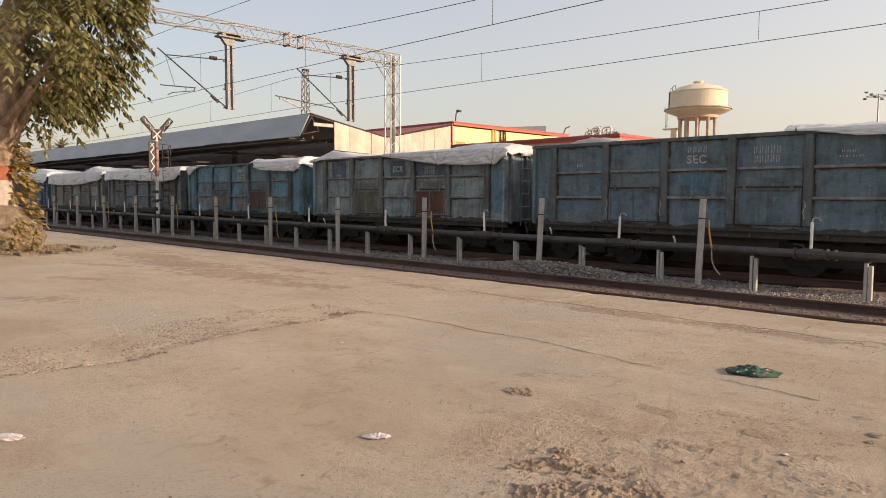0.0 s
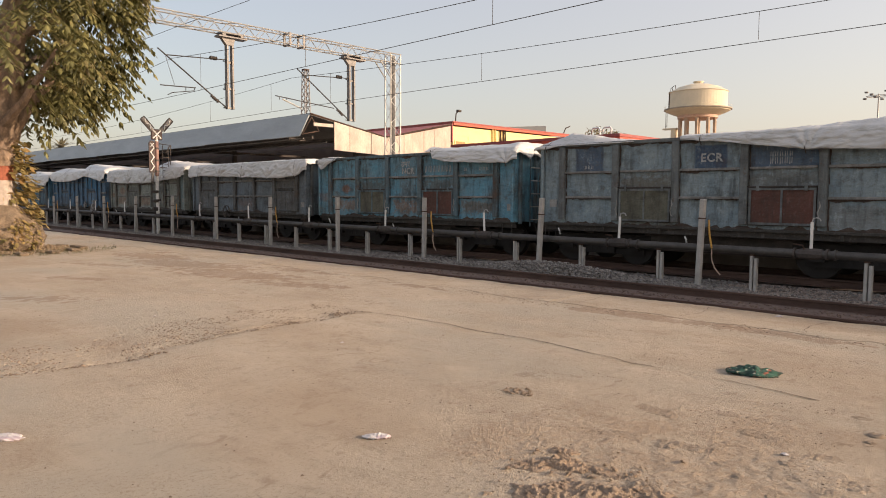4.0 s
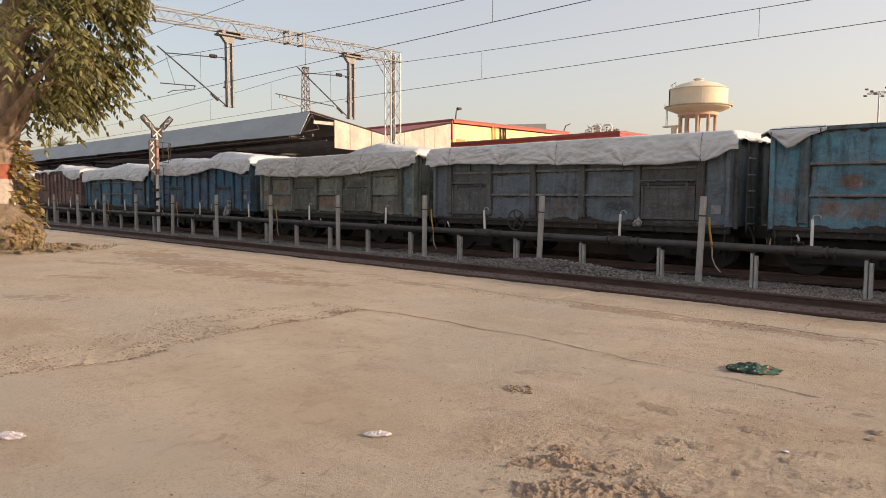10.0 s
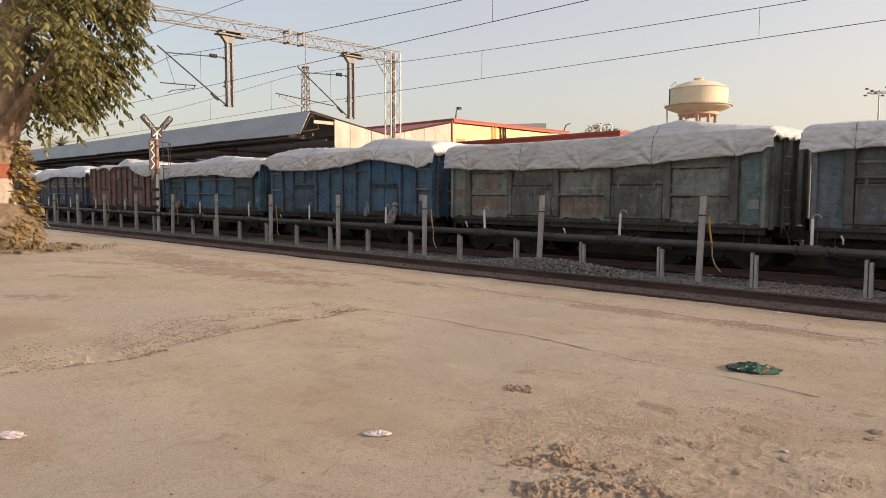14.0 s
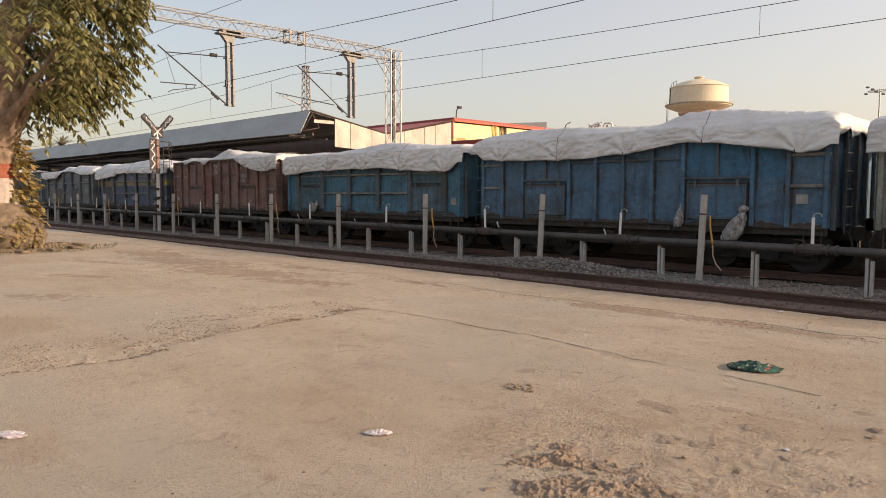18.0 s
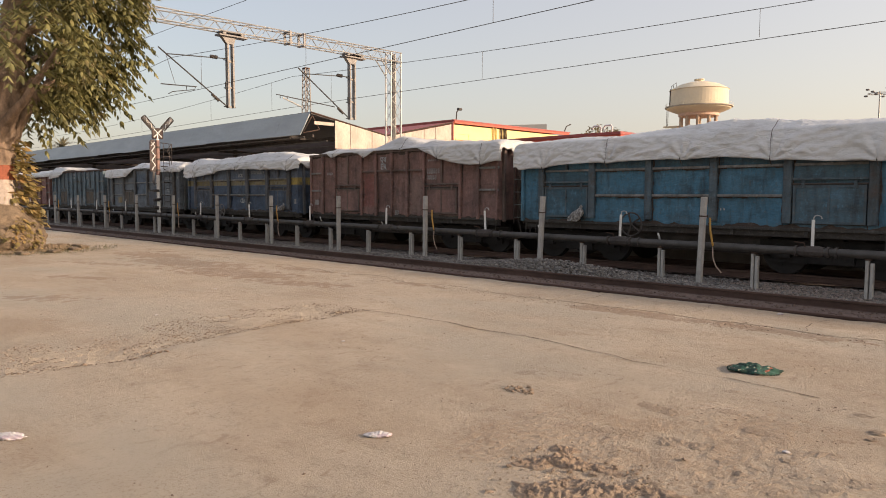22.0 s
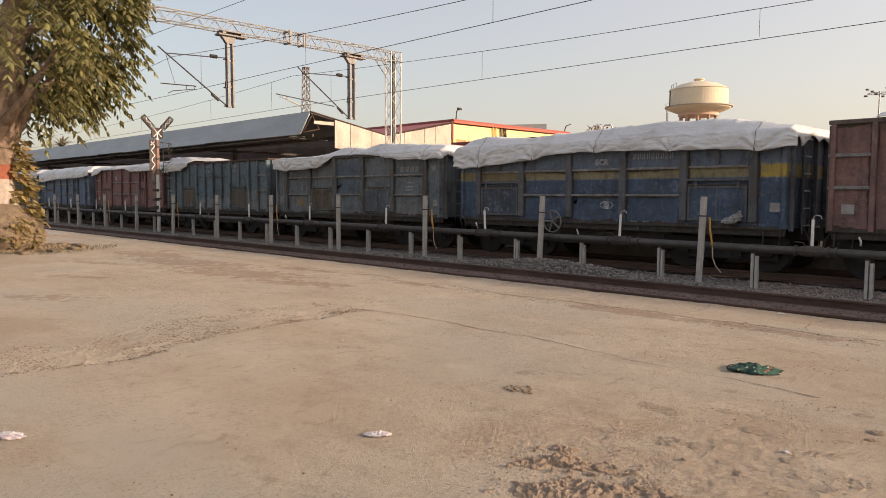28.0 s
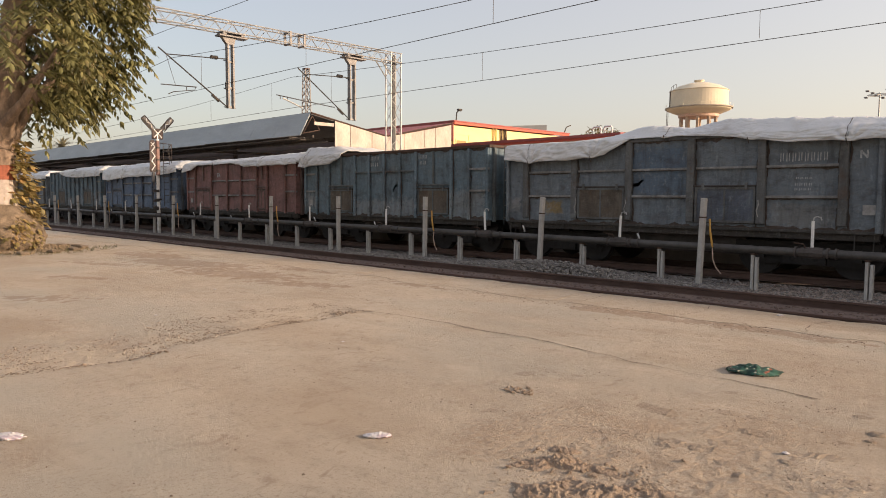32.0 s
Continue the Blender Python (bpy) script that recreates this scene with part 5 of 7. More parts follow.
# ---- station building, water tank, far masts ----
def building():
    b = tagged(empty("station_building", pose(-45, 46.1, 0)), "yellow plastered station building with red roof trim", "building")
    wall = part("wall", boxes((-60, 0, 0, 17, -0.3, 8.1)), YELLOW_WALL, b)
    part("roof", boxes((-60.3, 0.35, -0.35, 17.3, 8.42, 8.52)), MAROON_ROOF, b)
    part("roof_edge", boxes((-60.3, 0.2, -0.33, -0.2, 6.7, 8.42)), MAROON_ROOF, b, "maroon sheet eave")
    part("parapet_trim", boxes((0.0, 0.3, -0.2, 17.2, 8.2, 8.42)), RED_TRIM, b, "red painted parapet band")
    win = part("window", boxes((0.0, 0.03, 0.3, 1.55, 4.8, 6.8)), plain("ochre_shutter", (0.42, 0.24, 0.08), 0.6), wall, "ochre shuttered window")
    part("window_frame", boxes((0.0, 0.06, 0.18, 0.3, 4.7, 6.95), (0.0, 0.06, 1.55, 1.67, 4.7, 6.95), (0.0, 0.06, 0.3, 1.55, 6.8, 6.95)), YELLOW_WALL, win)
    part("panel_moulding", boxes((0.0, 0.04, 1.95, 2.05, 4.7, 7.3), (0.0, 0.04, 0.0, 2.05, 7.3, 7.4)), YELLOW_WALL, wall)
    for y in (5.2, 5.6, 6.3, 6.75, 7.0):
        part("drain_pipe", tube(bmesh.new(), [(0.12, y, 8.3), (0.12, y + 0.1, 7.2), (0.12, y, 4)], 0.09, 6), YELLOW_WALL if y < 6 else RUST, b)
    panel = bmesh.new()
    ends = [[panel.verts.new((x, y, z)) for y, z in ((9.3, 8.6), (16.2, 8.6), (16.2, 9.45), (9.3, 8.85))] for x in (-2.0, -1.94)]
    panel.faces.new(ends[0][::-1]), panel.faces.new(ends[1])
    for i in range(4):
        panel.faces.new((ends[0][i], ends[0][(i + 1) % 4], ends[1][(i + 1) % 4], ends[1][i]))
    part("roof_panel", panel, plain("dark_roof_screen", (0.045, 0.055, 0.07), 0.5, 0, 0.2, 1), b, "grey sloping roof screen")
    part("roof_lamp", tubes([[(0.2, 0.1, 8.5), (0.25, 0.12, 9.2), (0.35, 0.3, 9.45)]], 0.06), BLACK, b)
    part("lamp_head", boxes((0.2, 0.5, 0.15, 0.6, 9.35, 9.55), bevel=0.04), BLACK, b)
    part("roof_lamp", tubes([[(0.2, 16.4, 8.5), (0.25, 16.7, 9.1), (0.3, 17.4, 9.35)]], 0.06), BLACK, b)
    c = tagged(empty("station_annexe", pose(-23.2, 38, 0)), "low cream annexe with red roof edge and white vent pipes", "building")
    part("wall", boxes((-16, 0, 0, 5.2, -0.3, 5.3)), CREAM, c)
    part("roof", boxes((-16.2, 0.2, -0.25, 5.4, 5.45, 5.62)), MAROON_ROOF, c)
    part("parapet_trim", boxes((-16.1, 0.15, -0.15, 5.3, 5.3, 5.45)), RED_TRIM, c, "red painted roof edge")
    for x in (-2.3, -1.5):
        part("vent_pipe", tube(bmesh.new(), [(x, 0.6, 5.6), (x, 0.6, 6.0), (x + 0.1, 0.6, 6.12), (x + 0.5, 0.6, 6.12), (x + 0.6, 0.6, 6.0), (x + 0.6, 0.6, 5.6)], 0.06, 8), WHITE, c, "white vent pipe loop")


building()


def water_tank():
    d = 165.0
    t = tagged(empty("water_tank", pose(-0.434 * d, 0.901 * d, -0.3)), "cream concrete overhead water tank on columns", "water tower")
    part("bowl", lathe(bmesh.new(), [(4.1, 19.9), (4.4, 20.0), (5.6, 20.45), (6.5, 20.85), (6.65, 21.1), (5.95, 21.2), (5.95, 24.7), (6.12, 24.85), (5.85, 25.05), (4.3, 25.9), (2.2, 26.5), (1.2, 26.6)], 56), CREAM, t)
    part("walkway", lathe(bmesh.new(), [(6.1, 21.1), (6.95, 21.12), (6.95, 21.34), (6.1, 21.34)], 40), plain("weathered_walkway", (0.42, 0.36, 0.28), 0.85, 0, 0.3, 0.6), t, "weathered walkway edge")
    part("hatch", lathe(bmesh.new(), [(0.9, 26.4), (0.9, 27.0), (1.1, 27.0), (1.1, 27.2), (0.2, 27.3)], 16), CREAM, t)
    legs = plain("stained_tank_leg", (0.5, 0.37, 0.27), 0.85, 0, 0.3, 0.5)
    part("ring_beam", lathe(bmesh.new(), [(4.0, 19.25), (4.15, 19.35), (4.15, 19.95), (4.0, 20.0)], 32), plain("pinkish_plaster", (0.62, 0.42, 0.32), 0.8), t)
    for k in range(10):
        a = k * math.pi / 5 + 0.1
        part("column", tube(bmesh.new(), [(3.7 * math.cos(a), 3.7 * math.sin(a), 0), (3.7 * math.cos(a), 3.7 * math.sin(a), 19.4)], 0.36, 8), legs, t)
    part("riser", tube(bmesh.new(), [(0.4, -0.6, 0), (0.4, -0.6, 19.6)], 0.5, 10), legs, t, "stained riser pipe")
    for z in (6, 12):
        part("tie_beam", lathe(bmesh.new(), [(3.5, z), (3.95, z), (3.95, z + 0.5), (3.5, z + 0.5)], 20), CREAM, t)
    part("railing", tubes([[(6.9 * math.cos(a * math.pi / 12), 6.9 * math.sin(a * math.pi / 12), 21.2), (6.9 * math.cos(a * math.pi / 12), 6.9 * math.sin(a * math.pi / 12), 21.9)] for a in range(24)] +
         [[(6.9 * math.cos(a * math.pi / 12), 6.9 * math.sin(a * math.pi / 12), 21.9) for a in range(25)]], 0.018, 4), CREAM, t)
    part("ladder", tubes([[(-6.3, -2.0, 17.4), (-6.3, -2.0, 21.2)], [(-5.7, -2.6, 17.4), (-5.7, -2.6, 21.2)]], 0.06, 4), RUST, t)
    part("roof_rail", tubes([[(-5.6, -1.5, 25.1), (-5.6, -1.5, 26.2)], [(-4.6, -2.6, 25.2), (-4.6, -2.6, 26.3)], [(-3.6, -3.2, 25.6), (-3.6, -3.2, 26.5)], [(-5.6, -1.5, 26.1), (-4.6, -2.6, 26.25), (-3.6, -3.2, 26.45)]], 0.05, 4), RUST, t)
    part("wall_ladder", tubes([[(-5.0, -3.4, 21.2), (-4.9, -3.5, 25.1)], [(-4.6, -3.9, 21.2), (-4.5, -4.0, 25.1)]], 0.06, 4), RUST, t)
    part("landing", boxes((-6.6, -3.4, -2.9, -1.5, 17.1, 17.4)), CREAM, t)
    part("stair_shaft", boxes((-4.7, -3.6, -2.8, -1.7, 0, 17.1), bevel=0.05), CREAM, t)


water_tank()


# ---- tree ----
def tree():
    base = Vector((-25.9, 6.0, 0))
    t = tagged(empty("tree", Matrix.Translation(base)), "old broad tree with red and white painted trunk", "tree")
    rng = random.Random(5)

    def trunk(z0, z1, r0, r1, mat, label, lump=0.1, n=28, rows=14):
        bm = bmesh.new()
        rings = []
        for i in range(rows + 1):
            k = i / rows
            z = z0 + (z1 - z0) * k
            r = r0 + (r1 - r0) * k
            ring = []
            for j in range(n):
                a = 2 * math.pi * j / n
                rr = r * (1 + lump * noise.noise((math.cos(a) * 1.6, math.sin(a) * 1.6, z * 1.2)) + lump * 0.6 * noise.noise((math.cos(a) * 4, math.sin(a) * 4, z * 3)))
                ring.append(bm.verts.new((rr * math.cos(a), rr * math.sin(a), z)))
            rings.append(ring)
        for u, v in zip(rings, rings[1:]):
            for j in range(n):
                bm.faces.new((u[j], u[(j + 1) % n], v[(j + 1) % n], v[j]))
        return part("trunk", bm, mat, t, label, True)

    bm = bmesh.new()
    prof = [(1.15, -0.1), (1.25, 0.15), (1.28, 0.45), (1.15, 0.8), (0.9, 1.1), (0.62, 1.35), (0.5, 1.45)]
    rr, zz = [p[0] for p in prof], [p[1] for p in prof]
    lathe(bm, [(float(np.interp(z, zz, rr)), z) for z in np.linspace(-0.1, 1.45, 40)], 90)
    for v in bm.verts:
        k = 1 + 0.16 * noise.noise(v.co * 1.7) + 0.07 * noise.noise(v.co * 4) + 0.05 * (0.5 - abs(noise.noise(v.co * 8))) + 0.02 * noise.noise(v.co * 18)
        v.co.x, v.co.y = float(v.co.x * k), float(v.co.y * k)
    part("root_bulge", bm, EARTH, t, "swollen earthy root base", True)
    trunk(1.3, 2.2, 0.56, 0.5, LIMEWASH, "whitewashed trunk band")
    trunk(2.2, 2.65, 0.5, 0.5, OCHRE_RED, "red oxide trunk band")
    trunk(2.65, 3.6, 0.52, 0.5, BARK, "grey-brown trunk", 0.2)
    def limb(pts, rr, n=16, rows=22, lump=0.16):
        """A gnarled limb: a bent bar with an uneven girth."""
        pts = [Vector(p) for p in pts]
        line, girth = [], []
        for i in range(rows + 1):
            q = i / rows * (len(pts) - 1)
            a = min(int(q), len(pts) - 2)
            f = q - a
            f = f * f * (3 - 2 * f) * 0.4 + f * 0.6
            line.append(pts[a].lerp(pts[a + 1], f)), girth.append(rr[a] + (rr[a + 1] - rr[a]) * f)
        bm = tube(bmesh.new(), line, girth, n)
        for v in bm.verts:
            near = min(line, key=lambda p: (p - v.co).length_squared)
            v.co += (v.co - near) * (lump * 2 * noise.noise(v.co * 2.3) + lump * 1.2 * noise.noise(v.co * 6))
        part("limb", bm, BARK, t, "", True)

    limb([(0.05, 0.05, 3.2), (0.15, 0.25, 4.2), (0.2, 0.42, 5.6), (0.45, 0.75, 8.6)], [0.5, 0.42, 0.4, 0.3])
    limb([(-0.1, -0.15, 3.2), (-0.4, -0.5, 4.4), (-0.7, -0.9, 6.5), (-1.0, -1.3, 8.5)], [0.46, 0.36, 0.3, 0.2])
    limb([(0.15, 0.3, 3.0), (0.2, 0.55, 3.8), (0.3, 0.85, 4.5), (0.6, 1.5, 5.4), (0.9, 2.4, 6.2)], [0.26, 0.2, 0.17, 0.12, 0.06], 12)
    limbs = []
    for k in range(13):
        a = k * 2.4 + 0.3
        z0 = 3.6 + 0.25 * k
        out = 2.2 + 1.6 * rng.random()
        mid = Vector((math.cos(a) * out * 0.5, math.sin(a) * out * 0.5, z0 + 1.0))
        end = Vector((math.cos(a) * out, math.sin(a) * out, z0 + 1.6 + rng.random()))
        limbs.append((mid, end))
        part("limb", tube(bmesh.new(), [(0, 0, z0), mid, end], [0.2, 0.12, 0.05], 7), BARK, t)
    verts, faces = [], []

    def leaf(p, d, size, broad=0.2):
        side = d.cross(Vector((rng.uniform(-0.6, 0.6), rng.uniform(-0.6, 0.6), 1)))
        if side.length < 1e-3:
            return
        side = side.normalized() * size * broad
        fold = d.cross(side).normalized() * size * 0.05
        n0, sag = len(verts), Vector((0, 0, -0.12 * size))
        verts.extend([p, p + d * size * 0.28 + side * 0.85 + fold, p + d * size * 0.62 + side * 0.8 + fold + sag * 0.4, p + d * size + sag,
                      p + d * size * 0.62 - side * 0.8 + fold + sag * 0.4, p + d * size * 0.28 - side * 0.85 + fold])
        faces.extend([(n0, n0 + 1, n0 + 2, n0 + 3), (n0, n0 + 3, n0 + 4, n0 + 5)])

    def spray(p, d, length):
        """One drooping compound leaf: paired leaflets set across a bending stalk."""
        k = 8
        side = d.cross(Vector((rng.uniform(-0.5, 0.5), rng.uniform(-0.5, 0.5), 1)))
        side = side.normalized() if side.length > 1e-3 else Vector((1, 0, 0))
        for i in range(1, k + 1):
            s = i / k
            q = p + d * (length * s) + Vector((0, 0, -0.45 * length * s * s))
            for w in (-1, 1):
                dd = (d * 0.3 + side * w * 0.75 + Vector((0, 0, -0.5 + rng.uniform(-0.25, 0.25)))).normalized()
                leaf(q, dd, rng.uniform(0.24, 0.36) * (1.1 - 0.35 * s), 0.19)
        leaf(p + d * length + Vector((0, 0, -0.45 * length)), (d + Vector((0, 0, -1.0))).normalized(), 0.28, 0.23)

    def cluster(c, a, k, long=1.3):
        lean = rng.uniform(-0.7, 0.7)
        for _ in range(k):
            d = Vector((0.8 * math.cos(a + lean) + rng.uniform(-0.6, 0.6), 0.8 * math.sin(a + lean) + rng.uniform(-0.6, 0.6), rng.uniform(-0.75, 0.3))).normalized()
            spray(c + Vector((rng.gauss(0, 0.22), rng.gauss(0, 0.22), rng.gauss(0, 0.25))), d, rng.uniform(0.65, 1.0) * long)

    for c in range(310):
        a = rng.uniform(0, 2 * math.pi)
        z = rng.uniform(4.75, 10.5)
        reach = 2.85 + 0.8 * noise.noise((math.cos(a) * 1.5, math.sin(a) * 1.5, z * 0.7)) - (0.9 * (5.6 - z) if z < 5.6 else 0)
        if noise.noise((math.cos(a) * 2.6, math.sin(a) * 2.6, z * 1.3 + 7)) < -0.22:
            continue              # gaps between the boughs
        rad = reach * rng.uniform(0.25, 1.0) ** 0.45
        if z < 9.6 and math.cos(a - 1.34) * rad < 0.8 and math.cos(a + 0.23) * rad > 0.2:
            continue              # the bare side of the trunk
        cluster(Vector((math.cos(a) * rad, math.sin(a) * rad, z)), a, 5)
    for mid, end in limbs:
        cluster(end, math.atan2(end.y, end.x), 7), cluster((mid + end) / 2, math.atan2(end.y, end.x), 5)
    # low hanging boughs on the track side
    for l, z, k in ((1.1, 5.3, 6), (1.6, 5.15, 7), (2.1, 4.95, 7), (2.3, 4.75, 6), (2.5, 5.3, 7), (2.8, 5.0, 7), (3.0, 5.3, 7), (3.1, 5.7, 7), (3.3, 6.0, 7), (2.8, 5.8, 7), (3.5, 6.35, 7), (3.75, 6.85, 8), (3.9, 7.4, 8), (3.9, 8.1, 8), (3.2, 7.4, 7), (3.95, 8.8, 8), (3.4, 8.4, 7), (3.8, 8.5, 7)):
        cluster(Vector((l * 0.226, l * 0.974, z + 0.3)), 1.34, k, 1.0)
    for px, py, top, low in ((1.1, 0.5, 7.9, 6.1), (1.3, 1.0, 6.8, 5.4), (0.9, 1.5, 7.6, 6.4), (1.5, 0.2, 7.2, 6.5)):
        part("hanging_root", tube(bmesh.new(), [(px + 0.08 * math.sin(k * 1.7 + px), py + 0.1 * math.sin(k * 1.1 + py * 3), top + (low - top) * k / 7) for k in range(8)], 0.016, 5), EARTH, t, "thin pale hanging root")
    me = bpy.data.meshes.new("crown")
    me.from_pydata(verts, [], faces)
    me.materials.append(LEAF)
    o = new("crown", me)
    o.parent = t
    tagged(o, "drooping compound green leaves")
    verts, faces = [], []
    # creeper on the trunk
    for c in range(75):
        z = rng.uniform(0.9, 3.5)
        a = rng.uniform(0.75, 1.9)
        r = (0.55 if z > 1.4 else 0.9) + rng.uniform(0, 0.45) * (1 if 1.7 < z < 2.9 else 0.4)
        q = Vector((math.cos(a) * r, math.sin(a) * r, z))
        for _ in range(7):
            leaf(q + Vector((rng.gauss(0, 0.12), rng.gauss(0, 0.12), rng.gauss(0, 0.12))), Vector((math.cos(a) + rng.uniform(-0.8, 0.8), math.sin(a) + rng.uniform(-0.8, 0.8), rng.uniform(-0.9, 0.2))).normalized(), rng.uniform(0.16, 0.28), 0.3)
    for c in range(60):
        z, a = rng.uniform(0.12, 0.95), rng.gauss(0.35, 0.3)
        r = float(np.interp(z, zz, rr)) * 1.02
        q = Vector((math.cos(a) * r, math.sin(a) * r, z))
        for _ in range(4):
            leaf(q + Vector((rng.gauss(0, 0.07), rng.gauss(0, 0.1), rng.gauss(0, 0.08))), Vector((math.cos(a) + rng.uniform(-0.8, 0.8), math.sin(a) + rng.uniform(-0.8, 0.8), rng.uniform(-1.2, 0.3))).normalized(), rng.uniform(0.1, 0.2), 0.3)
    me = bpy.data.meshes.new("creeper")
    me.from_pydata(verts, [], faces)
    me.materials.append(CREEPER)
    o = new("creeper", me)
    o.parent = t
    tagged(o, "sunlit orange-green creeper on the trunk")


tree()


# ---- far masts and plants ----
def lattice_mast():
    d = 112.0
    t = tagged(empty("lattice_mast", pose(-0.8275 * d, 0.5615 * d, -0.3)), "slim grey lattice communication mast behind the shelter", "mast")
    bm = bmesh.new()
    for i, j in ((-1, -1), (1, -1), (1, 1), (-1, 1)):
        tube(bm, [(i * 0.75, j * 0.75, 0), (i * 0.36, j * 0.36, 21.3)], 0.07, 4)
    for k in range(20):
        z0, z1 = k * 21.3 / 20, (k + 1) * 21.3 / 20
        w0, w1 = 0.75 - 0.39 * z0 / 21.3, 0.75 - 0.39 * z1 / 21.3
        for p, q in (((-1, -1), (1, -1)), ((1, -1), (1, 1)), ((1, 1), (-1, 1)), ((-1, 1), (-1, -1))):
            tube(bm, [(p[0] * w0, p[1] * w0, z0), (q[0] * w1, q[1] * w1, z1)], 0.04, 4)
            tube(bm, [(q[0] * w0, q[1] * w0, z0), (p[0] * w1, p[1] * w1, z1)], 0.04, 4)
    part("frame", bm, GREY_STEEL, t)
    part("cap", boxes((-0.42, 0.42, -0.42, 0.42, 21.2, 21.35)), RUST, t)


lattice_mast()


def light_mast():
    d = 120.0
    t = tagged(empty("light_mast", pose(-0.2435 * d, 0.9698 * d, -0.3)), "tall floodlight mast with a ring of lamps", "mast")
    part("pole", tube(bmesh.new(), [(0, 0, 0), (0, 0, 17.1)], [0.2, 0.09], 8), GALV, t)
    part("ring", tubes([[(1.5 * math.cos(a * math.pi / 8), 1.5 * math.sin(a * math.pi / 8), 16.75) for a in range(17)], [(-1.5, 0, 16.75), (1.5, 0, 16.75)], [(0, -1.5, 16.75), (0, 1.5, 16.75)]], 0.05), GALV, t)
    for k in range(8):
        a = k * math.pi / 4
        x, y, z = 1.75 * math.cos(a), 1.75 * math.sin(a), 16.5 + 0.75 * (k % 2)
        part("floodlight", boxes((x - 0.22, x + 0.22, y - 0.22, y + 0.22, z - 0.1, z + 0.12), bevel=0.05), GREY_STEEL, t)


light_mast()


def fronds(bm, c, n, length, droop, rng, w=0.16):
    for k in range(n):
        a = k * 2.4 + rng.uniform(-0.2, 0.2)
        el = rng.uniform(-0.2, 1.1)
        prev = None
        for i in range(7):
            s = i / 6
            p = c + Vector((math.cos(a) * math.cos(el) * length * s, math.sin(a) * math.cos(el) * length * s, math.sin(el) * length * s - droop * s * s))
            wid = Vector((-math.sin(a), math.cos(a), 0)) * w * (1 - s * 0.8)
            cur = [bm.verts.new(p - wid), bm.verts.new(p + wid)]
            if prev:
                bm.faces.new((prev[0], prev[1], cur[1], cur[0]))
            prev = cur


def palm():
    d = 118.0
    rng = random.Random(8)
    t = tagged(empty("palm_tree", pose(-0.9568 * d, 0.2908 * d, -0.3)), "distant palm behind the shelter roof", "tree")
    part("trunk", tube(bmesh.new(), [(0, 0, 0), (0.1, 0.1, 4), (0, 0.2, 9.0)], [0.35, 0.25, 0.22], 8), BARK, t)
    bm = bmesh.new()
    fronds(bm, Vector((0, 0.2, 9.0)), 52, 2.9, 1.1, rng, 0.2)
    part("crown", bm, leaf_material("dry_palm_frond", (0.22, 0.2, 0.12), (0.34, 0.31, 0.2), (0.34, 0.27, 0.17)), t, "drooping grey-green fronds")


palm()


DRY_LEAF = leaf_material("dry_leaf", (0.15, 0.12, 0.07), (0.26, 0.22, 0.13), (0.26, 0.18, 0.1))


def far_tree(name, x, y, h, spread, seed, label):
    rng = random.Random(seed)
    t = tagged(empty(name, pose(x, y, -0.3)), label, "tree")
    part("trunk", tube(bmesh.new(), [(0, 0, 0), (0.1, 0, h * 0.5), (0, 0, h * 0.8)], [0.3, 0.2, 0.1], 8), BARK, t)
    verts, faces = [], []
    for k in range(9):
        a = k * 2.4
        e = Vector((math.cos(a) * spread * 0.7, math.sin(a) * spread * 0.7, h * (0.75 + 0.25 * rng.random())))
        part("limb", tube(bmesh.new(), [(0, 0, h * 0.55), e * 0.6 + Vector((0, 0, h * 0.3)), e], [0.12, 0.07, 0.03], 5), BARK, t)
    for _ in range(2600):
        a, r, z = rng.uniform(0, 6.283), spread * rng.random() ** 0.6, rng.uniform(0.55, 1.02)
        if noise.noise((math.cos(a) * r * 0.8, math.sin(a) * r * 0.8, z * h * 0.6 + seed)) < -0.05:
            continue
        p = Vector((math.cos(a) * r, math.sin(a) * r, h * z * (1 - 0.12 * (r / spread) ** 2)))
        d = Vector((rng.uniform(-1, 1), rng.uniform(-1, 1), rng.uniform(-0.8, 0.5))).normalized() * rng.uniform(0.25, 0.5)
        s = d.cross(Vector((0.2, 0.3, 1))).normalized() * 0.12
        n0 = len(verts)
        verts.extend([p, p + d * 0.5 + s, p + d, p + d * 0.5 - s])
        faces.append((n0, n0 + 1, n0 + 2, n0 + 3))
    me = bpy.data.meshes.new("crown")
    me.from_pydata(verts, [], faces)
    me.materials.append(DRY_LEAF)
    o = new("crown", me)
    o.parent = t


far_tree("far_tree", -0.5423 * 88, 0.8402 * 88, 10.4, 2.6, 3, "thin distant tree above the annexe roof")
far_tree("far_tree", -0.525 * 90, 0.851 * 90, 10.1, 1.8, 6, "thin distant tree above the annexe roof")


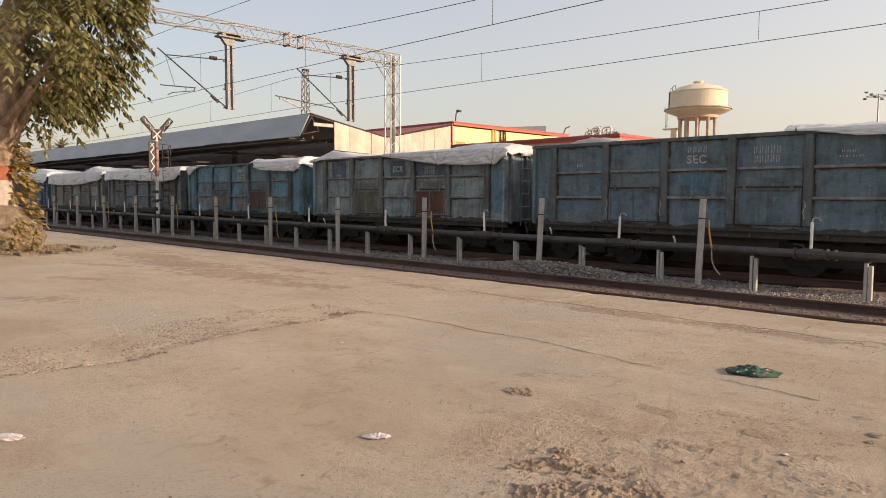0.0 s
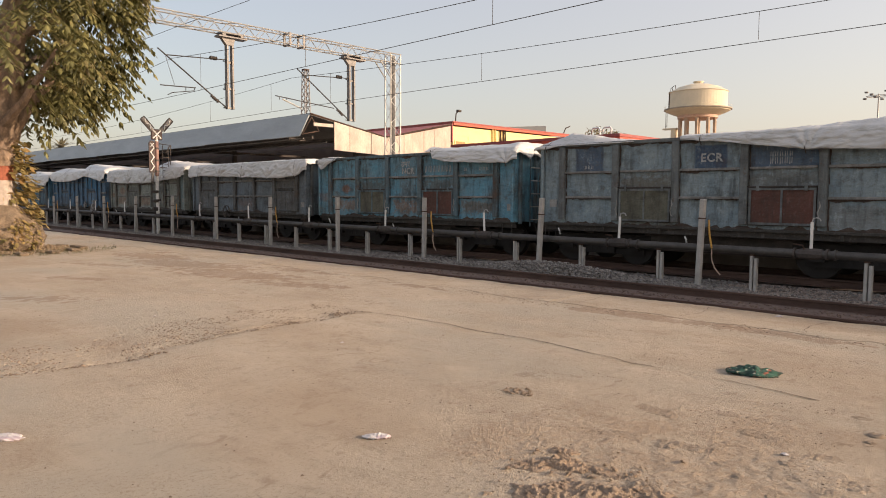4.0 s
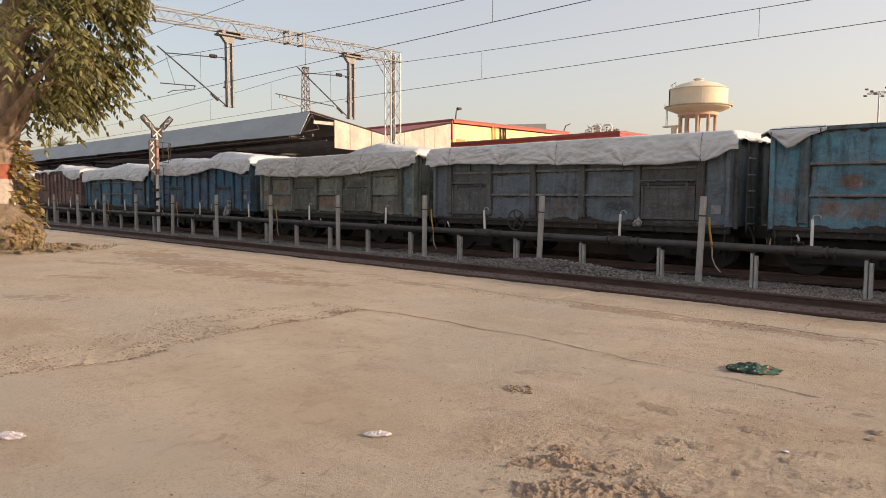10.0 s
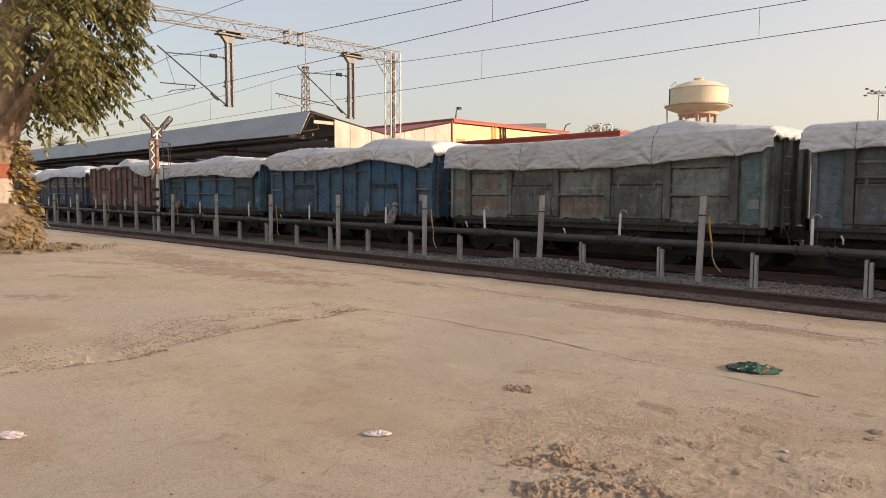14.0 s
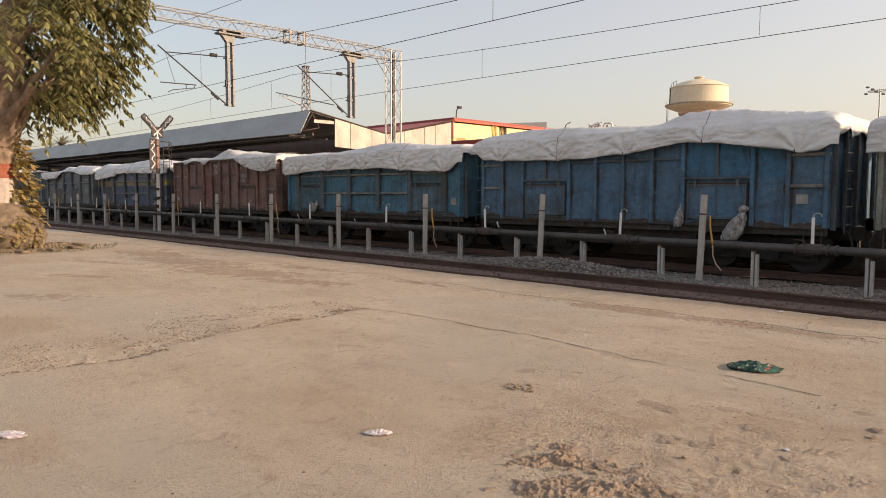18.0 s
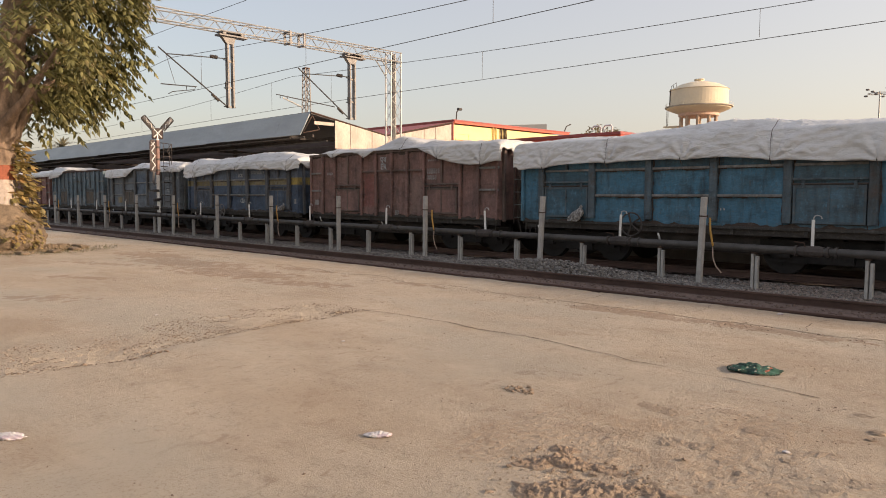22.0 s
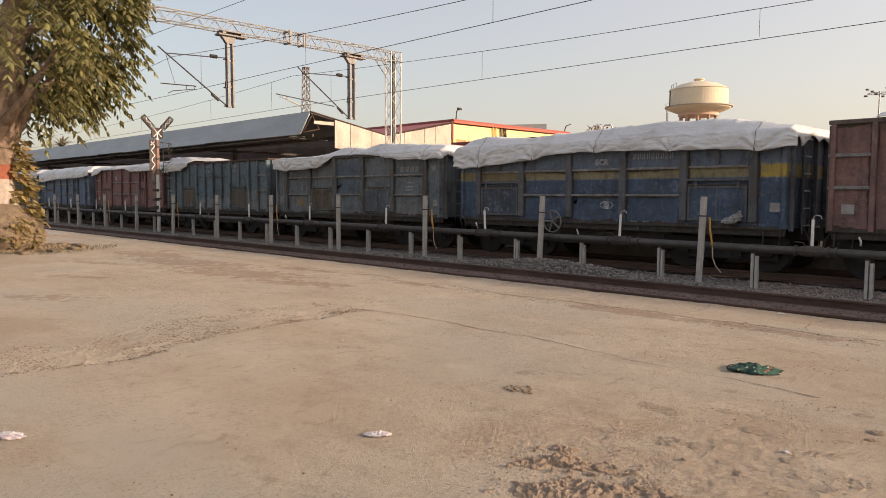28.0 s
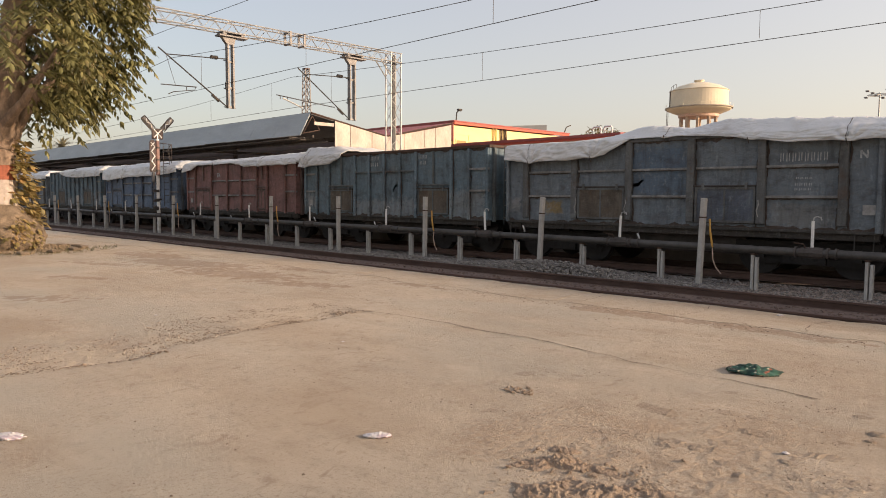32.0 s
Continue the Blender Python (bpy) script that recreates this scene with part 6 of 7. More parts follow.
# ---- shunting signal ----
def signal():
    t = tagged(empty("junction_signal", pose(-36.1, 15.5, 0)), "railway signal post with striped board and two route arms", "signal")
    stripe = plain("red_signal_paint", (0.038, 0.016, 0.013), 0.6, 0, 0.4, 6)
    pinkish = plain("faded_red_sleeve", (0.27, 0.155, 0.13), 0.5, 0, 0.45, 5)
    part("post", tube(bmesh.new(), [(0, 0, -0.25), (0, 0, 4.9)], 0.085, 12), WHITE, t, "white round post")
    bm = bmesh.new()
    rim = [(-0.43, 3.0), (-0.4, 2.92), (-0.16, 2.92), (-0.13, 3.0), (-0.13, 4.4), (-0.2, 4.52), (-0.36, 4.52), (-0.43, 4.4)]
    rings = [[bm.verts.new((x, y, z)) for y, z in rim] for x in (0.05, 0.1)]
    bm.faces.new(rings[0][::-1]), bm.faces.new(rings[1])
    for k in range(8):
        bm.faces.new((rings[0][k - 1], rings[0][k], rings[1][k], rings[1][k - 1]))
    board = part("backboard", bm, stripe, t, "dark red board with white zigzag")
    zigzag = [(0.12, -0.27 + (0.085 if i % 2 else -0.085), 3.0 + 0.235 * i) for i in range(6)]
    part("stripe", tube(bmesh.new(), zigzag, 0.036, 5), WHITE, board, "white zigzag stripe")
    for q in (-1, 1):
        part("stripe", tubes([[(0.12, -0.28 - 0.09 * q, 4.2), (0.12, -0.28 + 0.09 * q, 4.4)]], 0.024, 4), WHITE, board, "white cross stripe")
    part("sleeve", tube(bmesh.new(), [(0.02, 0, 2.75), (0.02, 0, 4.5)], 0.1, 10), pinkish, t, "faded red sleeve on the post")
    for z in (2.95, 3.5, 4.1):
        part("collar", tube(bmesh.new(), [(0.02, 0, z), (0.02, 0, z + 0.09)], 0.125, 10), BLACK, t)
    bm = bmesh.new()
    tube(bm, [(0, -0.2, 2.2), (0, -0.24, 2.5), (0, -0.22, 2.9)], [0.05, 0.09, 0.07], 8), tube(bm, [(0, -0.2, 2.35), (0, 0, 2.3)], 0.03, 6)
    part("cable_horn", bm, GREY_STEEL, t, "mottled grey cable horn")
    disc = part("disc", boxes((0.0, 0.08, -0.29, 0.29, 4.57, 5.11), bevel=0.03), stripe, t, "dark square board with a white cross")
    for s in (-1, 1):
        part("cross_bar", tubes([[(0.1, -0.2, 4.85 - s * 0.2), (0.1, 0.2, 4.85 + s * 0.2)]], 0.032, 4), WHITE, disc)
        spine = [(0.04, s * (0.2 + 0.55 * q), 5.02 + 0.62 * q) for q in (0, 0.06, 0.2, 0.5, 0.8, 0.92, 0.98, 1.0)]
        arm = part("route_arm", tube(bmesh.new(), spine, [0.07, 0.09, 0.115, 0.125, 0.135, 0.12, 0.08, 0.03], 10), GREY_STEEL, t, "grey route indicator arm with a rounded end", True)
        part("arm_edge", tube(bmesh.new(), [(0.12, y + 0.095 * s, z - 0.08) for x, y, z in spine[1:7]] + [(0.12, y - 0.095 * s, z + 0.08) for x, y, z in spine[6:0:-1]], 0.028, 5), BLACK, arm, "dark arm rim")
        lace = [(0.2, s * (0.26 + 0.46 * q + 0.05 * e), 5.09 + 0.52 * q - 0.04 * e) for q, e in ((0.1, 1), (0.35, -1), (0.6, 1), (0.85, -1))]
        part("arm_stripe", tube(bmesh.new(), lace, 0.022, 4), WHITE, arm, "white laced stripe")
    for z in (1.05, 1.42, 1.9):
        part("clip", boxes((-0.1, 0.12, -0.26, 0.02, z, z + 0.13), bevel=0.02), BLACK, t, "dark cable clip")
    part("ladder", tubes([[(-0.1, 0.35, 1.2), (-0.1, 0.35, 4.4)], [(-0.1, 0.65, 1.2), (-0.1, 0.65, 4.4)]] + [[(-0.1, 0.35, 1.4 + k * 0.33), (-0.1, 0.65, 1.4 + k * 0.33)] for k in range(9)], 0.016, 4), BLACK, t)
    part("guard_loop", tubes([[(-0.1, 0.2, 3.2), (-0.1, 0.75, 3.2), (-0.1, 0.78, 4.35), (-0.1, 0.2, 4.4)], [(-0.1, 0.75, 3.6), (-0.1, 0.55, 4.0), (-0.1, 0.75, 4.35)]], 0.025, 5), BLACK, t)
    for z in (1.0, 1.5):
        part("bracket", boxes((-0.12, 0.12, -0.14, 0.14, z, z + 0.08)), BLACK, t)


signal()


# ---- ballast, sleepers, grit, litter ----
def lumps(name, items, material, label, category, bm_seed=1):
    """Many small angular stones joined into one mesh: rows of x, y, z, size."""
    rng = random.Random(bm_seed)
    base = [(0, 0, 0.8), (0.75, 0, 0.45), (0.1, 0.75, 0.5), (-0.75, 0.1, 0.4), (-0.1, -0.75, 0.45), (0.7, 0.6, -0.3), (-0.6, 0.65, -0.3), (-0.65, -0.6, -0.3), (0.6, -0.65, -0.3)]
    tri = [(0, 1, 2), (0, 2, 3), (0, 3, 4), (0, 4, 1), (1, 5, 2), (2, 6, 3), (3, 7, 4), (4, 8, 1), (2, 5, 6), (3, 6, 7), (4, 7, 8), (1, 8, 5)]
    verts, faces = [], []
    for x, y, z, s in items:
        n0 = len(verts)
        a = rng.uniform(0, 6.283)
        c, si = math.cos(a), math.sin(a)
        k = [rng.uniform(0.65, 1.2) for _ in range(3)]
        for u, v, w in base:
            u, v, w = u * k[0] + rng.uniform(-0.2, 0.2), v * k[1] + rng.uniform(-0.2, 0.2), w * k[2] * 0.75
            verts.append((x + s * (u * c - v * si), y + s * (u * si + v * c), z + s * w))
        faces.extend([(n0 + i, n0 + j, n0 + k2) for i, j, k2 in tri])
    me = bpy.data.meshes.new(name)
    me.from_pydata(verts, [], faces)
    me.materials.append(material)
    return tagged(new(name, me), label, category, kind="stuff")


def ballast():
    rng = random.Random(2)
    rows, dull = [], []
    for _ in range(27000):
        x = -1.0 - 55 * rng.random() ** 1.5
        y = rng.uniform(13.4, 16.6)
        mound = math.exp(-((x + 10.6) / 2.6) ** 2)
        heap = math.exp(-((y - 14.3) / 0.75) ** 2) * (0.04 + 0.32 * mound)
        clean = mound > 0.12 or x < -14
        if rng.random() < (0.92 if clean else 0.12):
            rows.append((x, y, -0.2 + heap + rng.uniform(-0.015, 0.02), rng.uniform(0.022, 0.046)))
        else:
            dull.append((x, y, -0.205 + heap * 0.8 + rng.uniform(-0.01, 0.015), rng.uniform(0.015, 0.035)))
    for _ in range(9000):
        x, y = rng.uniform(-15.5, -6.0), rng.uniform(13.4, 15.6)
        heap = math.exp(-((y - 14.3) / 0.75) ** 2) * (0.04 + 0.32 * math.exp(-((x + 10.6) / 2.6) ** 2))
        rows.append((x, y, -0.2 + heap * rng.uniform(0.55, 1.0) ** 0.5, rng.uniform(0.022, 0.042)))
    for _ in range(9000):
        x, y = -14 - 44 * rng.random() ** 1.2, rng.uniform(13.4, 15.9)
        heap = 0.17 * math.exp(-((y - 14.3) / 0.8) ** 2) * (0.7 + 0.5 * noise.noise((x * 0.3, 1.5, 0)))
        rows.append((x, y, -0.2 + heap * rng.uniform(0.6, 1.0), rng.uniform(0.03, 0.06)))
    lumps("dirty_ballast", dull, TRACK_GRIT, "dirty sooty ballast and grit between the tracks", "ballast", 15)
    brown = []
    for _ in range(9000):
        x = -0.5 - 40 * rng.random() ** 1.4
        brown.append((x, rng.uniform(11.1, 13.05), -0.155 + rng.uniform(-0.01, 0.015), 0.012 + 0.04 * rng.random() ** 2))
    lumps("track_grit", brown, NEAR_GRIT, "brown dirt and crushed stone inside the near track", "ballast", 5)
    lumps("ballast", rows, STONE, "grey crushed stone ballast between the tracks", "ballast")


ballast()


def grit():
    rng = random.Random(4)
    rows = []
    spots = [(-2.4, 3.6, 0.5, 0.45, 420, 0.03), (-1.9, 5.2, 0.9, 0.7, 500, 0.02), (-8.0, 3.2, 1.3, 0.9, 260, 0.022), (-9.5, 6.1, 2.2, 0.7, 500, 0.02), (-11.5, 5.2, 2.5, 1.0, 300, 0.02),
             (-4.2, 9.6, 2.6, 0.16, 420, 0.025), (-13, 9.5, 6, 0.2, 300, 0.025), (-4.0, 4.9, 0.25, 0.16, 60, 0.022), (-1.6, 4.4, 0.8, 0.8, 400, 0.016), (-5.2, 4.6, 1.5, 1.2, 260, 0.012)]
    for cx, cy, sx, sy, n, big in spots:
        for _ in range(2 * n):
            x, y = rng.gauss(cx, sx), rng.gauss(cy, sy)
            if y < 11 and x > -40:
                rows.append((x, y, yard_height(x, y) + 0.001, 0.38 * big * rng.uniform(0.15, 1.0) ** 1.6))
    for _ in range(2600):
        x, y = -22 * rng.random() ** 1.3, rng.uniform(1.2, 11)
        rows.append((x, y, yard_height(x, y), 0.01 * rng.random() ** 2 + 0.002))
    m = SOIL
    lumps("grit", rows, m, "loose soil crumbs and grit on the yard", "grit", 7)
    clods = []
    for _ in range(150):
        x, y = rng.gauss(-2.4, 0.3), rng.gauss(3.7, 0.2)
        clods.append((x, y, yard_height(x, y) + 0.012, 0.005 + 0.02 * rng.random() ** 2))
    for _ in range(40):
        x, y = rng.gauss(-3.96, 0.07), rng.gauss(4.9, 0.05)
        clods.append((x, y, yard_height(x, y) + 0.006, rng.uniform(0.01, 0.026)))
    lumps("soil_clods", clods, DARK_SOIL, "scattered dry broken soil clods", "soil", 9)
    crumbs = []
    for _ in range(4200):            # along the broken edge of the worn paving
        y = rng.uniform(1.4, 6.7)
        d = rng.expovariate(3.0) if rng.random() < 0.3 else rng.uniform(0, 1.5)
        if noise.noise((y * 1.3, d * 2, 3)) > -0.15:
            x = float(np.interp(y, WORN_Y, WORN_X)) - d + 0.08
            crumbs.append((x, y, yard_height(x, y) + 0.004, 0.003 + 0.013 * rng.random() ** 2))
    for cx, cy in ((-7.66, 2.5), (-7.7, 3.15), (-8.3, 5.35), (-7.75, 3.3), (-8.5, 6.3)):      # dark crumbs stand in for the shade of small holes in the edge
        for _ in range(16):
            x, y = rng.gauss(cx, 0.05), rng.gauss(cy, 0.07)
            crumbs.append((x, y, yard_height(x, y) + 0.006, rng.uniform(0.012, 0.03)))
    spots = [(-2.85, 5.4, 0.16, 0.06), (-2.3, 5.62, 0.2, 0.06), (-1.95, 5.3, 0.12, 0.06), (-1.6, 4.85, 0.16, 0.05), (-1.3, 4.65, 0.12, 0.08), (-2.75, 4.55, 0.25, 0.06), (-3.3, 4.4, 0.2, 0.06), (-4.3, 5.7, 0.15, 0.06), (-3.7, 6.0, 0.2, 0.07)]
    spots += [(-16 * rng.random() ** 0.8 - 0.8, rng.uniform(1.6, 10.2), rng.uniform(0.1, 0.5), rng.uniform(0.04, 0.2)) for _ in range(90)]
    for cx, cy, sx, sy in spots:
        for _ in range(rng.randint(14, 46)):
            x, y = rng.gauss(cx, sx), rng.gauss(cy, sy)
            if y < 10.9:
                crumbs.append((x, y, yard_height(x, y) + 0.001, 0.002 + 0.008 * rng.random() ** 2.5))
    for _ in range(2600):
        x, y = -30 * rng.random() ** 1.4 - 0.3, rng.uniform(1.3, 10.9)
        crumbs.append((x, y, yard_height(x, y), 0.0025 + 0.012 * rng.random() ** 4))
    for _ in range(600):            # in the joint before the edge slabs
        x = -9.5 * rng.random() - 0.2
        y = rng.gauss(9.5, 0.16)
        if noise.noise((x * 0.7, 2.2, 6)) > -0.2:
            crumbs.append((x, y, yard_height(x, y) + 0.006, 0.003 + 0.012 * rng.random() ** 2))
    lumps("soil_crumbs", crumbs, CRUMB, "small dark soil crumbs strewn over the yard", "soil", 19)


def relief(name, x0, x1, y0, y1, step, high, label, kind="patch", material=None):
    """A sheet of loose trodden soil that thins out into the paving at its edges."""
    nx, ny = int((x1 - x0) / step), int((y1 - y0) / step)
    verts, faces = [], []
    for i in range(nx + 1):
        for j in range(ny + 1):
            u, v = i / nx * 2 - 1, j / ny * 2 - 1
            x, y = x0 + (x1 - x0) * i / nx, y0 + (y1 - y0) * j / ny
            if kind == "worn":
                d = worn_edge(x, y)
                k = max(0.0, min(d / 0.05, 1 - d / 2.6, (6.75 - y) * 1.5, y - 1.0)) if d > 0 else 0.0
                k *= 0.5 + 0.9 * noise.noise((x * 1.5, y * 1.5, 8))
            else:
                k = max(0.0, 1.0 - math.hypot(0.0 if kind == "band" else u, v) * (1 + 0.5 * noise.noise((x * 1.3, y * 1.3, 8))))
                if kind == "band":
                    k *= max(0.0, 0.25 + 0.8 * math.exp(-((x + 4.2) / 2.0) ** 2) + 1.3 * noise.noise((x * 0.55, 0.4, 3)) + 0.5 * noise.noise((x * 3, y * 5, 3)))
                if kind == "heap":
                    k *= 0.35 + 1.2 * max(0.0, noise.noise((x * 1.8, y * 1.8, 15)) + 0.25)
            k = max(0.0, min(1.0, k * 2.0))
            h = 0.2 * abs(noise.noise((x * 2.5, y * 2.5, 3))) + 0.35 * abs(noise.noise((x * 8, y * 8, 6))) + 0.4 * noise.noise((x * 19, y * 19, 2)) + 0.36 * noise.noise((x * 37, y * 37, 1))
            verts.append((x, y, yard_height(x, y) - 0.006 + k * (0.006 + high * h)))
    for i in range(nx):
        for j in range(ny):
            a = i * (ny + 1) + j
            faces.append((a, a + ny + 1, a + ny + 2, a + 1))
    me = bpy.data.meshes.new(name)
    me.from_pydata(verts, [], faces)
    me.materials.append(material or SOIL)
    me.polygons.foreach_set("use_smooth", [True] * len(me.polygons))
    tagged(new(name, me), label, "soil", kind="stuff")


def soil_heap(name, spots, step, label, material):
    """Low ridges of kicked-up darker soil: rows of centre x, y, half length, half width, turn, height."""
    verts, faces = [], []
    for n, (cx, cy, sx, sy, turn, high) in enumerate(spots):
        c, s = math.cos(radians(turn)), math.sin(radians(turn))
        nx, ny = int(2.6 * sx / step), int(2.6 * sy / step)
        n0 = len(verts)
        for i in range(nx + 1):
            for j in range(ny + 1):
                p, q = (i / nx * 2 - 1) * 1.3, (j / ny * 2 - 1) * 1.3
                x, y = cx + p * sx * c - q * sy * s, cy + p * sx * s + q * sy * c
                d = math.hypot(p, q) + 0.75 * noise.noise((x * 5, y * 5, 5 + n)) + 0.35 * noise.noise((x * 14, y * 14, 2))
                k = max(0.0, 1 - d)
                z = high * min(1.0, k * 2.2) * max(0.0, 0.3 + 0.6 * noise.noise((x * 7, y * 7, 12)) + 0.6 * abs(noise.noise((x * 16, y * 16, 14))) + 0.42 * noise.noise((x * 31, y * 31, 4)) + 0.3 * noise.noise((x * 58, y * 58, 6)))
                verts.append((x, y, yard_height(x, y) - 0.005 + min(0.012, high * 0.3) * min(1.0, k * 4) + z))
        for i in range(nx):
            for j in range(ny):
                a = n0 + i * (ny + 1) + j
                faces.append((a, a + ny + 1, a + ny + 2, a + 1))
    me = bpy.data.meshes.new(name)
    me.from_pydata(verts, [], faces)
    me.materials.append(material)
    tagged(new(name, me), label, "soil", kind="stuff")


relief("trodden_soil", -3.9, -0.2, 2.2, 6.8, 0.0145, 0.012, "trodden reddish sandy soil over the paving", "heap")
relief("trodden_crust", -4.0, -2.2, 3.1, 5.2, 0.0125, 0.016, "pitted crust of trodden sandy soil", "patch", SOIL)
relief("worn_patch", -10.4, -7.4, 1.0, 6.8, 0.022, 0.032, "rough worn patch of broken paving", "worn", GROUND)
relief("joint_soil", -22, 0.5, 9.05, 9.8, 0.03, 0.032, "crumbled soil along the slab joint", "band", DARK_SOIL)
soil_heap("broken_soil", [(-2.72, 3.68, 0.19, 0.11, 55, 0.038), (-2.82, 3.95, 0.14, 0.08, 40, 0.022), (-2.57, 3.76, 0.17, 0.1, 15, 0.041), (-2.4, 3.8, 0.15, 0.06, 5, 0.019), (-2.28, 3.5, 0.24, 0.14, 25, 0.041), (-2.06, 3.7, 0.22, 0.07, 30, 0.026), (-2.4, 3.25, 0.28, 0.16, 35, 0.034), (-1.84, 3.72, 0.22, 0.09, 20, 0.022)], 0.0085, "kicked-up reddish soil lying in a low broken crust", DARK_SOIL)
soil_heap("far_soil", [(-14.5, 7.9, 2.2, 0.7, 15, 0.014), (-17.5, 8.2, 2.6, 0.8, 10, 0.014), (-12.0, 7.9, 1.4, 0.4, 20, 0.012), (-20.5, 8.6, 2.0, 0.7, 5, 0.014), (-13.2, 3.6, 1.0, 0.35, 40, 0.01), (-16.0, 5.2, 1.2, 0.3, 30, 0.01), (-19.0, 6.6, 1.6, 0.3, 20, 0.01)], 0.045, "thin brown drifts of loose soil over the paving", DARK_SOIL)
soil_heap("scuffed_soil", [(-2.82, 5.32, 0.29, 0.09, -13, 0.012), (-2.79, 5.3, 0.15, 0.11, 4, 0.012), (-2.4, 5.64, 0.2, 0.09, 20, 0.0112), (-2.16, 5.66, 0.12, 0.09, 9, 0.0112), (-2.06, 5.3, 0.15, 0.08, -11, 0.014), (-2.37, 4.65, 0.18, 0.12, 6, 0.012), (-2.14, 4.67, 0.12, 0.09, 27, 0.0152), (-2.08, 4.94, 0.12, 0.09, 14, 0.012), (-1.95, 5.1, 0.18, 0.06, 37, 0.0088), (-1.52, 5.1, 0.2, 0.09, 11, 0.012), (-1.62, 5.02, 0.08, 0.08, 21, 0.01), (-1.64, 4.8, 0.08, 0.06, -16, 0.016), (-1.78, 4.38, 0.06, 0.06, 22, 0.016), (-1.24, 4.7, 0.11, 0.11, -27, 0.014)], 0.0095, "scuffed sandy soil in thin drifts", SCUFF)
soil_heap("lifted_crust", [(-3.93, 5.76, 0.2, 0.06, 9, 0.0088), (-4.3, 5.48, 0.2, 0.09, 28, 0.008), (-1.31, 4.46, 0.09, 0.09, 29, 0.014), (-1.5, 4.27, 0.08, 0.08, 30, 0.014), (-2.66, 4.61, 0.17, 0.11, 7, 0.0112), (-2.92, 4.55, 0.22, 0.17, 30, 0.008), (-1.94, 4.51, 0.06, 0.06, 9, 0.012), (-1.49, 5.51, 0.09, 0.05, 37, 0.012), (-1.38, 5.68, 0.06, 0.05, -39, 0.018), (-1.38, 5.88, 0.06, 0.06, 0, 0.018), (-1.6, 6.29, 0.09, 0.06, 0, 0.012), (-2.64, 6.24, 0.11, 0.06, 27, 0.006), (-3.5, 5.89, 0.09, 0.05, 11, 0.0072), (-1.76, 4.58, 0.14, 0.11, -8, 0.0088), (-2.06, 3.76, 0.21, 0.12, -5, 0.016), (-1.52, 4.58, 0.08, 0.06, 7, 0.012)], 0.0095, "small lifted flakes of broken soil crust", SCUFF)
grit()


def crack(name, pts, width, seed, label):
    """An open joint in the paving: a ragged strip of dark soil lying just over the slab."""
    rng = random.Random(seed)
    bm = bmesh.new()
    prev = None
    line = []
    for (x0, y0), (x1, y1) in zip(pts, pts[1:]):
        n = max(2, int(math.hypot(x1 - x0, y1 - y0) / 0.08))
        line += [(x0 + (x1 - x0) * i / n, y0 + (y1 - y0) * i / n) for i in range(n)]
    line.append(pts[-1])
    for i, (x, y) in enumerate(line):
        (ax, ay), (bx, by) = line[max(0, i - 1)], line[min(len(line) - 1, i + 1)]
        q = math.hypot(bx - ax, by - ay) or 1.0
        px, py = -(by - ay) / q, (bx - ax) / q
        o = 0.04 * noise.noise((x * 3, y * 3, seed)) + 0.012 * rng.uniform(-1, 1)
        w = width * max(0.5, 0.8 + 0.8 * noise.noise((x * 2.5, y * 2.5, seed + 3))) * rng.uniform(0.5, 1.3)
        w *= 1 - 0.4 * i / len(line)
        cur = []
        for k in (o - w, o + w):
            u, v = x + px * k, y + py * k
            cur.append(bm.verts.new((u, v, yard_height(u, v) + 0.011 if v > 9.3 else yard_height(u, v) + 0.006)))
        if prev:
            bm.faces.new((prev[0], cur[0], cur[1], prev[1]))
        prev = cur
    tagged(part(name, bm, CRACK_SOIL), label, "crack", kind="structure")


CRACK_SOIL = plain("crack_soil", (0.13, 0.095, 0.07), 0.95, 0, 0.3, 10)
crack("paving_crack", [(-8.52, 6.59), (-7.94, 6.8), (-7.19, 6.91), (-6.15, 6.86), (-5.42, 6.88), (-4.53, 6.76), (-3.84, 6.66), (-3.38, 6.64), (-2.93, 6.66), (-2.49, 6.65), (-1.99, 6.56)], 0.0125, 1, "long dark crack across the paving")
for k, (a, b, c, d) in enumerate(((-6.72, 9.9, -6.88, 11.08), (-4.92, 9.8, -5.0, 10.98), (-3.14, 9.61, -3.21, 10.98), (-8.9, 9.7, -9.0, 11.05), (-1.3, 9.6, -1.35, 10.98), (-11.5, 9.8, -11.6, 11.05))):
    crack("slab_crack", [(a, b), ((a + c) / 2 + 0.15 * math.sin(k * 2), (b + d) / 2), (c, d)], 0.007, 20 + k, "short dark crack across the edge slabs")

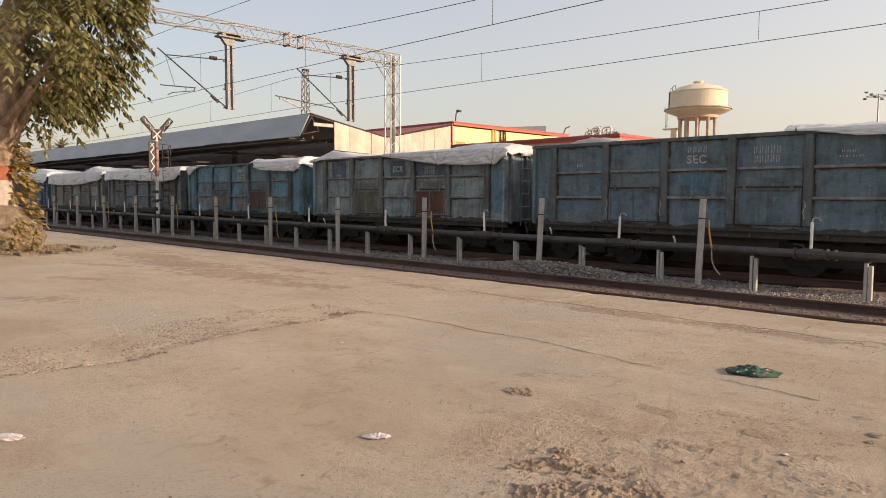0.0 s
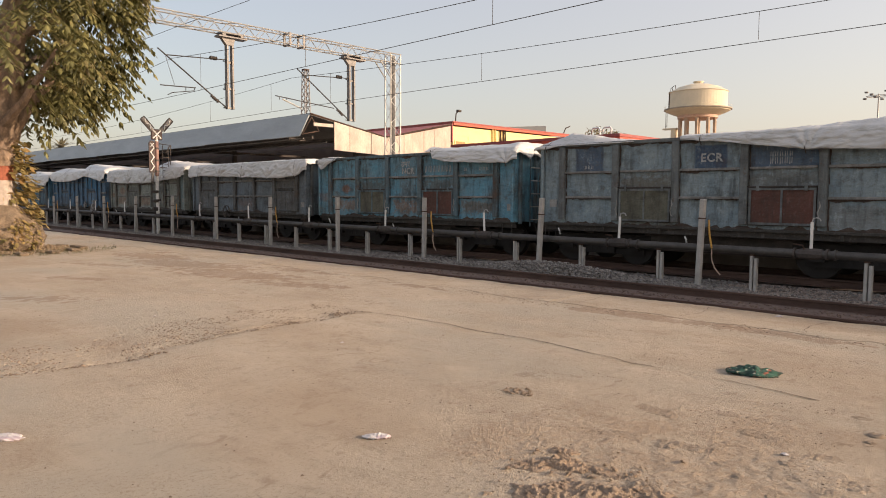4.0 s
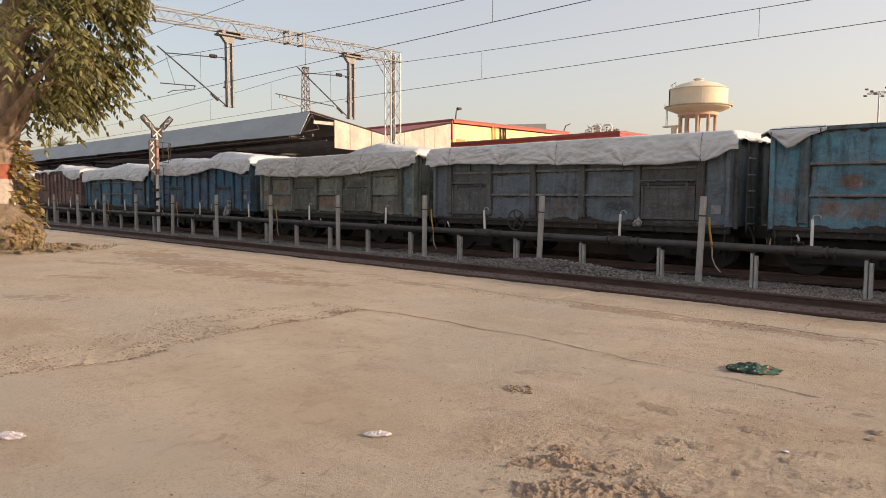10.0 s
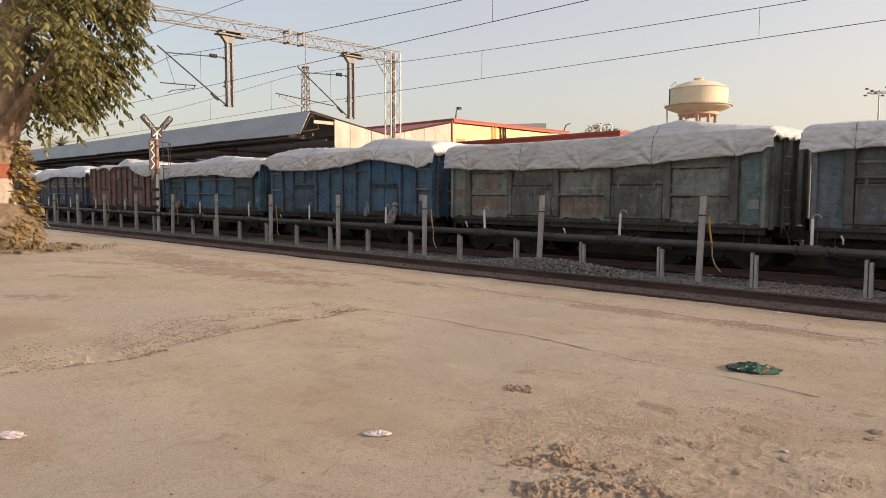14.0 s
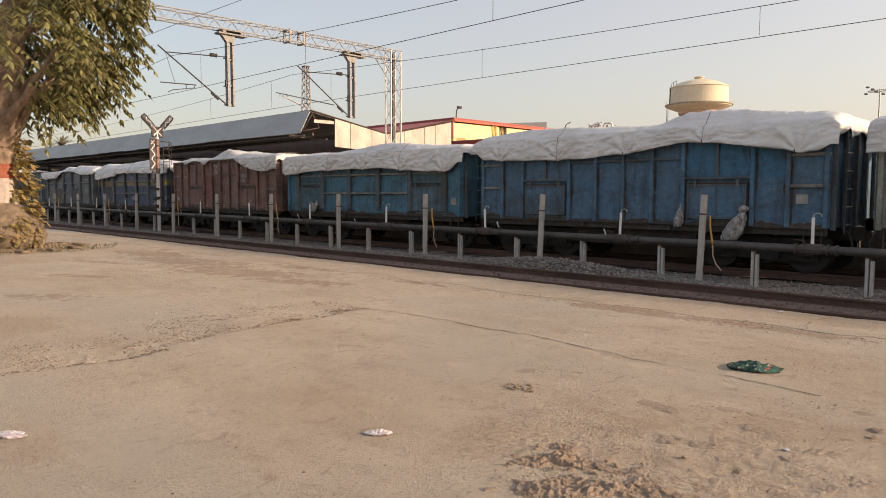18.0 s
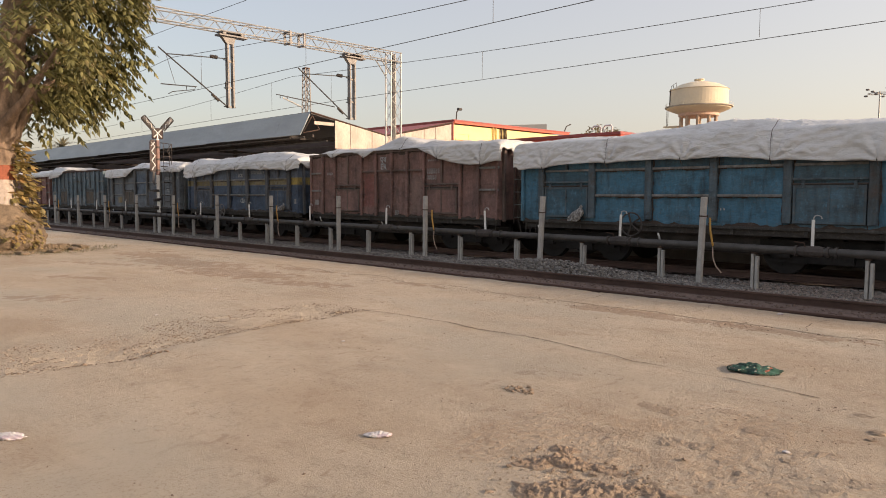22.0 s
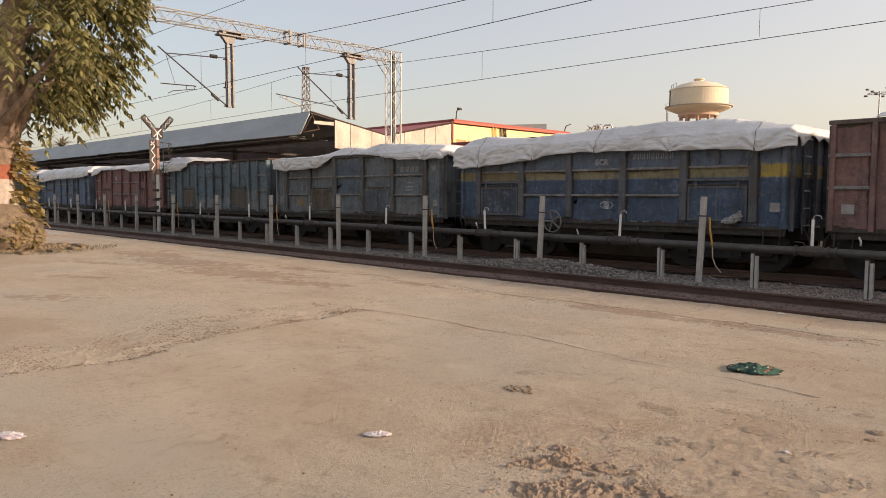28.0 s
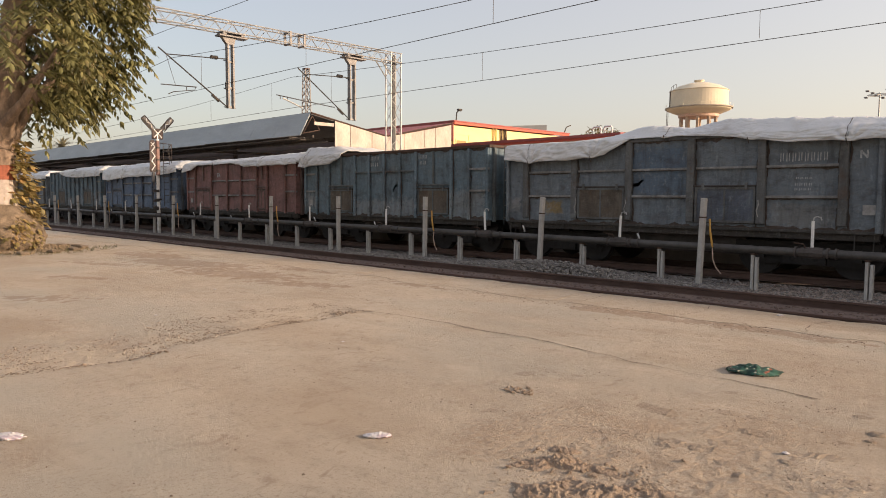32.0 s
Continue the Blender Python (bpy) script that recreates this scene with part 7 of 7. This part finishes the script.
def rumpled(name, x, y, sx, sy, h, material, label, category, seed, turn=0.0):
    bm = bmesh.new()
    n = 26
    grid = []
    for i in range(n):
        row = []
        for j in range(n):
            u, v = i / (n - 1) * 2 - 1, j / (n - 1) * 2 - 1
            d = math.hypot(u, v)
            edge = 1 + 0.28 * noise.noise((u * 2.2, v * 2.2, seed))
            k = max(0.0, 1 - d / edge)
            z = h * (k ** 0.6) * (0.55 + 0.9 * abs(noise.noise((u * 3.3, v * 3.3, seed + 5)))) + 0.012
            q = Vector((u * sx * edge, v * sy * edge, z if d < edge else 0.006))
            row.append(bm.verts.new(q))
        grid.append(row)
    for i in range(n - 1):
        for j in range(n - 1):
            c = [grid[i][j], grid[i + 1][j], grid[i + 1][j + 1], grid[i][j + 1]]
            u, v = (i + 0.5) / (n - 1) * 2 - 1, (j + 0.5) / (n - 1) * 2 - 1
            if math.hypot(u, v) < 1.0:
                bm.faces.new(c)
    for v in [v for v in bm.verts if not v.link_faces]:
        bm.verts.remove(v)
    ob = part(name, bm, material, None, "", True)
    ob.matrix_world = pose(x, y, yard_height(x, y), 0, 0, turn)
    sol = ob.modifiers.new("thickness", "SOLIDIFY")
    sol.thickness, sol.offset = 0.006, -1
    return tagged(ob, label, category)


def green_cloth():
    m, t, b = nodes_of("printed_green_cloth", 0.8)
    v = coords(t)
    c = mix(t, ramp(t, noise_of(t, v, 16, 3), 0, 1, 0.45, 0.55), (0.006, 0.03, 0.02), (0.02, 0.085, 0.055))
    c = mix(t, ramp(t, noise_of(t, v, 26, 2), 0, 1, 0.6, 0.66), c, (0.5, 0.45, 0.32))
    c = mix(t, ramp(t, noise_of(t, v, 11, 2), 0, 0.9, 0.63, 0.69), c, (0.3, 0.08, 0.04))
    t.links.new(c, b.inputs["Base Color"])
    rumpled("cloth", -2.78, 7.12, 0.25, 0.17, 0.08, m, "crumpled dark green patterned cloth on the ground", "cloth", 2, 20)


green_cloth()
def wrapper():
    m, t, b = nodes_of("litter_paper", 0.6)
    v = coords(t)
    c = mix(t, ramp(t, noise_of(t, v, 14, 2), 0, 1, 0.52, 0.58), (0.6, 0.56, 0.53), (0.5, 0.41, 0.43))
    c = mix(t, ramp(t, noise_of(t, v, 40, 3), 0, 0.5, 0.5, 0.7), c, (0.3, 0.27, 0.25))
    t.links.new(c, b.inputs["Base Color"])
    bump(t, b, noise_of(t, v, 22, 3), 0.8, 0.03)
    return m


PAPER = wrapper()
rumpled("paper_scrap", -3.9, 3.23, 0.1, 0.055, 0.025, PAPER, "crumpled white and mauve wrapper lying on the yard", "litter", 4, 45)
rumpled("paper_scrap", -5.71, 1.32, 0.13, 0.07, 0.03, PAPER, "crumpled white and mauve wrapper lying on the yard", "litter", 6, 30)
for i, (x, y, s) in enumerate(((-1.71, 4.98, 0.025), (-3.9, 10.9, 0.05), (-6.8, 5.1, 0.02), (-10.2, 4.3, 0.025), (-12.3, 6.3, 0.03))):
    rumpled("litter_scrap", x, y, s, s * 0.7, s * 0.5, PAPER, "tiny pale scrap of litter on the ground", "litter", 11 + i, 40 * i)


def tree_kerb():
    rng = random.Random(3)
    rows = []
    for _ in range(900):
        a, r = rng.uniform(0, 6.283), rng.gauss(1.9, 0.35)
        x, y = -25.9 + r * math.cos(a), 6.0 + r * math.sin(a) * 0.9
        rows.append((x, y, 0.02, rng.uniform(0.02, 0.07)))
    lumps("soil_mound", rows, plain("mound_soil", (0.22, 0.16, 0.1), 0.95, 0, 0.3, 6), "crumbly soil and leaf litter round the tree", "soil", 12)
    t = tagged(empty("stone_kerb", pose(-25.9, 6.0, 0)), "low broken kerb of stones round the tree", "kerb")
    for k in range(16):
        a = k * math.pi / 8
        x, y = 2.5 * math.cos(a), 2.3 * math.sin(a)
        part("stone", boxes((x - 0.3, x + 0.3, y - 0.12, y + 0.12, -0.05, 0.05 + 0.05 * rng.random()), bevel=0.03), EARTH, t)
    verts, faces = [], []
    for _ in range(900):
        a, r = rng.uniform(-0.8, 1.4), rng.uniform(1.6, 3.4)
        p = Vector((-25.9 + r * math.cos(a), 6.0 + r * math.sin(a), 0))
        d = Vector((rng.uniform(-0.5, 0.5), rng.uniform(-0.5, 0.5), 1)).normalized() * rng.uniform(0.04, 0.14)
        n0 = len(verts)
        verts.extend([p + Vector((-0.012, 0, 0)), p + Vector((0.012, 0, 0)), p + d])
        faces.append((n0, n0 + 1, n0 + 2))
    me = bpy.data.meshes.new("grass")
    me.from_pydata(verts, [], faces)
    me.materials.append(LEAF)
    tagged(new("grass", me), "sparse dry grass by the tree", "grass", kind="stuff")


tree_kerb()


# ---- lettering, patches and torn covers on the wagons ----
def faded_lettering():
    m, t, b = nodes_of("faded_white_lettering", 0.8)
    v = coords(t)
    c = mix(t, ramp(t, noise_of(t, v, 9, 8, 0.75), 0, 0.85, 0.45, 0.62), (0.42, 0.43, 0.42), (0.1, 0.11, 0.115))
    t.links.new(c, b.inputs["Base Color"])
    return m


LETTER = faded_lettering()
YN = -HALF


def lettering(w, text, x, z, size):
    cu = bpy.data.curves.new("lettering", "FONT")
    cu.body, cu.size, cu.extrude, cu.offset, cu.space_character = text, size, 0.002, 0.008, 1.12
    cu.materials.append(LETTER)
    o = new("lettering", cu)
    o.parent = w
    o.matrix_basis = pose(x, YN - 0.005, z, 90, 0, 0)
    tagged(o, "faded white stencilled letters")


def bars(w, x, z, wide, high, n):
    """A line of characters that is not spelt out: two thin strokes for each."""
    step = wide / n
    me = mesh_of(boxes((0, 0.16 * step, YN - 0.006, YN - 0.001, 0, high), (0.42 * step, 0.58 * step, YN - 0.006, YN - 0.001, 0.06 * high, high * 0.94)), "faded_stroke", LETTER)
    for i in range(n):
        o = new("faded_stroke", me)
        o.parent, o.location = w, (x + i * step, 0, z + 0.03 * high * math.sin(i * 2.7))


def wagon_marks():
    ws = [t for t, _, _ in trains if t.name.startswith("goods_wagon")]
    w = ws[0]
    lettering(w, "SEC", 4.55, 2.57, 0.27), bars(w, 4.58, 2.82, 0.5, 0.15, 4), bars(w, 6.12, 2.74, 0.62, 0.17, 5), bars(w, 6.14, 2.54, 0.58, 0.17, 5), bars(w, 1.44, 2.56, 0.22, 0.1, 2), bars(w, 7.9, 2.7, 0.3, 0.05, 3), bars(w, 7.86, 2.6, 0.5, 0.04, 4)
    w = ws[1]
    lettering(w, "ECR", 4.6, 2.6, 0.27), bars(w, 6.19, 2.5, 0.5, 0.15, 5), bars(w, 6.19, 2.67, 0.5, 0.1, 5), bars(w, 1.4, 2.5, 0.3, 0.1, 3)
    w = ws[2]
    lettering(w, "NCR", 4.72, 2.53, 0.27), lettering(w, "\u0909\u092e\u0930", 4.68, 2.77, 0.25), bars(w, 5.86, 2.55, 1.22, 0.22, 10), bars(w, 7.6, 2.56, 0.14, 0.1, 2), bars(w, 8.25, 2.56, 0.4, 0.1, 3)
    w = ws[4]
    bars(w, 4.45, 1.9, 0.85, 0.05, 9)
    w = ws[6]
    bars(w, 5.8, 1.42, 0.2, 0.05, 1)
    w = ws[7]
    lettering(w, "ER", 4.2, 2.65, 0.27), lettering(w, "\u092a\u0942\u0935", 4.18, 2.9, 0.26), bars(w, 6.62, 2.85, 0.5, 0.07, 5), bars(w, 6.56, 2.45, 0.6, 0.18, 6), bars(w, 6.58, 2.26, 0.44, 0.15, 5), bars(w, 1.04, 2.5, 0.38, 0.11, 4), bars(w, 4.98, 1.06, 0.2, 0.2, 3)
    w = ws[8]
    lettering(w, "ECR", 4.8, 2.55, 0.2), bars(w, 5.92, 2.65, 1.12, 0.15, 9), bars(w, 5.9, 1.03, 1.05, 0.09, 10)
    oval = [(5.16 + 0.19 * math.cos(a * math.pi / 10), YN - 0.004, 1.5 + 0.09 * math.sin(a * math.pi / 10)) for a in range(21)]
    part("oval_plate", tube(bmesh.new(), oval, 0.014, 4, False), LETTER, w, "worn pale oval plate")
    part("oval_plate", tube(bmesh.new(), [(5.16, YN - 0.003, 1.5), (5.16, YN - 0.0005, 1.5)], 0.085, 16), LETTER, w, "worn pale oval plate")
    w = ws[9]
    bars(w, 7.66, 2.52, 1.0, 0.19, 8), lettering(w, "N", 9.2, 2.55, 0.22), bars(w, 8.0, 2.14, 0.36, 0.04, 4), bars(w, 7.98, 2.0, 0.38, 0.06, 4), bars(w, 7.98, 1.9, 0.36, 0.05, 4)
    w = ws[10]
    bars(w, 4.05, 3.0, 0.5, 0.13, 3), bars(w, 4.05, 2.78, 0.5, 0.14, 2), bars(w, 6.54, 2.97, 0.44, 0.13, 3), bars(w, 6.6, 2.78, 0.36, 0.13, 2)
    lettering(ws[11], "ER", 3.0, 2.6, 0.26)
    for w in (ws[0], ws[1], ws[2], ws[4], ws[9]):          # chains and bent pins that hang by the drop doors
        for x in (2.42, 3.93, 7.24):
            part("door_pin", tubes([[(x, YN - 0.08, 1.75), (x + 0.03, YN - 0.1, 1.6), (x - 0.02, YN - 0.1, 1.45), (x + 0.02, YN - 0.09, 1.32)]], 0.018, 5), TARE, w, "pale bent door pin")


wagon_marks()


def torn_cover(wagon_no, x, z, wide, high, seed, label, lean=1.0, tied=0.1):
    """A crumpled scrap of torn sheet tied at its top, flaring out and leaning as it hangs on a wagon's side."""
    left = CAR[wagon_no][0]
    bm = bmesh.new()
    n, m = 44, 40
    rows = []
    for i in range(n + 1):
        k = i / n
        knob = tied * math.sin(math.pi * min(1, k / 0.22)) if k < 0.22 else 0.0
        w = wide * (0.12 + knob + (0.9 * math.sin(math.pi * min(1.0, (k - 0.18) * 0.9)) ** 0.8 if k > 0.18 else 0.0))
        cx = x - lean * wide * max(0.0, k - 0.15)
        ring = []
        for j in range(m):
            a = 2 * math.pi * j / m
            fold = 1 - 2 * abs(noise.noise((a * 1.6 + 2 * k, k * 2.5, seed)))
            r = 1 + 0.34 * fold + 0.25 * noise.noise((math.cos(a) * 4, math.sin(a) * 4, k * 8 + seed))
            ring.append(bm.verts.new((cx + w * 0.5 * r * math.cos(a), YN - 0.16 + min(0.1, w * 0.4) * r * math.sin(a), z + high * (1 - k) + 0.16 * high * k * noise.noise((a * 1.5, 2, seed)))))
        rows.append(ring)
    for u, v in zip(rows, rows[1:]):
        for j in range(m):
            bm.faces.new((u[j], u[(j + 1) % m], v[(j + 1) % m], v[j]))
    bm.faces.new(rows[0][::-1]), bm.faces.new(rows[-1])
    ob = part("torn_sheet", bm, TORN, None, "", True)
    ob.matrix_world = pose(left, TRACK, 0)
    tagged(ob, label, "sheet")
    trains.append((ob, left, []))


def torn_cloth():
    m, t, b = nodes_of("grey_striped_rag", 0.8)
    v = coords(t)
    c = mix(t, ramp(t, noise_of(t, coords(t, (3.2, 3.2, 0.8)), 7, 5, 0.7), 0, 1, 0.42, 0.6), (0.42, 0.41, 0.39), (0.15, 0.145, 0.14))
    c = mix(t, ramp(t, noise_of(t, v, 18, 4), 0, 0.6, 0.5, 0.68), c, (0.09, 0.085, 0.08))
    t.links.new(c, b.inputs["Base Color"])
    bump(t, b, noise_of(t, coords(t, (2, 2, 0.7)), 9, 5), 0.7, 0.04)
    return m


TORN = torn_cloth()
torn_cover(5, 7.95, 0.7, 0.36, 0.8, 1, "torn grey sheet bundle hanging on a blue wagon", 1.0, 0.42)
torn_cover(5, 6.45, 0.98, 0.17, 0.55, 2, "small torn grey sheet tied to a blue wagon", 0.4)
torn_cover(8, 8.7, 1.12, 0.3, 0.3, 3, "torn grey sheet scrap on a navy wagon door")
torn_cover(3, 7.42, 0.98, 0.17, 0.26, 4, "grey rag tied under a navy wagon side", 0.4)
torn_cover(6, 2.1, 1.08, 0.3, 0.42, 5, "torn grey rag tied to a bright blue wagon door")


# ---- what moves ----
def motions():
    steps = [32.0 * i / 64 for i in range(65)]
    turns = [32.0 * i / 160 for i in range(161)]
    for thing, left, wheels in trains:
        walk(thing, [(t, pose(left + travelled(t), TRACK, 0)) for t in steps])
        for w, x in wheels:
            walk(w, [(t, pose(x, 0, 0.5, 0, math.degrees(travelled(t) / 0.5), 0)) for t in turns])


motions()
